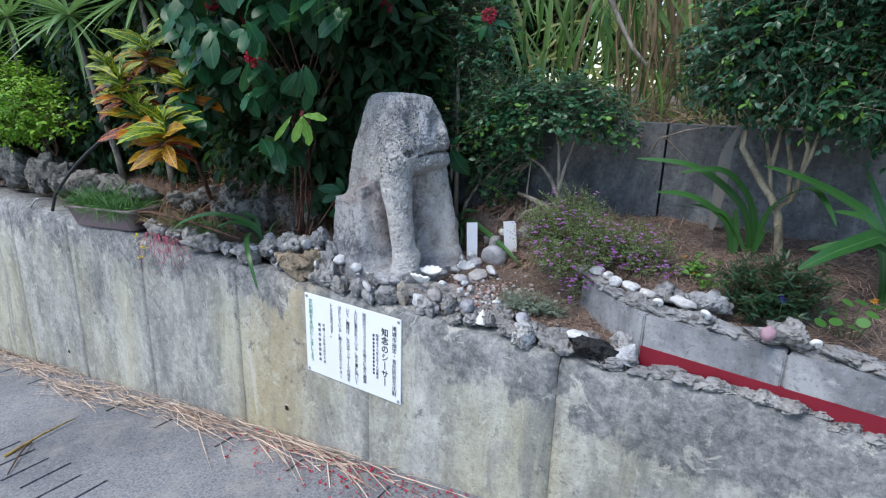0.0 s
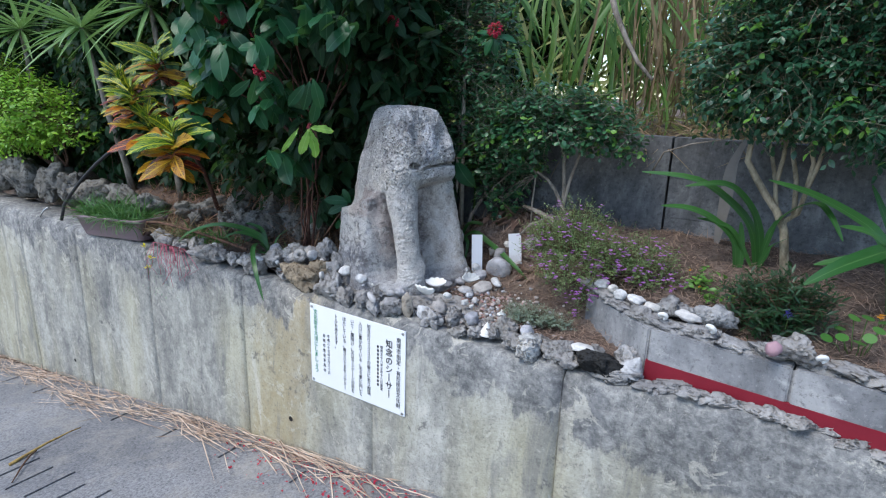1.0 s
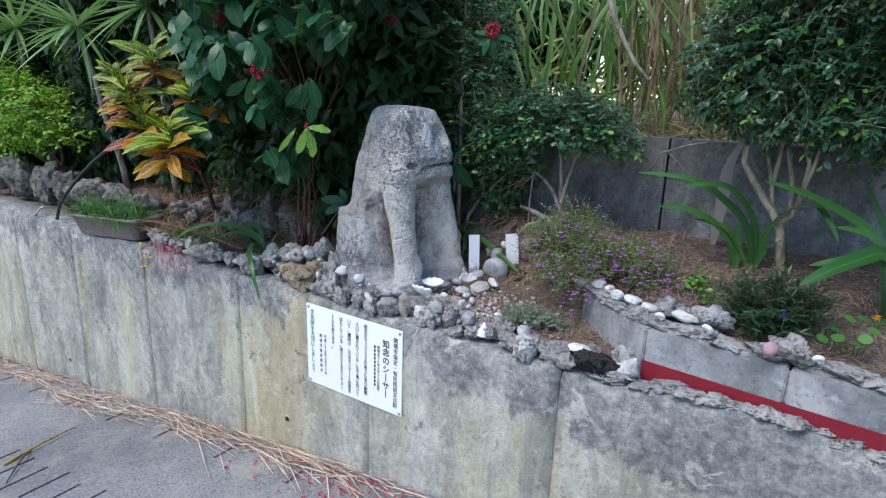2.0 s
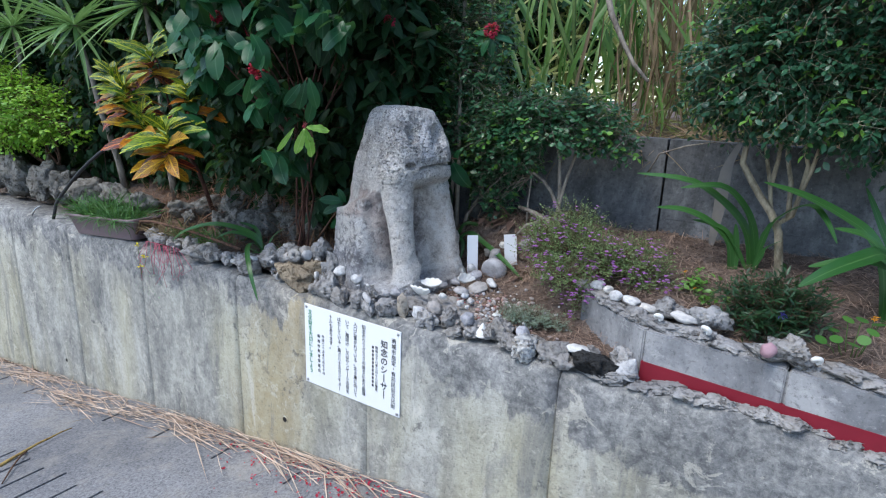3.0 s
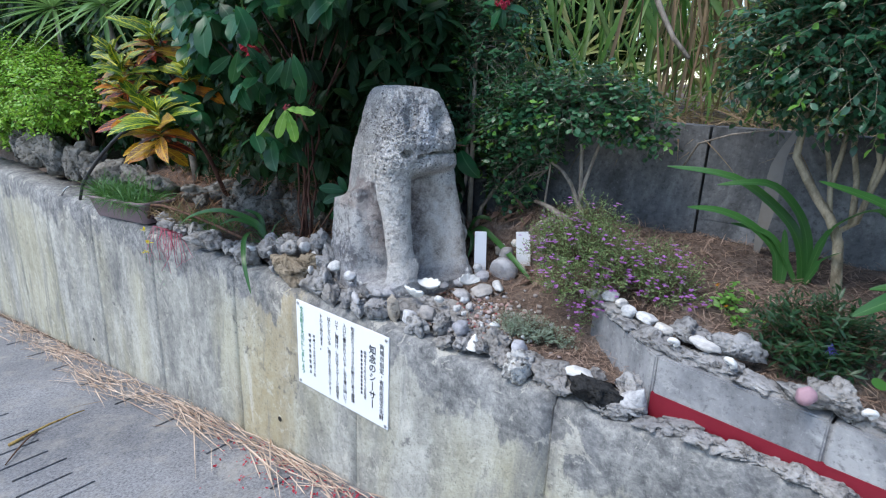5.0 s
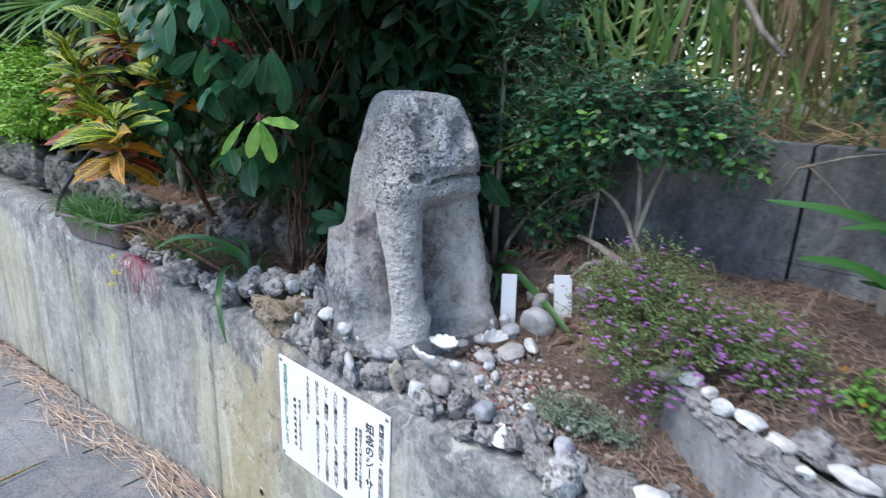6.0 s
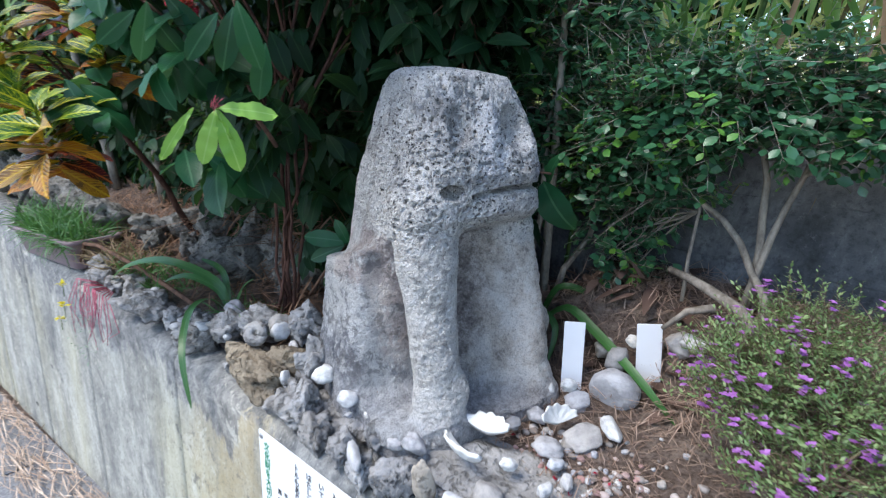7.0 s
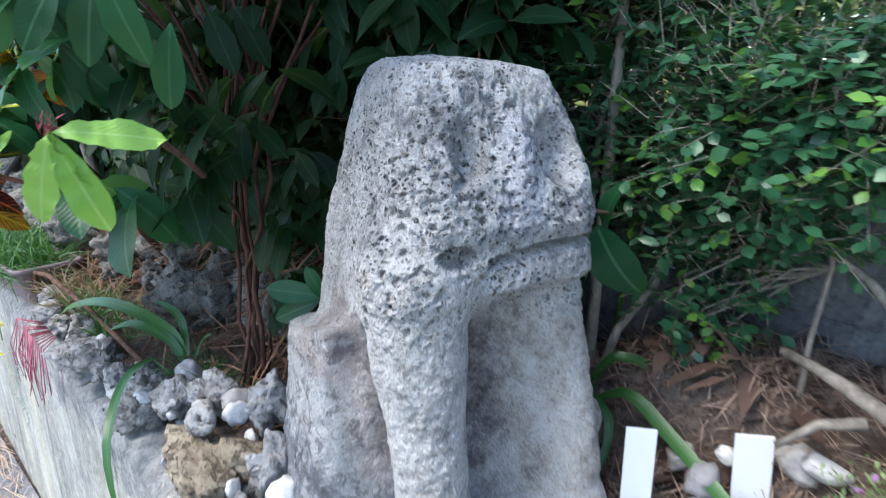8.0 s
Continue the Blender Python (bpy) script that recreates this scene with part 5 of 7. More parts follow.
def small_shapes(length, width, n=3, **kw):
    return [leaf_shape(length * s, width * s, n, seed=k, **kw) for k, s in enumerate((0.8, 1.0, 1.15))]


ROUND = small_shapes(0.030, 0.021, 3, fold=0.15, curl=0.2, peak=0.6)
OVAL = small_shapes(0.046, 0.024, 3, fold=0.25, curl=0.3, peak=0.5)
BROAD = small_shapes(0.11, 0.048, 4, fold=0.2, curl=0.5, peak=0.5)

# small-leaved shrub behind the statue, its grey forked trunks showing
twiggy("boxwood_shrub", "small-leaved green shrub with grey forked trunks", "shrub", (-1.14, 2.7, 1.02),
       [((-1.2, 2.68, 1.56), (0.30, 0.18, 0.15)), ((-1.0, 2.72, 1.50), (0.20, 0.15, 0.11)), ((-1.46, 2.72, 1.50), (0.24, 0.2, 0.22)), ((-1.40, 2.68, 1.34), (0.13, 0.10, 0.09)), ((-0.9, 2.76, 1.45), (0.10, 0.10, 0.09)), ((-1.55, 2.8, 1.2), (0.16, 0.10, 0.22)), ((-1.33, 2.6, 1.5), (0.16, 0.1, 0.12))],
       ROUND, L_SMALL, M_BARK, 1400, 7, 0.034, 11, 0, 0.05, spread=1.0, inner=0.08, fresh=L_TIP,
       trunks=((((-1.12, 2.68, 0.98), (-1.135, 2.70, 1.074), (-1.177, 2.73, 1.116), (-1.219, 2.74, 1.187), (-1.27, 2.75, 1.235), (-1.309, 2.75, 1.259), (-1.381, 2.72, 1.312), (-1.44, 2.70, 1.40)), 0.0115),
               (((-1.18, 2.74, 0.98), (-1.173, 2.75, 1.104), (-1.174, 2.75, 1.18), (-1.183, 2.75, 1.266), (-1.188, 2.75, 1.351), (-1.212, 2.75, 1.431), (-1.26, 2.73, 1.52)), 0.0125),
               (((-1.19, 2.73, 0.98), (-1.169, 2.74, 1.116), (-1.154, 2.75, 1.214), (-1.138, 2.76, 1.287), (-1.113, 2.76, 1.373), (-1.053, 2.72, 1.411), (-0.95, 2.72, 1.46)), 0.0105),
               (((-1.113, 2.76, 1.373), (-1.10, 2.74, 1.42), (-1.07, 2.7, 1.47), (-1.08, 2.68, 1.55)), 0.007),
               (((-1.33, 2.72, 1.0), (-1.335, 2.73, 1.12), (-1.33, 2.74, 1.25), (-1.35, 2.74, 1.36)), 0.006)))
# taller hedge behind, with one straight trunk beside the statue
twiggy("hedge_shrub", "tall dark small-leaved hedge shrub by the back wall", "shrub", (-1.78, 2.75, 0.84),
       [((-1.82, 2.82, 1.95), (0.32, 0.22, 0.42)), ((-2.0, 2.85, 1.6), (0.3, 0.2, 0.5)), ((-1.6, 2.86, 1.4), (0.26, 0.16, 0.26)), ((-1.95, 2.88, 2.35), (0.3, 0.2, 0.3))],
       small_shapes(0.036, 0.017, 3, fold=0.2, curl=0.2, peak=0.5), L_SMALL, M_BARK, 2300, 8, 0.04, 12, 3, 0.05, fresh=L_TIP,
       trunks=((((-1.77, 2.74, 0.82), (-1.78, 2.75, 1.3), (-1.79, 2.75, 1.76), (-1.8, 2.78, 2.3)), 0.016),))
# ficus with several pale stems
twiggy("ficus_shrub", "bushy green ficus with several pale stems", "shrub", (-0.15, 2.66, 0.92),
       [((-0.25, 2.6, 1.83), (0.38, 0.30, 0.30)), ((0.2, 2.6, 1.82), (0.45, 0.35, 0.36)), ((-0.42, 2.6, 1.72), (0.2, 0.2, 0.18)), ((0.0, 2.55, 2.15), (0.55, 0.35, 0.35)), ((-0.05, 2.55, 1.62), (0.25, 0.2, 0.12))],
       small_shapes(0.032, 0.018, 3, fold=0.25, curl=0.3, peak=0.55), L_FICUS, M_TANBARK, 4800, 8, 0.038, 13, 0, 0.2, fresh=L_TIP,
       trunks=((((-0.15, 2.66, 0.90), (-0.164, 2.66, 1.012), (-0.185, 2.66, 1.14), (-0.224, 2.66, 1.217), (-0.275, 2.66, 1.281), (-0.319, 2.66, 1.346), (-0.36, 2.66, 1.412), (-0.356, 2.65, 1.492), (-0.356, 2.64, 1.581), (-0.387, 2.62, 1.69)), 0.019),
               (((-0.168, 2.66, 1.06), (-0.191, 2.66, 1.175), (-0.149, 2.66, 1.215), (-0.13, 2.66, 1.331), (-0.114, 2.66, 1.399), (-0.101, 2.66, 1.486), (-0.095, 2.64, 1.6), (-0.06, 2.6, 1.75)), 0.012),
               (((-0.225, 2.67, 1.211), (-0.249, 2.7, 1.337), (-0.274, 2.7, 1.427), (-0.296, 2.7, 1.505), (-0.3, 2.65, 1.7)), 0.010),
               (((-0.245, 2.7, 1.32), (-0.234, 2.7, 1.43), (-0.235, 2.7, 1.52), (-0.22, 2.65, 1.72)), 0.0105),
               (((-0.16, 2.66, 1.20), (-0.175, 2.68, 1.347), (-0.205, 2.68, 1.456), (-0.212, 2.68, 1.533), (-0.17, 2.64, 1.72)), 0.011),
               (((-0.135, 2.66, 1.31), (-0.127, 2.66, 1.42), (-0.148, 2.66, 1.484), (-0.14, 2.64, 1.6), (-0.02, 2.6, 1.75)), 0.010)))
# lime shrub
twiggy("lime_shrub", "bright lime-green small-leaved shrub", "shrub", (-5.6, 2.5, 0.85),
       [((-5.72, 2.3, 1.42), (0.5, 0.35, 0.26)), ((-6.4, 2.35, 1.45), (0.7, 0.4, 0.40)), ((-5.3, 2.4, 1.28), (0.3, 0.25, 0.16)), ((-5.95, 2.25, 1.18), (0.5, 0.25, 0.14)), ((-7.3, 2.25, 1.35), (0.8, 0.4, 0.55))],
       OVAL, L_LIME, M_BROWN, 2500, 8, 0.045, 14, 6, 0.05)


# dense dark shrubbery along the back of the beds
def thicket(seed, x0, x1, n, y, zs, shapes, mat, label):
    blobs = [((x0 + (x1 - x0) * (i + 0.5) / n, y + 0.12 * math.sin(i * 2.2), z), ((x1 - x0) / n * 0.8, 0.24, 0.42)) for i in range(n) for z in zs]
    return twiggy("thicket_shrub", label, "shrub", ((x0 + x1) / 2, y, 0.85), blobs, shapes, mat, M_BROWN, 260 * n * len(zs), 7, 0.07, seed, 5, 0.3, 0.9, group="shrubs along the back wall")


thicket(15, -3.0, -1.95, 3, 2.74, (1.25, 1.8, 2.35), BROAD, L_BIG_SHADED, "dark broad-leaved thicket behind the statue")
thicket(16, -4.4, -3.0, 3, 2.78, (1.25, 1.8, 2.35), BROAD, L_BIG_SHADED, "dark broad-leaved thicket behind the croton")
thicket(17, -6.6, -4.4, 4, 2.82, (1.3, 1.9, 2.4), BROAD, L_BIG_SHADED, "dark broad-leaved thicket behind the lime shrub")
thicket(18, -11.5, -6.6, 6, 2.7, (1.1, 1.7, 2.3), BROAD, L_BIG_SHADED, "dark broad-leaved thicket beside the road")


# red-brown bark, darkened in colour for the shade under the leaves
M_VINE = bark_material("shaded_red_brown_stem", (0.035, 0.018, 0.014), (0.12, 0.06, 0.045))


# broad-leaved shrub with red flowers beside the statue
def broad_shrub():
    rng = random.Random(21)
    foot = Vector((-2.50, 2.24, 0.72))
    thing = base("broadleaf_shrub", "dark broad-leaved shrub with red flower heads and brown stems", "shrub", foot)
    meshes = [leaf_mesh("leaf", L_BIG, 0.165 * s, 0.078 * s, 9, fold=0.16, curl=c, wave=0.055, peak=0.58, tip=0.5, seed=k) for k, (s, c) in enumerate(((0.85, 0.3), (1.0, 0.5), (1.1, 0.4), (0.95, 0.65)))]
    shapes = [leaf_shape(0.14 * s, 0.06 * s, 4, fold=0.18, curl=c, peak=0.56, tip=0.75, seed=k) for k, (s, c) in enumerate(((0.85, 0.3), (1.0, 0.5), (1.1, 0.4)))]
    spots = []
    for k in range(7):
        top = Vector((-2.50 + 0.022 * k + rng.uniform(-0.03, 0.03), 2.2 + rng.uniform(-0.06, 0.08), 1.36 + rng.uniform(-0.08, 0.15)))
        p0 = Vector((rng.uniform(-0.06, 0.04), rng.uniform(-0.03, 0.06), -0.05))
        pts = bent(p0, top - foot, 0.02, 6, 0.022, rng)
        limb(thing, pts, [rng.uniform(0.0055, 0.009) - 0.0004 * i for i in range(7)], M_VINE)
        for j in range(3):
            tip = top + Vector((rng.uniform(-0.55, 0.3), rng.uniform(-0.4, 0.3), rng.uniform(0.1, 0.9)))
            tip.x = min(tip.x, -2.08)
            if tip.y < 1.75:
                tip.y = 1.75 + rng.uniform(0, 0.1)
            pts = [p - foot for p in bent(top, tip, 0.04, 4, 0.015, rng)]
            limb(thing, pts, [0.006, 0.005, 0.0045, 0.004, 0.003], M_VINE, "stem", 5)
            spots.append((pts[-1], (pts[-1] - pts[-2]).normalized()))
    for k in range(190):
        p = Vector((rng.uniform(-3.1, -1.85), rng.uniform(1.74, 2.55), rng.uniform(1.22, 2.6)))
        low = 1.24 + 0.25 * abs(p.x + 2.35) + 0.15 * noise.noise(p * 3)
        if p.z < low or (p.x > -2.24 and p.z < 1.86) or (p.y < 1.85 and (p.z < 1.32 or noise.noise(p * 2.5) < -0.05)):
            continue
        spots.append((p - foot, Vector((rng.uniform(-0.6, 0.6), rng.uniform(-1.0, 0.0), rng.uniform(-0.5, 0.6))).normalized()))
    for p in ((-2.38, 2.26, 1.07), (-2.42, 2.28, 0.98), (-2.25, 2.32, 1.28), (-2.33, 2.30, 1.38), (-2.13, 2.36, 1.48), (-2.22, 2.34, 1.58), (-2.04, 2.36, 1.72), (-2.30, 2.2, 1.22)):
        spots.insert(0, (Vector(p) - foot, Vector((0.3, -0.6, 0.1)).normalized()))
    rest, n = [], 0
    spots.sort(key=lambda s: s[0].y)
    for p, d in spots:
        for j in range(8):
            a = j * 2.4 + rng.uniform(-0.3, 0.3)
            out = Vector((math.cos(a), math.sin(a), rng.uniform(-1.3, 0.0)))
            if (p + foot).x > -2.3 and out.x > 0.3:
                out.x = 0.1
            out = (out + d * rng.uniform(0.0, 0.7)).normalized()
            m = aim(p - d * 0.02 * j, out, Vector((0.1, -0.5, 0.9)) + jitter(rng, 0.35), rng.uniform(0.7, 1.1))
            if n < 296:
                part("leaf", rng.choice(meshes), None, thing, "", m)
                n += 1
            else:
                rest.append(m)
    # the rear leaves take the copy whose colour is darkened for shade
    stuff(part("crown", scatter("crown", shapes, arr(rest), 3), L_BIG_SHADED, thing))
    # a shoot of young leaves that hangs out over the wall
    new = [leaf_mesh("young_leaf", L_NEW, 0.125, 0.039, 16, fold=0.15, curl=0.32, wave=0.20, peak=0.62, tip=0.55, seed=60 + k) for k in range(3)]
    c = Vector((-1.953, 1.741, 1.485)) - foot
    for k, (dx, dy, dz, s) in enumerate(((0.06, 0.11, 0.0, 0.98), (0.025, 0.045, -0.15, 1.12), (-0.02, -0.035, -0.117, 0.98), (0.0, 0.02, -0.12, 0.7))):
        part("young_leaf", new[k % 3], None, thing, "bright yellow-green young leaf", aim(c, (dx, dy, dz), (0.8, -0.45, 0.45) if k < 3 else (0.2, -0.8, 0.1), s))
    part("young_leaf", new[0], None, thing, "bright yellow-green young leaf", aim(c + Vector((-0.03, -0.03, 0.0)), (-0.045, -0.075, -0.12), (0.8, -0.45, 0.3), 1.05) @ Matrix.Diagonal((0.55, 1, 1, 1)))
    limb(thing, bent(Vector((-2.15, 2.0, 1.38)) - foot, c, 0.03, 5, 0.006, rng), [0.006, 0.0055, 0.005, 0.0045, 0.004, 0.003], M_BROWN)
    bud = [aim(c + jitter(rng, 0.008), Vector((rng.uniform(-0.6, 0.6), rng.uniform(-0.6, 0.6), 1)), (0, -1, 0), rng.uniform(0.6, 1)) for _ in range(16)]
    stuff(part("flower_bud", scatter("flower_bud", small_shapes(0.020, 0.005, 2), arr(bud)), leaf_material("dark_red_bud", (0.16, 0.006, 0.02), (0.30, 0.012, 0.04), None, 0.6), thing, "small red bud"))
    # flower heads: tight balls of small petals
    for x, y, z, r in ((-2.42, 1.93, 1.70, 0.032), (-1.98, 2.36, 1.985, 0.030), (-2.46, 1.92, 1.73, 0.026), (-2.75, 1.95, 1.98, 0.03), (-2.62, 2.05, 1.92, 0.028)):
        ms = []
        for k in range(220):
            d = Vector((rng.gauss(0, 1), rng.gauss(0, 1), rng.gauss(0, 1))).normalized()
            ms.append(aim(Vector((x, y, z)) - foot + d * r * 0.7, d + jitter(rng, 0.5), (0, -0.5, 1), rng.uniform(0.7, 1.1)))
        stuff(part("flower_head", scatter("flower_head", small_shapes(0.013, 0.013, 2), arr(ms)), L_RED, thing, "round red flower head"))
    wavy = leaf_mesh("leaf", L_BIG, 0.17, 0.085, 12, fold=0.3, curl=0.75, wave=0.10, peak=0.45, tip=0.6, seed=77)
    # a heavy spray of hanging leaves over the wall, and fresh ones low beside the statue
    big = [leaf_mesh("leaf", L_BIG, 0.135, 0.050, 12, fold=0.16, curl=0.32, wave=0.06, peak=0.6, tip=0.6, seed=90 + k) for k in range(3)]
    pairs = (((-2.01, 1.83, 1.69), (-1.985, 1.86, 1.53)), ((-2.03, 1.80, 1.665), (-2.07, 1.73, 1.56)), ((-2.32, 1.79, 1.70), (-2.34, 1.755, 1.47)), ((-2.34, 1.77, 1.68), (-2.39, 1.68, 1.59)),
             ((-2.04, 1.84, 1.68), (-2.04, 1.80, 1.54)), ((-2.35, 1.80, 1.69), (-2.30, 1.86, 1.56)), ((-2.30, 1.82, 1.72), (-2.24, 1.90, 1.60)), ((-2.10, 1.95, 1.62), (-2.12, 1.93, 1.47)),
             ((-2.19, 2.27, 1.07), (-2.29, 2.14, 1.10)), ((-2.20, 2.26, 1.06), (-2.275, 2.16, 1.01)), ((-2.21, 2.25, 1.00), (-2.24, 2.20, 0.91)), ((-2.19, 2.27, 1.06), (-2.20, 2.22, 1.15)), ((-2.20, 2.26, 1.03), (-2.15, 2.20, 0.97)))
    for k, (p, q) in enumerate(pairs):
        d = Vector(q) - Vector(p)
        part("leaf", big[k % 3], None, thing, "", aim(Vector(p) - foot, d, Vector((0.85, -0.5, 0.05 if p[2] > 1.3 else 0.5)) + jitter(rng, 0.25), max(0.65, min(1.05, d.length / 0.15))))
    for p, q in (((-2.30, 2.05, 1.60), (-2.02, 1.83, 1.69)), ((-2.45, 2.05, 1.55), (-2.33, 1.79, 1.70)), ((-2.38, 2.26, 0.85), (-2.19, 2.27, 1.07))):
        limb(thing, bent(Vector(p) - foot, Vector(q) - foot, 0.01, 4, 0.006, rng), [0.005, 0.005, 0.004, 0.004, 0.003], M_BROWN, "stem", 5)
    # a single hanging pair of leaves on the far side of the statue
    for p, d, s in (((-1.645, 2.46, 1.315), (0.55, -0.25, -0.8), 0.98), ((-1.65, 2.5, 1.30), (-0.05, -0.2, 0.9), 0.6)):
        part("leaf", wavy, None, thing, "", aim(Vector(p) - foot, d, (-0.3, -0.7, 0.6), s))
    limb(thing, bent(Vector((-1.95, 2.4, 1.25)) - foot, Vector((-1.63, 2.5, 1.33)) - foot, 0.03, 4, 0.006, rng), [0.005, 0.005, 0.004, 0.004, 0.003], M_BROWN, "stem", 5)
    return thing


broad_shrub()

# red flower head on its own thin cane right of the statue
def flower_cane():
    rng = random.Random(23)
    foot = Vector((-1.80, 2.92, 0.86))
    thing = base("flowering_cane", "thin cane topped by a red flower head and broad leaves", "shrub", foot)
    c = Vector((-1.475, 2.47, 1.94))
    limb(thing, [p - foot for p in bent(foot, (-1.76, 2.88, 1.7), 0.0, 4, 0.01, rng) + bent((-1.70, 2.76, 1.88), c, -0.02, 3, 0.006, rng)], [0.008, 0.007, 0.006, 0.006, 0.005, 0.005, 0.004, 0.003, 0.003], M_STALK)
    ms = []
    for k in range(170):
        d = Vector((rng.gauss(0, 1), rng.gauss(0, 1), rng.gauss(0, 1))).normalized()
        ms.append(aim(c - foot + d * 0.024, d + jitter(rng, 0.5), (0, -0.5, 1), rng.uniform(0.7, 1.1)))
    stuff(part("flower_head", scatter("flower_head", small_shapes(0.018, 0.012, 2), arr(ms)), L_RED, thing, "round red flower head"))
    me = leaf_mesh("leaf", L_BIG, 0.12, 0.05, 7, fold=0.18, curl=0.5, peak=0.55, tip=0.75, seed=5)
    for d in ((-0.9, -0.2, 0.1), (0.2, -0.3, -0.8), (-0.3, -0.5, -0.6), (0.8, 0.2, 0.1), (-0.5, 0.5, 0.2), (-0.6, -0.3, 0.4)):
        part("leaf", me, None, thing, "", aim(c - foot - Vector((0, 0, 0.03)), d, (0.1, -0.6, 0.8), rng.uniform(0.7, 1.0)))


flower_cane()


# croton with yellow, green and red leaves
def croton_material(name, body, vein, blotch, amount):
    """Leaf with coloured ribs and margin, blotched, each leaf with its own tint."""
    n = Nodes(name, 0.34, 0, 0.3)
    r = n.random()
    uv = n.split(n.coords("UV"))
    mid = n.math("ABSOLUTE", n.math("SUBTRACT", uv[0], 0.5))
    base_col = n.mix(r, body[0], body[1])
    side = n.math("SINE", n.math("MULTIPLY", n.math("SUBTRACT", uv[1], n.math("MULTIPLY", mid, 0.6)), 62.0))
    k = n.math("GREATER_THAN", n.math("ADD", side, n.math("MULTIPLY", n.noise(n.world(), 45, 4, 0.7), 1.6)), 1.72)
    k = n.math("MAXIMUM", k, n.math("LESS_THAN", mid, 0.05))
    k = n.math("MAXIMUM", k, n.math("GREATER_THAN", n.math("ADD", mid, n.math("MULTIPLY", n.noise(n.world(), 30, 3), 0.14)), 0.505))
    patch = n.ramp(n.noise(n.world(), 22, 4), (0.5, 0.0), (0.58, amount))
    col = n.mix(patch, base_col, blotch)
    col = n.mix(k, col, n.mix(r, vein[0], vein[1]))
    n.colour(col)
    n.bump(side, 0.25, 0.004)
    n.through_light(col, 0.2)
    return n.mat


M_CROTON = croton_material("green_variegated_leaf", ((0.010, 0.050, 0.010), (0.04, 0.12, 0.016)), ((0.48, 0.42, 0.02), (0.32, 0.40, 0.03)), (0.20, 0.28, 0.02), 0.75)
M_CROTON_GOLD = croton_material("golden_variegated_leaf", ((0.26, 0.16, 0.010), (0.42, 0.12, 0.010)), ((0.46, 0.32, 0.016), (0.48, 0.19, 0.016)), (0.10, 0.05, 0.012), 0.85)
M_CROTON_RED = croton_material("maroon_variegated_leaf", ((0.06, 0.010, 0.010), (0.14, 0.020, 0.014)), ((0.50, 0.16, 0.02), (0.42, 0.05, 0.03)), (0.02, 0.03, 0.012), 0.8)


def croton():
    rng = random.Random(31)
    foot = Vector((-3.5, 2.42, 0.80))
    thing = base("croton", "croton shrub with yellow, orange and green variegated leaves", "shrub", foot)
    sets = []
    for q, m in enumerate((M_CROTON, M_CROTON_GOLD, M_CROTON_RED)):
        sets.append([leaf_mesh("leaf", m, 0.235 * s, 0.078 * s, 9, fold=0.25, curl=c, wave=0.07, peak=0.55, tip=0.7, seed=40 + 5 * q + k) for k, (s, c) in enumerate(((0.8, 0.25), (1.0, 0.45), (1.15, 0.35), (0.95, 0.6)))])
    heads = [((-2.84, 1.69, 1.43), 1.0), ((-2.98, 1.76, 1.37), 0.9), ((-3.05, 1.70, 1.50), 0.8), ((-3.30, 1.72, 1.70), 0.8), ((-3.18, 1.70, 1.63), 0.85), ((-3.40, 1.84, 1.66), 0.8), ((-3.25, 1.90, 1.82), 0.9), ((-2.98, 1.92, 1.64), 0.8), ((-3.5, 2.05, 1.84), 0.8)]
    hub = Vector((-3.28, 2.05, 1.34)) - foot
    limb(thing, bent((0, 0.05, -0.04), hub, 0.02, 6, 0.02, rng), [0.016, 0.015, 0.014, 0.013, 0.012, 0.011, 0.010], M_VINE, "trunk")
    for h, s in heads:
        p = Vector(h) - foot
        stem = limb(thing, bent(hub + jitter(rng, 0.01), p, 0.02, 6, 0.012, rng), [0.0055, 0.0055, 0.005, 0.005, 0.004, 0.004, 0.004], M_VINE)
        for j in range(21):
            a = j * 2.4 + rng.uniform(-0.25, 0.25)
            rise = 1.25 - 0.074 * j + rng.uniform(-0.15, 0.15)
            out = Vector((math.cos(a), math.sin(a) - 0.25, rise)) + jitter(rng, 0.25)
            out.normalize()
            kind = sets[0] if j < 12 else rng.choice((sets[0], sets[1], sets[1], sets[2]) if j < 17 else (sets[1], sets[1], sets[2]))
            part("leaf", rng.choice(kind), None, stem, "", aim(p - Vector((0, 0, 0.007 * j)), out, Vector((0.15, -0.6, 0.8)) + jitter(rng, 0.25), s * (0.62 + 0.03 * min(j, 12)) * rng.uniform(0.7, 1.2)))
    return thing


croton()


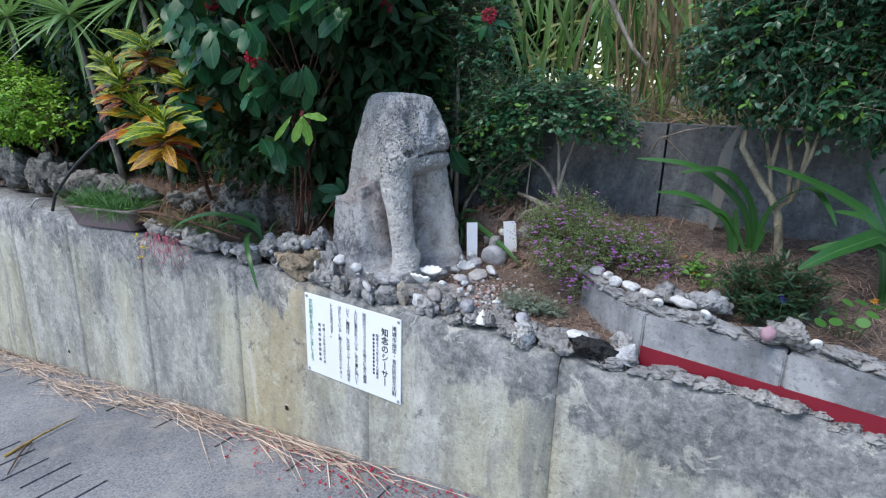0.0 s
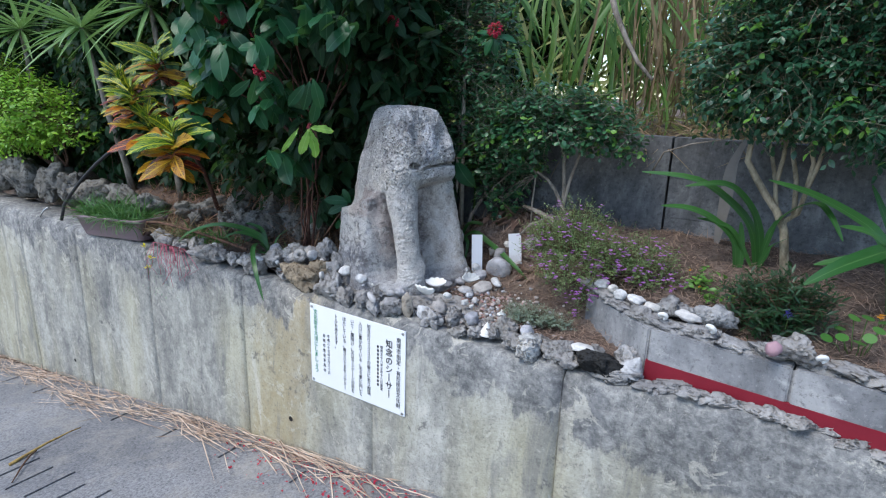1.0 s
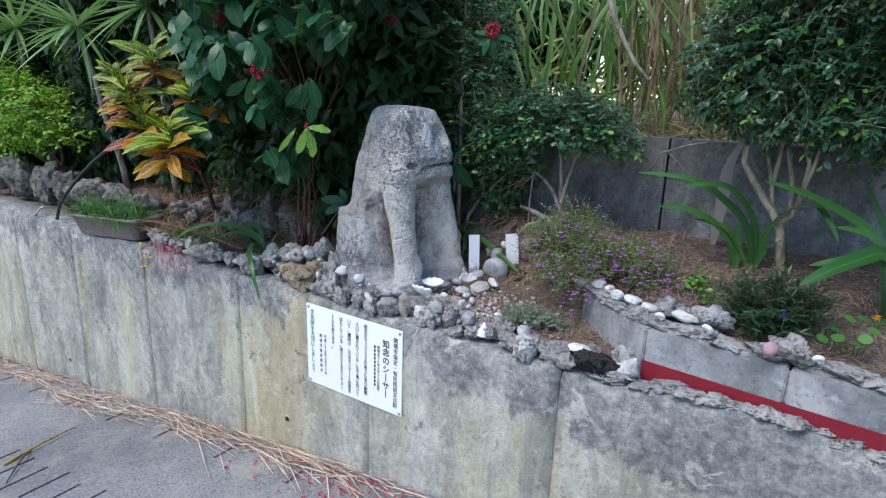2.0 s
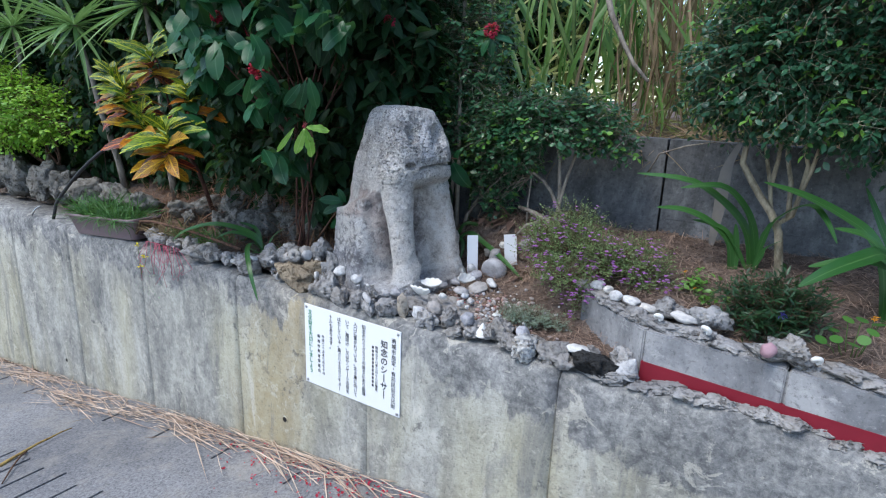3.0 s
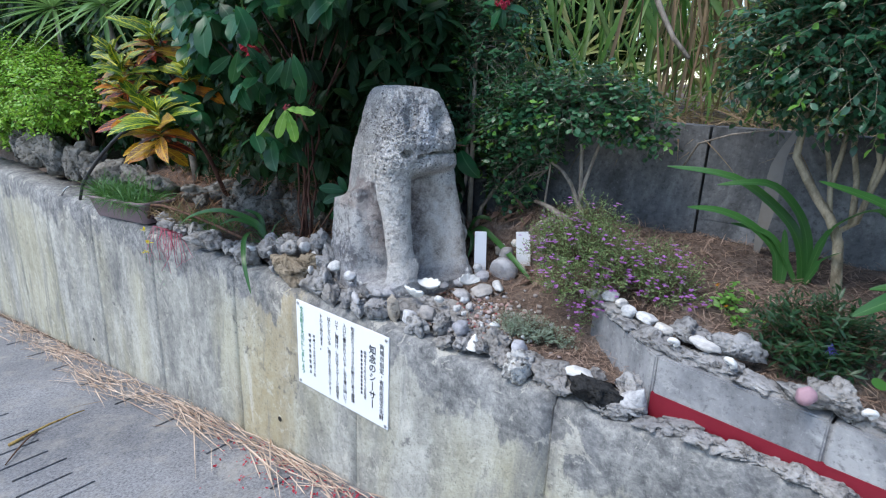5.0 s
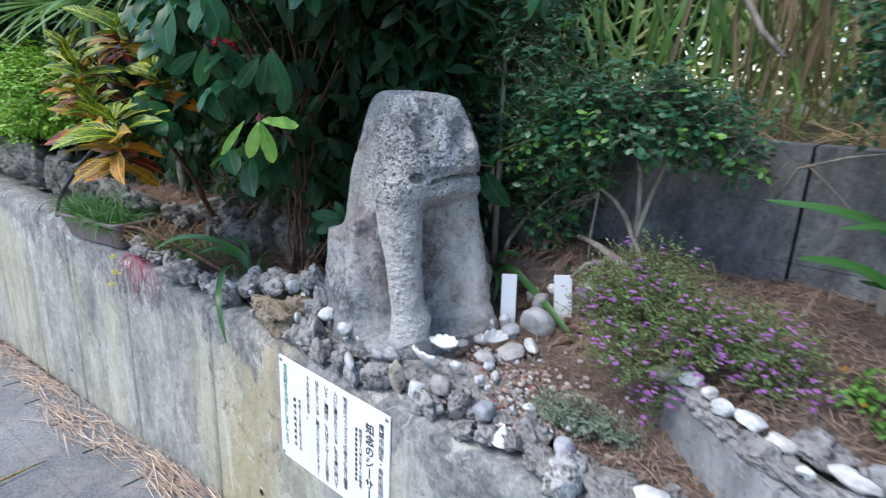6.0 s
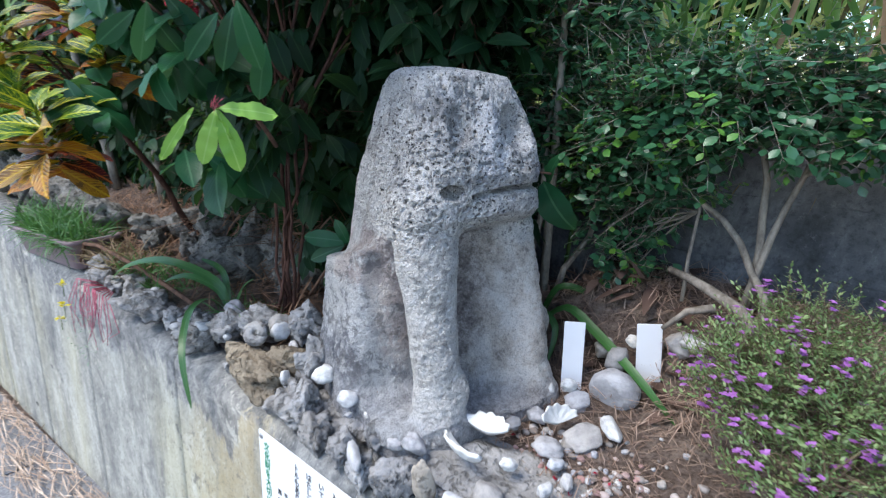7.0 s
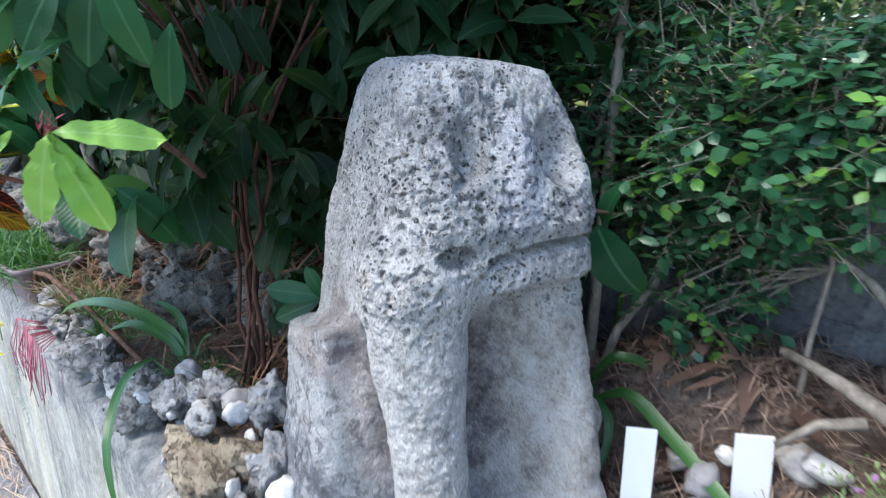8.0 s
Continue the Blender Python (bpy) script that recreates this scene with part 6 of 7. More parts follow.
# spiky rosettes behind the croton
def spiky():
    rng = random.Random(33)
    for c, n in (((-4.98, 2.4, 2.06), 46), ((-6.2, 2.5, 2.1), 46), ((-4.3, 2.55, 2.2), 36)):
        foot = Vector((c[0] + 0.1, 2.6, 0.8))
        thing = base("dracaena", "slender dracaena with rosettes of long narrow leaves", "plant", foot, "spiky plants behind the croton")
        trunk = limb(thing, [p - foot for p in bent(foot, c, 0.0, 6, 0.03, rng)], [0.028, 0.026, 0.024, 0.022, 0.02, 0.02, 0.018], M_BARK, "trunk")
        me = [leaf_mesh("leaf", L_SPIKY, 0.62 * s, 0.036, 9, fold=0.5, curl=cu, peak=0.3, tip=0.9, seed=k) for k, (s, cu) in enumerate(((1.0, 0.12), (0.85, 0.05), (1.1, 0.3)))]
        for k in range(n):
            a = k * 2.4
            d = Vector((math.cos(a), math.sin(a) - 0.3, rng.uniform(-0.8, 0.9)))
            part("leaf", rng.choice(me), None, trunk, "", aim(Vector(c) - foot, d, (0, 0, 1), rng.uniform(0.7, 1.1)))


spiky()


# reeds and cane beyond the back wall
def reeds():
    rng = random.Random(51)
    wide = [leaf_shape(1.1 * s, 0.032 * s, 9, fold=0.35, curl=c, peak=0.3, seed=k) for k, (s, c) in enumerate(((1.0, 0.8), (1.3, 0.5), (0.8, 1.1)))]
    thin = [leaf_shape(1.0 * s, 0.017 * s, 8, fold=0.3, curl=c, peak=0.3, seed=k) for k, (s, c) in enumerate(((1.0, 0.5), (1.3, 0.3), (0.8, 0.8)))]
    green, dry, pale, litter = [], [], [], []
    for k in range(270):
        x, y = rng.uniform(-1.9, 1.5), 3.3 + 1.0 * rng.random()
        green.append(aim(Vector((x, y, 1.4 + rng.uniform(0, 0.7))), Vector((rng.uniform(-0.45, 0.45), rng.uniform(-0.5, 0.3), rng.uniform(0.7, 1.4))), (rng.uniform(-1, 1), -0.7, 0.4), rng.uniform(0.6, 1.2)))
    for k in range(230):
        cx = rng.choice((-1.0, -0.85, -0.7, -0.9, 0.2, 0.9))
        p = Vector((rng.gauss(cx, 0.14), rng.gauss(3.5, 0.16), rng.uniform(1.9, 2.7)))
        if p.y > 3.25:
            dry.append(aim(p, Vector((rng.uniform(-0.2, 0.2), rng.uniform(-0.2, 0.2), -1)), (rng.uniform(-1, 1), -1, 0.3), rng.uniform(0.5, 0.9)))
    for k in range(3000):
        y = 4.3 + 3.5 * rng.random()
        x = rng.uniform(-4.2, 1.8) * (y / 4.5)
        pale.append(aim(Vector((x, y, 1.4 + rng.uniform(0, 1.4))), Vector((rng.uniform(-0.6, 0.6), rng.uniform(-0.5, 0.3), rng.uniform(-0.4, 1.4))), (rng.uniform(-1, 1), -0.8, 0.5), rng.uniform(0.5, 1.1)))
    for k in range(900):
        x, y = rng.uniform(-2.2, 1.8), 3.16 + 0.9 * rng.random() ** 1.4
        litter.append(aim(Vector((x, y, 1.40 + 0.16 * rng.random())), Vector((rng.uniform(-1, 1), rng.uniform(-0.6, 0.4), rng.uniform(-0.25, 0.3))), (0, rng.uniform(-0.6, 0.6), 1), rng.uniform(0.2, 0.6)))
    thing = base("reed_bed", "tall green and dry cane blades above the back wall", "reeds", (0, 4, 1.36), kind="stuff")
    back = pose(0, -4, -1.36)
    stuff(part("green_blade", scatter("green_blade", wide, arr(green)), L_BLADE, thing, "", back))
    stuff(part("dry_blade", scatter("dry_blade", thin, arr(dry)), L_DRY, thing, "brown dry hanging blades", back))
    stuff(part("far_blade", scatter("far_blade", wide, arr(pale)), L_SUNLIT, thing, "far blades with sunlight painted into their pale colour", back))
    stuff(part("litter", scatter("litter", thin, arr(litter)), L_DRY, thing, "dry fallen blades", back))
    # thicker canes that lean among the blades
    for k, (x0, y0, x1, y1, z1, r) in enumerate(((-1.25, 3.5, -1.62, 3.3, 2.5, 0.014), (-1.5, 3.6, -1.45, 3.5, 2.6, 0.012), (-1.05, 3.7, -1.2, 3.4, 2.6, 0.012), (-0.7, 3.5, -0.55, 3.3, 2.6, 0.013), (-1.7, 3.6, -0.9, 3.5, 1.85, 0.011), (-1.9, 3.4, -1.7, 3.3, 2.6, 0.012))):
        ob = base("cane", "leaning green cane among the reeds", "cane", (x0, y0, 1.38), "canes")
        limb(ob, [p - Vector((x0, y0, 1.38)) for p in bent((x0, y0, 1.36), (x1, y1, z1), 0.02, 7, 0.02, rng)], [r] * 8, M_STALK, "stalk")


reeds()


# far trees that close the view beyond the beds
def far_trees():
    for k, (x, y, h) in enumerate(((-14, 6.0, 4.0), (-11, 5.0, 3.6), (-9, 6.5, 3.6), (-6.5, 6.5, 3.0), (-4.6, 5.6, 2.6), (-3.0, 5.2, 2.4), (3.0, 7.0, 2.6), (5.5, 6.0, 3.0))):
        twiggy("garden_tree", "leafy dark green tree beyond the back wall", "tree", (x, y, 1.38),
               [((x, y, 1.3 + h * 0.5), (1.2, 0.7, h * 0.45)), ((x + 0.8, y + 0.3, 1.3 + h * 0.55), (0.8, 0.6, h * 0.35)), ((x - 0.8, y - 0.2, 1.3 + h * 0.4), (0.8, 0.6, h * 0.35))],
               small_shapes(0.16, 0.07, 3, fold=0.2, curl=0.4), L_BIG_SHADED, M_BARK, 900, 7, 0.12, 80 + k, 5, 0.3, 0.9, 0.05, group="trees beyond the wall")


far_trees()


# ---- strap leaves ----
def ribbon(points, width, material, n=14, fold=0.3, name="leaf", tip=0.8, twist=0.0):
    """A long leaf along a smooth curve through the points, with its face up."""
    pts = [Vector(p) for p in points]
    dense = []
    for i in range(n + 1):
        t = i / n * (len(pts) - 1)
        k = min(int(t), len(pts) - 2)
        u = t - k
        p0, p1, p2, p3 = pts[max(k - 1, 0)], pts[k], pts[k + 1], pts[min(k + 2, len(pts) - 1)]
        dense.append(0.5 * ((2 * p1) + (p2 - p0) * u + (2 * p0 - 5 * p1 + 4 * p2 - p3) * u * u + (3 * p1 - p0 - 3 * p2 + p3) * u ** 3))
    verts, faces, uvs = [], [], []
    for i, p in enumerate(dense):
        t = i / n
        d = (dense[min(i + 1, n)] - dense[max(i - 1, 0)]).normalized()
        side = d.cross(Vector((0.15, -0.5, 0.85)))
        side.normalize()
        side = Matrix.Rotation(twist, 3, d) @ side
        up = side.cross(d)
        w = width / 2 * (0.55 + 0.45 * min(1, t / 0.35)) * max(0.03, 1 - max(0.0, (t - 0.45) / 0.55) ** 2) ** tip
        verts += [tuple(p - side * w + up * w * fold), tuple(p), tuple(p + side * w + up * w * fold)]
        uvs += [(0, t), (0.5, t), (1, t)]
    for i in range(n):
        a = 3 * i
        faces += [(a, a + 1, a + 4, a + 3), (a + 1, a + 2, a + 5, a + 4)]
    me = smooth(link_mesh(name, verts, faces, uvs))
    me.materials.append(material)
    return me


def strap_plant(name, label, category, foot, leaves, material, group=""):
    thing = base(name, label, category, foot, group)
    f = Vector(foot)
    for pts, w in leaves:
        part("leaf", ribbon([Vector(p) - f for p in pts], w * (1.25 if w > 0.034 else 1.0), material, 16, 0.22, "leaf", 0.6), None, thing)
    return thing


strap_plant("lily_plant", "green strap-leaved lily arching in the raised bed", "plant", (-0.27, 2.7, 0.94), (
    (((-0.26, 2.7, 0.93), (-0.293, 2.69, 1.095), (-0.372, 2.66, 1.21), (-0.536, 2.62, 1.318), (-0.766, 2.6, 1.334)), 0.040),
    (((-0.245, 2.7, 0.93), (-0.276, 2.68, 1.123), (-0.333, 2.64, 1.242), (-0.424, 2.6, 1.314), (-0.571, 2.56, 1.294)), 0.038),
    (((-0.335, 2.66, 0.93), (-0.36, 2.64, 1.069), (-0.444, 2.6, 1.157), (-0.542, 2.55, 1.203), (-0.646, 2.5, 1.209)), 0.036),
    (((-0.321, 2.66, 0.93), (-0.33, 2.66, 1.045), (-0.346, 2.65, 1.155)), 0.030),
    (((-0.257, 2.7, 0.93), (-0.23, 2.66, 1.129), (-0.17, 2.6, 1.231), (-0.095, 2.52, 1.283), (-0.042, 2.46, 1.244), (0.003, 2.42, 1.17)), 0.033),
    (((-0.258, 2.69, 0.95), (-0.219, 2.66, 1.059), (-0.166, 2.6, 1.119)), 0.026),
    (((-0.276, 2.68, 0.95), (-0.378, 2.64, 1.12), (-0.508, 2.58, 1.161)), 0.030),
), L_LILY, "strap-leaved lilies")
strap_plant("lily_plant", "large strap-leaved lily with broad pale leaves", "plant", (0.19, 2.44, 0.9), (
    (((0.19, 2.45, 0.9), (0.16, 2.46, 1.08), (0.102, 2.46, 1.199), (0.018, 2.46, 1.26), (-0.12, 2.44, 1.326), (-0.26, 2.42, 1.365)), 0.044),
    (((0.20, 2.42, 0.9), (0.181, 2.4, 1.084), (0.137, 2.35, 1.167), (0.06, 2.22, 1.163), (-0.021, 2.12, 1.134), (-0.1, 2.05, 1.084)), 0.050),
    (((0.20, 2.41, 0.9), (0.185, 2.4, 1.065), (0.141, 2.38, 1.161), (0.065, 2.34, 1.225), (-0.022, 2.3, 1.243)), 0.036),
    (((0.19, 2.41, 0.9), (0.183, 2.4, 1.06), (0.094, 2.32, 1.143), (-0.076, 2.25, 1.108)), 0.040),
    (((0.20, 2.44, 0.9), (0.26, 2.44, 1.1), (0.40, 2.4, 1.24), (0.54, 2.3, 1.2)), 0.044),
    (((0.20, 2.45, 0.9), (0.19, 2.52, 1.1), (0.13, 2.58, 1.24), (0.07, 2.62, 1.36)), 0.034),
    (((0.21, 2.42, 0.9), (0.25, 2.33, 1.08), (0.31, 2.2, 1.14), (0.39, 2.08, 1.05)), 0.044),
    (((0.20, 2.46, 0.9), (0.28, 2.5, 1.15), (0.41, 2.6, 1.3)), 0.042),
), L_LILY, "strap-leaved lilies")
strap_plant("strap_plant", "arching strap-leaved plant among the rocks", "plant", (-2.72, 2.15, 0.72), (
    (((-2.72, 2.15, 0.72), (-2.78, 2.14, 0.82), (-3.0, 2.06, 0.865), (-3.22, 2.0, 0.80), (-3.35, 1.97, 0.70)), 0.034),
    (((-2.71, 2.15, 0.72), (-2.76, 2.13, 0.80), (-2.88, 2.08, 0.83), (-2.98, 2.04, 0.79)), 0.028),
    (((-2.70, 2.14, 0.72), (-2.68, 2.06, 0.80), (-2.62, 1.96, 0.80), (-2.50, 1.87, 0.72), (-2.43, 1.852, 0.575)), 0.028),
    (((-2.71, 2.16, 0.72), (-2.66, 2.18, 0.82), (-2.56, 2.16, 0.88)), 0.022),
    (((-2.73, 2.16, 0.72), (-2.80, 2.18, 0.84), (-2.92, 2.16, 0.87)), 0.024),
), L_LILY)
strap_plant("strap_plant", "dark strap leaves lying behind the white plates", "plant", (-1.70, 2.66, 0.84), (
    (((-1.72, 2.62, 0.83), (-1.62, 2.615, 0.925), (-1.508, 2.59, 0.89), (-1.36, 2.53, 0.835), (-1.23, 2.50, 0.755)), 0.030),
    (((-1.74, 2.68, 0.83), (-1.69, 2.70, 0.95), (-1.58, 2.74, 0.93), (-1.49, 2.76, 0.86)), 0.026),
    (((-1.72, 2.64, 0.83), (-1.70, 2.60, 0.9), (-1.62, 2.56, 0.88), (-1.60, 2.5, 0.80)), 0.022),
), L_LILY)


# ---- low plants of the beds ----
def tuft(name, label, category, foot, spread, height, n, material, seed, width=0.006, curl=0.7, flop=0.6):
    rng = random.Random(seed)
    thing = base(name, label, category, foot)
    shapes = [leaf_shape(height * s, width, 5, fold=0.3, curl=c, peak=0.3, seed=k) for k, (s, c) in enumerate(((1.0, curl), (0.8, curl * 1.4), (1.2, curl * 0.7)))]
    ms = [aim((rng.uniform(-spread[0], spread[0]), rng.uniform(-spread[1], spread[1]), 0), (rng.uniform(-flop, flop), rng.uniform(-flop, flop), 1), (rng.uniform(-1, 1), rng.uniform(-1, 1), 0.4), rng.uniform(0.6, 1.1)) for _ in range(n)]
    stuff(part("blade", scatter("blade", shapes, arr(ms), seed), material, thing))
    return thing


def cuphea():
    foot = (-0.90, 2.40, 0.84)
    blobs = [((-0.95, 2.38, 1.0), (0.27, 0.17, 0.12)), ((-0.70, 2.38, 1.0), (0.18, 0.14, 0.085)), ((-1.07, 2.42, 1.01), (0.14, 0.12, 0.10)), ((-0.93, 2.22, 0.92), (0.16, 0.08, 0.09)), ((-1.0, 2.5, 1.1), (0.16, 0.1, 0.08)), ((-0.62, 2.32, 0.95), (0.12, 0.1, 0.06)), ((-0.86, 2.19, 0.82), (0.05, 0.03, 0.07))]
    th = twiggy("heather_shrub", "low feathery shrub with many small purple flowers", "shrub", foot, blobs,
                small_shapes(0.013, 0.005, 2, fold=0.2, curl=0.1), L_CUPHEA, M_HEATH, 1900, 10, 0.022, 71, 20, -0.25, 0.75, 0.004, inner=0.15)
    rng = random.Random(72)
    ms = []
    for k in range(250):
        c, r = rng.choices(blobs, (5, 4, 2.5, 3, 1.2, 2, 0.6))[0]
        d = Vector((rng.gauss(0, 1), rng.gauss(0, 1) - 0.5, rng.gauss(0, 1) + 0.25)).normalized()
        p = Vector(c) + Vector((d.x * r[0], d.y * r[1], d.z * r[2])) * rng.uniform(0.85, 1.12)
        for q in range(rng.choice((1, 1, 2, 3))):
            o = p + jitter(rng, 0.014)
            for j in range(6):
                ms.append(aim(o - Vector(foot), (math.cos(j * 1.05) + d.x * 0.4, math.sin(j * 1.05) + d.y * 0.4, 0.35 + d.z * 0.5), (0, 0, 1), rng.uniform(0.6, 1.05)))
    stuff(part("flower", scatter("flower", small_shapes(0.011, 0.009, 2), arr(ms)), L_PURPLE, th, "small purple flowers"))


cuphea()
twiggy("dark_bush", "low dark fine-leaved bush with one blue flower", "bush", (-0.15, 2.2, 0.88), [((-0.16, 2.19, 0.965), (0.16, 0.12, 0.09))],
       small_shapes(0.035, 0.008, 3, fold=0.2, curl=0.2), leaf_material("deep_green_leaf", (0.012, 0.045, 0.02), (0.035, 0.09, 0.035), None, 0.4), M_BROWN, 330, 9, 0.03, 73, 5, -0.1, 0.6, 0.004)
twiggy("creeping_herb", "grey-green creeping herb on the needle litter", "herb", (-1.05, 2.13, 0.70), [((-1.06, 2.13, 0.735), (0.13, 0.07, 0.035)), ((-0.93, 2.15, 0.72), (0.07, 0.05, 0.02))],
       small_shapes(0.012, 0.004, 2), L_GREYG, M_BROWN, 420, 9, 0.014, 74, 4, -0.2, 0.6, 0.002)
twiggy("trailing_herb", "sprigs with orange flowers on the litter", "herb", (-0.42, 2.36, 0.88), [((-0.46, 2.4, 0.93), (0.05, 0.06, 0.04)), ((-0.38, 2.28, 0.92), (0.05, 0.04, 0.03))],
       small_shapes(0.03, 0.016, 3, peak=0.6), L_TIP, M_STALK, 26, 6, 0.03, 75, 3, -0.1, 0.6, 0.002)


def bloom(name, label, at, material, r, n=26, seed=1):
    rng = random.Random(seed)
    ms = []
    for k in range(n):
        d = Vector((rng.gauss(0, 1), rng.gauss(0, 1) - 0.3, abs(rng.gauss(0, 1)))).normalized()
        ms.append(aim(d * r * 0.2, d, (0, 0, 1), rng.uniform(0.8, 1.1)))
    v, f = tube([(0, 0, -0.05), (0.002, 0, -0.02), (0, 0, 0)], [0.0015] * 3, 5)
    ob = base(name, label, "flower", at)
    part("petal", scatter("petal", small_shapes(r, r * 0.5, 3), arr(ms), seed), material, ob)
    part("stalk", link_mesh("stalk", v, f), M_STALK, ob)
    return ob


bloom("blue_flower", "single blue flower on the dark bush", (-0.125, 2.105, 0.955), L_BLUE, 0.018)
bloom("orange_flower", "small orange flower over the litter", (-0.49, 2.44, 0.965), L_ORANGE, 0.010, 14)
bloom("orange_flower", "small orange flower over the litter", (-0.435, 2.34, 0.93), L_ORANGE, 0.008, 14)
bloom("orange_flower", "orange-red nasturtium flower at the bed's edge", (0.125, 2.18, 0.985), L_ORANGE, 0.016, 14)


def nasturtium():
    rng = random.Random(76)
    thing = base("nasturtium", "nasturtium with round bright green leaves", "plant", (0.08, 2.12, 0.87))
    bm = bmesh.new()
    bmesh.ops.create_circle(bm, cap_ends=True, radius=0.019, segments=14)
    for v in bm.verts:
        v.co.z = 0.25 * v.co.length
    me = to_mesh("leaf", bm, True)
    me.materials.append(leaf_material("round_leaf", (0.05, 0.16, 0.03), (0.10, 0.25, 0.05), None, 0.4, False))
    for x, y, z in ((0.055, 2.14, 0.975), (0.09, 2.13, 0.985), (0.03, 2.07, 0.925), (0.075, 2.06, 0.92), (0.12, 2.1, 0.96), (0.02, 2.11, 0.94), (0.14, 2.16, 0.97), (0.10, 2.07, 0.94), (-0.01, 2.08, 0.91)):
        p = Vector((x, y, z)) - Vector((0.08, 2.12, 0.87))
        part("leaf", me, None, thing, "", Matrix.Translation(p) @ pose(0, 0, 0, rng.uniform(-5, 40), rng.uniform(-20, 20), 0))
        limb(thing, bent((p.x * 0.5, p.y * 0.5, 0), p, 0.01, 4, 0.003, rng), [0.0016] * 5, M_STALK, "stalk", 4)


nasturtium()


# planter with grass
M_PLUM = plain("plum_plastic", (0.21, 0.15, 0.16), 0.45, 0.12, 30, 0.1)


def planter():
    thing = base("planter", "plum-brown plastic trough planted with grass", "planter", (-4.06, 2.035, 0.64))
    thing.rotation_euler = (0, radians(-3), radians(5))
    rings = []
    bm = bmesh.new()

    def ring(lx, ly, z, r=0.035):
        out = []
        for sx, sy, a0 in ((1, 1, 0), (-1, 1, 90), (-1, -1, 180), (1, -1, 270)):
            for k in range(5):
                a = radians(a0 + k * 22.5)
                out.append(bm.verts.new((sx * (lx - r) + r * math.cos(a), sy * (ly - r) + r * math.sin(a), z)))
        return out

    for lx, ly, z in ((0.30, 0.075, 0.0), (0.305, 0.08, 0.01), (0.34, 0.105, 0.125), (0.358, 0.122, 0.127), (0.36, 0.124, 0.145), (0.345, 0.110, 0.146), (0.33, 0.098, 0.10)):
        rings.append(ring(lx, ly, z))
    for p, q in zip(rings[:-1], rings[1:]):
        for i in range(20):
            bm.faces.new((p[i], p[(i + 1) % 20], q[(i + 1) % 20], q[i]))
    bm.faces.new(list(reversed(rings[0])))
    part("trough", to_mesh("trough", bm, True), M_PLUM, thing)
    bm = bmesh.new()
    bm.faces.new([bm.verts.new((x * 0.292, y * 0.10, 0.115)) for x, y in ((-1, -1), (1, -1), (1, 1), (-1, 1))])
    part("soil", bm, M_SOIL, thing)
    return thing


planter()
tuft("grass_tuft", "fresh green grass growing in the trough", "grass", (-4.08, 2.025, 0.75), (0.31, 0.09), 0.20, 1300, L_GRASS, 81, 0.006, 1.1, 1.1)
tuft("grass_tuft", "dry straggling grass behind the trough", "grass", (-3.55, 2.1, 0.72), (0.22, 0.09), 0.16, 260, L_DRY, 82, 0.005, 0.9, 1.2)
tuft("grass_tuft", "green weeds between the rocks", "grass", (-3.25, 2.12, 0.72), (0.25, 0.09), 0.11, 260, L_GRASS, 83, 0.006, 0.8, 1.1)
tuft("grass_tuft", "green weeds at the foot of the broad-leaved shrub", "grass", (-2.6, 2.16, 0.72), (0.14, 0.06), 0.10, 150, L_GRASS, 84, 0.005, 0.8, 1.2)


# dry litter and needles on the beds
def needles(name, label, box, n, seed, size, material, zf, lift=0.012, tilt=0.2, wide=0.045):
    rng = random.Random(seed)
    ms = []
    shapes = [leaf_shape(size * s, size * wide, 4, fold=0.2, curl=c, peak=0.3, seed=k) for k, (s, c) in enumerate(((1, 0.2), (0.7, 0.5), (1.4, 0.1)))]
    while len(ms) < n:
        x, y = rng.uniform(box[0], box[1]), rng.uniform(box[2], box[3])
        ms.append(aim((x, y, zf(x, y) + lift * rng.random() + 0.004), (rng.uniform(-1, 1), rng.uniform(-1, 1), rng.uniform(-tilt, tilt)), (0, 0, 1), rng.uniform(0.5, 1.2)))
    ob = part(name, scatter(name, shapes, arr(ms), seed), material, None)
    return tagged(ob, label, "litter", kind="stuff")


L_NEEDLE = leaf_material("brown_needle", (0.22, 0.14, 0.105), (0.50, 0.37, 0.29), None, 0.9, True, 0.05, 0.15)
needles("needle_litter", "brown dry needles strewn on the raised bed", (-0.9, 1.2, 2.05, 2.98), 8000, 91, 0.065, L_NEEDLE, soil_z)
needles("needle_litter", "brown dry needles strewn round the statue", (-1.6, -0.6, 2.05, 2.9), 4800, 92, 0.05, L_NEEDLE, soil_z)
needles("needle_litter", "dead leaves and needles on the bank behind the plates", (-1.8, -0.9, 2.48, 2.92), 3000, 97, 0.07, L_NEEDLE, soil_z, 0.03, 0.5)
needles("leaf_litter", "curled red-brown dead leaves on the bank", (-1.75, -1.1, 2.5, 2.9), 120, 98, 0.09, leaf_material("dead_leaf_brown", (0.07, 0.042, 0.034), (0.22, 0.14, 0.11), None, 0.7, True, 0.1, 0.2), soil_z, 0.03, 0.5, 0.42)
# litter browns lowered to paint the shade cast by the shrubs above
L_SHADED_STALK = leaf_material("shaded_brown_stalk", (0.13, 0.065, 0.042), (0.42, 0.26, 0.17), None, 0.9, True, 0.05, 0.15)
needles("straw_mound", "mound of dry brown stalks under the shrubs", (-3.6, -2.5, 2.42, 2.75), 1500, 96, 0.20, L_SHADED_STALK, soil_z, 0.24, 0.5)
needles("needle_litter", "dry stalks and needles under the shrubs", (-4.6, -1.9, 2.15, 2.9), 4200, 93, 0.11, L_SHADED_STALK, soil_z, 0.09, 0.5)

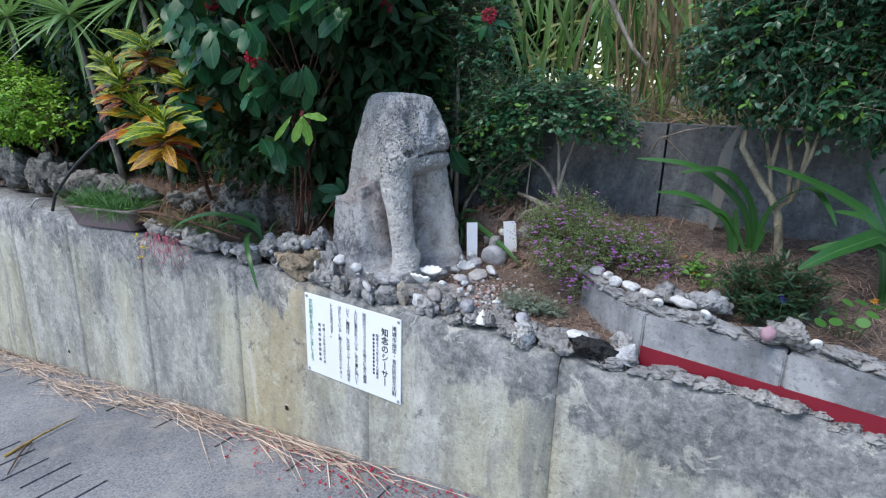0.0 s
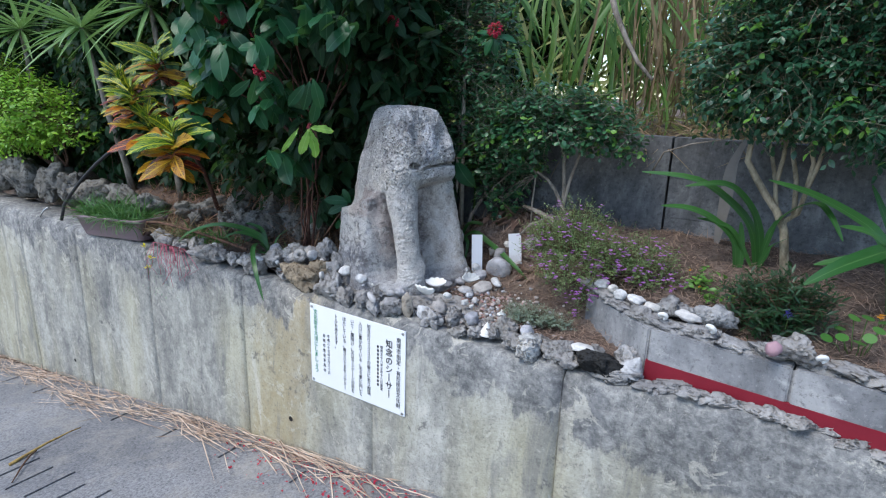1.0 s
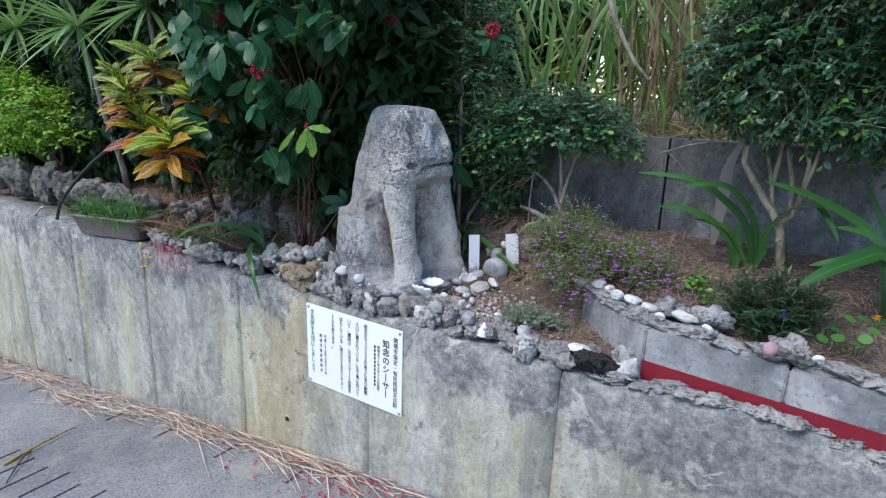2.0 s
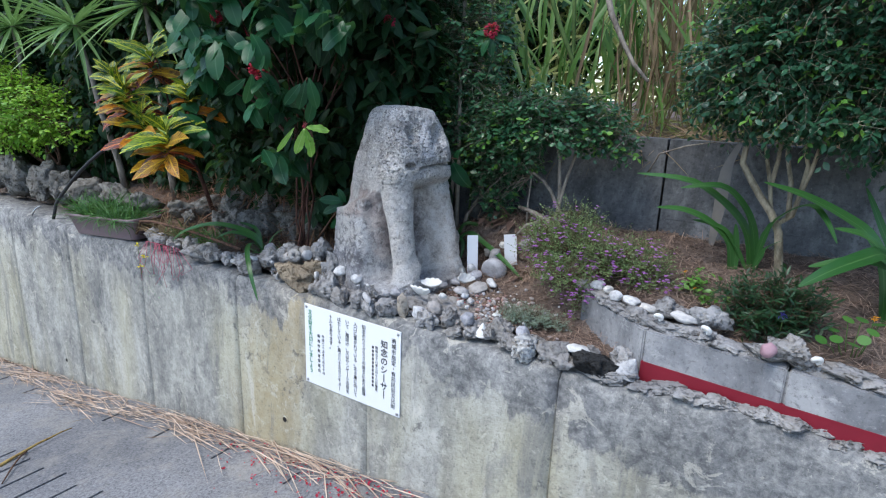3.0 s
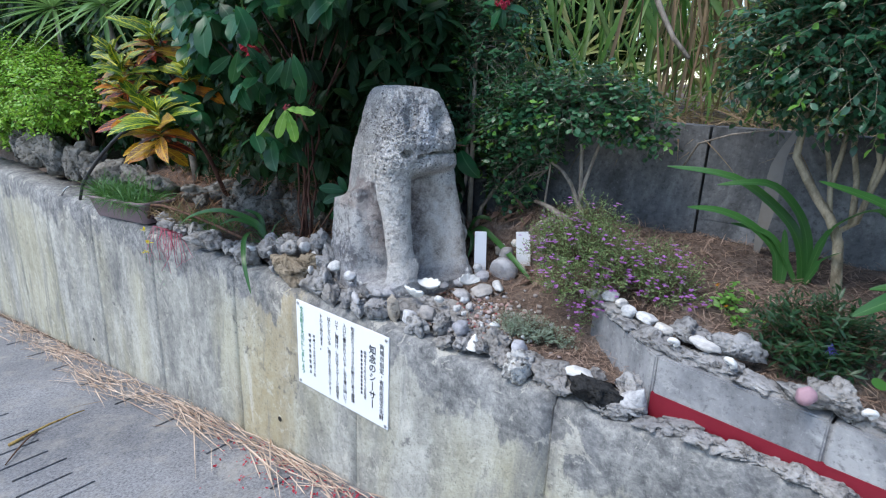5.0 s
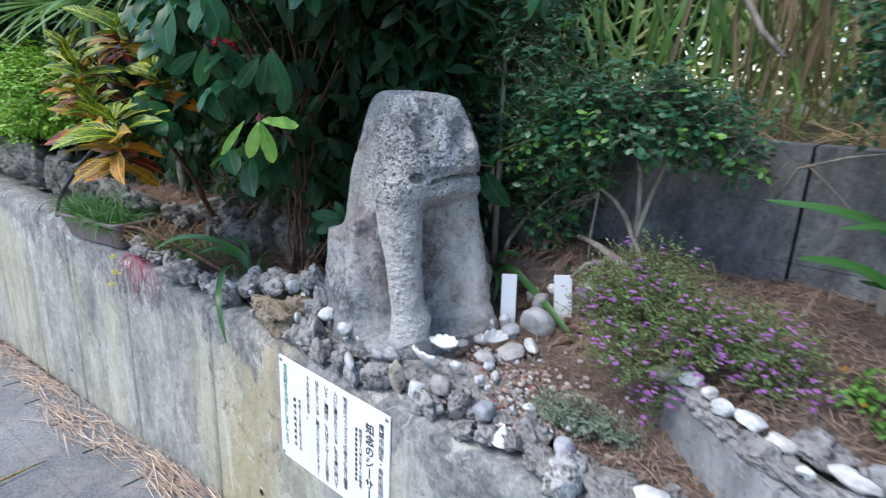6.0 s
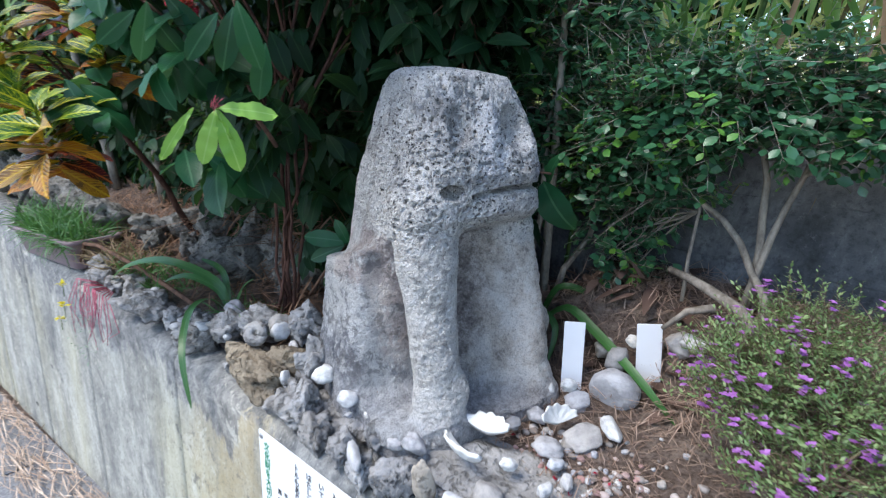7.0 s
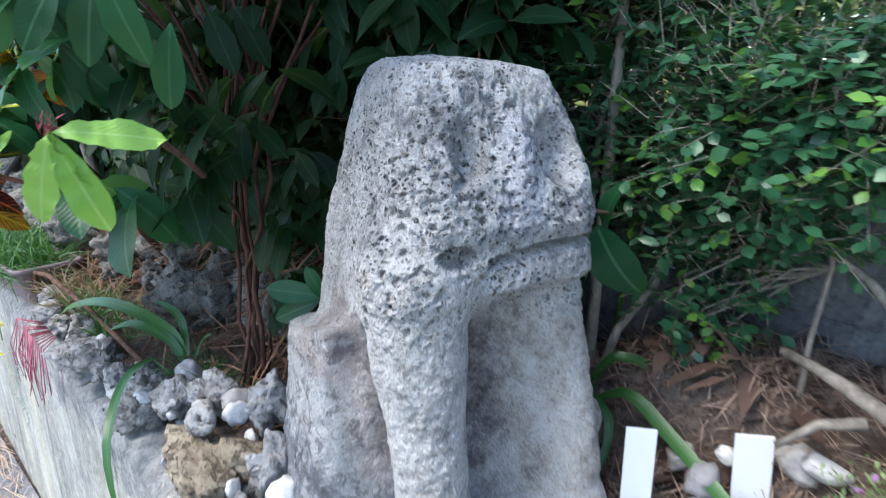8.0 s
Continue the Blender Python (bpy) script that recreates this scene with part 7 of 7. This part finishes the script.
# straw swept along the foot of the wall
def straw():
    rng = random.Random(94)
    shapes = [leaf_shape(0.36 * s, 0.0055, 9, fold=0.2, curl=c, peak=0.3, wave=0.6, seed=k) for k, (s, c) in enumerate(((1, 0.08), (0.6, 0.15), (1.4, 0.04), (1.0, 0.2)))]
    ms = []
    for k in range(430):
        x = rng.uniform(-7.5, -1.2)
        dens = 0.55 + 0.45 * math.sin(x * 2.1 + 1.0)
        if rng.random() > 0.35 + 0.65 * dens or (x > -1.7 and rng.random() < 0.6):
            continue
        off = abs(rng.gauss(0, 0.025 + 0.06 * dens ** 2 * (1 if x < -2.6 else 0.35)))
        a = rng.gauss(0, 0.5)
        s = rng.choice((1, -1))
        y = wall_y(x) - 0.025 - off
        ms.append(aim((x, y, road_z(x) + 0.006 + rng.random() * 0.035 * math.exp(-off * 8)), (s * math.cos(a), -abs(math.sin(a)) * 0.5, s * 0.145 + rng.uniform(-0.03, 0.06)), (0, rng.uniform(-0.4, 0.2), 1), rng.uniform(0.4, 1.15)))
    for cx, off, n in ((-6.4, 0.14, 60), (-5.4, 0.12, 70), (-4.75, 0.16, 40), (-4.3, 0.19, 60), (-3.9, 0.13, 25), (-3.6, 0.08, 20), (-3.1, 0.08, 60), (-2.75, 0.06, 30), (-2.3, 0.04, 30), (-1.9, 0.04, 20)):
        lean = rng.uniform(-0.5, 0.1)
        for k in range(n):
            x = cx + rng.gauss(0, 0.16)
            y = wall_y(x) - 0.02 - abs(off + rng.gauss(0, 0.06))
            a = 0.5 * lean + rng.gauss(0, 0.22)
            s = rng.choice((1, -1))
            ms.append(aim((x, y, road_z(x) + 0.006 + rng.random() * 0.03), (s * math.cos(a), s * math.sin(a), s * 0.145 * math.cos(a) + rng.uniform(-0.02, 0.06)), (0, rng.uniform(-0.4, 0.2), 1), rng.uniform(0.5, 1.2)))
    ob = part("straw_litter", scatter("straw_litter", shapes, arr(ms), 94), L_STRAW, None)
    tagged(ob, "dry straw swept along the foot of the wall", "litter", kind="stuff")
    ms = []
    for k in range(420):
        x = -1.75 + rng.gauss(0, 0.5)
        y = wall_y(x) - 0.03 - abs(rng.gauss(0, 0.14)) * (1 if x > -2.6 else 0.5)
        ms.append(aim((x, y, road_z(x) + 0.004 + 0.006 * rng.random()), (rng.uniform(-1, 1), rng.uniform(-1, 1), rng.uniform(-0.2, 0.3)), (0, 0, 1), rng.uniform(0.6, 1.3)))
    for k in range(60):
        x, y = rng.gauss(-1.4, 0.12), rng.gauss(2.12, 0.1)
        if y > 2.03:
            ms.append(aim((x, y, soil_z(x, y) + 0.012), (rng.uniform(-1, 1), rng.uniform(-1, 1), 0.2), (0, 0, 1), rng.uniform(0.5, 1)))
    ob = part("petal_litter", scatter("petal_litter", small_shapes(0.017, 0.012, 2), arr(ms), 95), L_RED, None)
    tagged(ob, "red petals fallen on the road and soil", "litter", kind="stuff")


straw()


def frond():
    """A dead palm frond stalk on the road."""
    f = Vector((-3.8, 1.2, road_z(-3.8)))
    thing = base("dead_frond", "dead brown frond stalk lying on the road", "frond", f)
    a, b = Vector((-3.757, 1.08, road_z(-3.757) + 0.008)) - f, Vector((-3.838, 1.509, road_z(-3.838) + 0.012)) - f
    limb(thing, bent(a, b, 0.012, 6, 0.004), [0.010, 0.009, 0.008, 0.007, 0.006, 0.004, 0.003], bark_material("dry_stalk", (0.18, 0.10, 0.04), (0.42, 0.30, 0.10)), "stalk")
    c = Vector((-3.516, 1.0, road_z(-3.516) + 0.006)) - f
    limb(thing, bent(c, a.lerp(b, 0.35), 0.015, 5, 0.006), [0.003, 0.004, 0.005, 0.005, 0.005, 0.004], M_BROWN, "stalk")


frond()

# ---- hose, cable, loose branches ----
M_RUBBER = plain("black_rubber", (0.02, 0.02, 0.022), 0.5, 0.2, 20, 0.1)
v_, f_ = tube(bent((-4.86, 2.02, 0.64), (-4.83, 2.04, 0.76), 0, 2) + bent((-4.76, 2.06, 0.84), (-4.3, 2.2, 1.22), 0.03, 5), [0.012] * 9, 8)
solid("hose", smooth(link_mesh("hose", v_, f_)), M_RUBBER, "thin black hose rising out of the wall", "hose")
v_, f_ = tube(bent((-5.10, 1.98, 0.64), (-5.05, 2.03, 0.71), 0.02, 4), [0.006] * 5, 6)
solid("wire_hook", smooth(link_mesh("wire_hook", v_, f_)), M_STEEL, "bent wire hook on the wall top", "hook")
v_, f_ = tube(bent((-3.74, 2.0, 0.70), (-3.70, 2.01, 0.79), 0.0, 2) + bent((-3.6, 2.03, 0.80), (-2.80, 2.06, 0.745), 0.012, 6), [0.009] * 10, 7)
solid("dead_twig", smooth(link_mesh("dead_twig", v_, f_)), M_BROWN, "bent brown twig lying over the rocks", "twig")
M_DEAD = bark_material("bleached_wood", (0.10, 0.085, 0.07), (0.30, 0.265, 0.225))


def root(name, label, runs):
    f = Vector(runs[0][0][0])
    thing = base(name, label, "branch", f)
    for pts, r in runs:
        pts = [Vector(p) - f for p in pts]
        limb(thing, pts, [r * (1 - 0.5 * i / (len(pts) - 1)) for i in range(len(pts))], M_DEAD, "branch")


root("dead_branch", "bleached dead branch lying under the shrub", [
    (((-1.11, 2.60, 1.0), (-1.167, 2.62, 1.05), (-1.26, 2.66, 1.073), (-1.31, 2.68, 1.082), (-1.37, 2.70, 1.088)), 0.018),
    (((-1.22, 2.62, 1.04), (-1.28, 2.60, 1.02), (-1.33, 2.59, 0.96)), 0.012),
    (((-1.13, 2.60, 1.03), (-1.14, 2.58, 0.99), (-1.17, 2.57, 0.95)), 0.016)])
root("bare_branch", "pale bare branch hanging among the reeds", [(((-1.18, 3.1, 2.3), (-1.10, 3.08, 2.08), (-1.02, 3.05, 1.94), (-0.95, 3.04, 1.83), (-0.86, 3.0, 1.745)), 0.017)])
root("dry_stem", "thin dry stem arching before the back wall", [(((-0.79, 2.88, 1.29), (-0.737, 2.88, 1.406), (-0.618, 2.88, 1.453), (-0.457, 2.88, 1.488), (-0.306, 2.88, 1.509)), 0.005)])
solid("dead_leaf", ribbon([(-0.386, 2.85, 1.482), (-0.423, 2.85, 1.355), (-0.431, 2.85, 1.175), (-0.445, 2.85, 0.98)], 0.06, plain("grey_dead_leaf", (0.22, 0.20, 0.18), 0.9, 0.25, 30, 0.4), 12, 0.5, "dead_leaf", 0.6, 0.6), None, "grey dead leaf hanging before the back wall", "leaf")


def hanging_succulent():
    rng = random.Random(97)
    f = Vector((-3.36, 1.95, 0.70))
    thing = base("hanging_succulent", "red-stemmed succulent trailing over the wall", "plant", f)
    for k in range(24):
        x = rng.gauss(0.04, 0.10)
        l = rng.uniform(0.08, 0.24)
        p = [Vector((x * 0.5, 0.0, 0.0)), Vector((x, -0.06, 0.02)), Vector((x * 1.4 + rng.uniform(-0.06, 0.06), -0.085, -l * 0.5)), Vector((x * 1.2 + rng.uniform(-0.08, 0.08), -0.08, -l))]
        limb(thing, p, [0.0018, 0.0018, 0.0015, 0.001], M_REDSTEM, "stem", 5)
    ms = [aim((rng.gauss(0, 0.09), -0.09 + rng.uniform(-0.02, 0), -rng.uniform(0.05, 0.3)), (rng.uniform(-1, 1), -0.6, rng.uniform(-0.5, 0.5)), (0, -0.5, 1), rng.uniform(0.7, 1.2)) for _ in range(60)]
    stuff(part("leaf", scatter("leaf", small_shapes(0.016, 0.006, 2), arr(ms), 2), L_GREYG, thing))
    return thing


hanging_succulent()
for _k, _p in enumerate(((-3.33, 1.80, 0.66), (-3.36, 1.79, 0.60), (-3.46, 1.84, 0.70))):
    bloom("yellow_flower", "tiny yellow flower hanging over the wall", _p, L_YELLOW, 0.019, 16, _k)


# coral chips and small pebbles strewn on the soil beside the shells
def chips():
    rng = random.Random(98)
    src = [rock_mesh("chip", 300 + k, 0.3, 2, 0.05) for k in range(3)]
    tris = []
    for me in src:
        tris.append((np.array([v.co[:] for v in me.vertices]), [tuple(p.vertices) for p in me.polygons]))
    verts, faces = [], []
    for k in range(430):
        x, y = rng.gauss(-1.34, 0.17), rng.gauss(2.12, 0.10)
        if y < 1.99 or (x < -1.55 and y > 2.1):
            continue
        s = rng.uniform(0.008, 0.026)
        p, f = tris[k % 3]
        q = p @ np.array(pose(0, 0, 0, 0, 0, rng.uniform(0, 360)).to_3x3()).T * np.array((s, s * rng.uniform(0.6, 1), s * 0.6)) + np.array((x, y, soil_z(x, y) + 0.003))
        o = len(verts)
        verts += [tuple(c) for c in q]
        faces += [tuple(i + o for i in g) for g in f]
    n = Nodes("coral_chip", 0.85, 0, 0.2)
    r = n.random(True)
    n.colour(n.ramp(r, (0.0, (0.16, 0.13, 0.115)), (0.3, (0.30, 0.27, 0.25)), (0.5, (0.36, 0.20, 0.18)), (0.75, (0.42, 0.36, 0.33)), (1.0, (0.66, 0.64, 0.62))))
    ob = part("gravel", smooth(link_mesh("gravel", verts, faces)), n.mat, None)
    tagged(ob, "white and grey coral chips strewn on the soil", "gravel", kind="stuff")


chips()
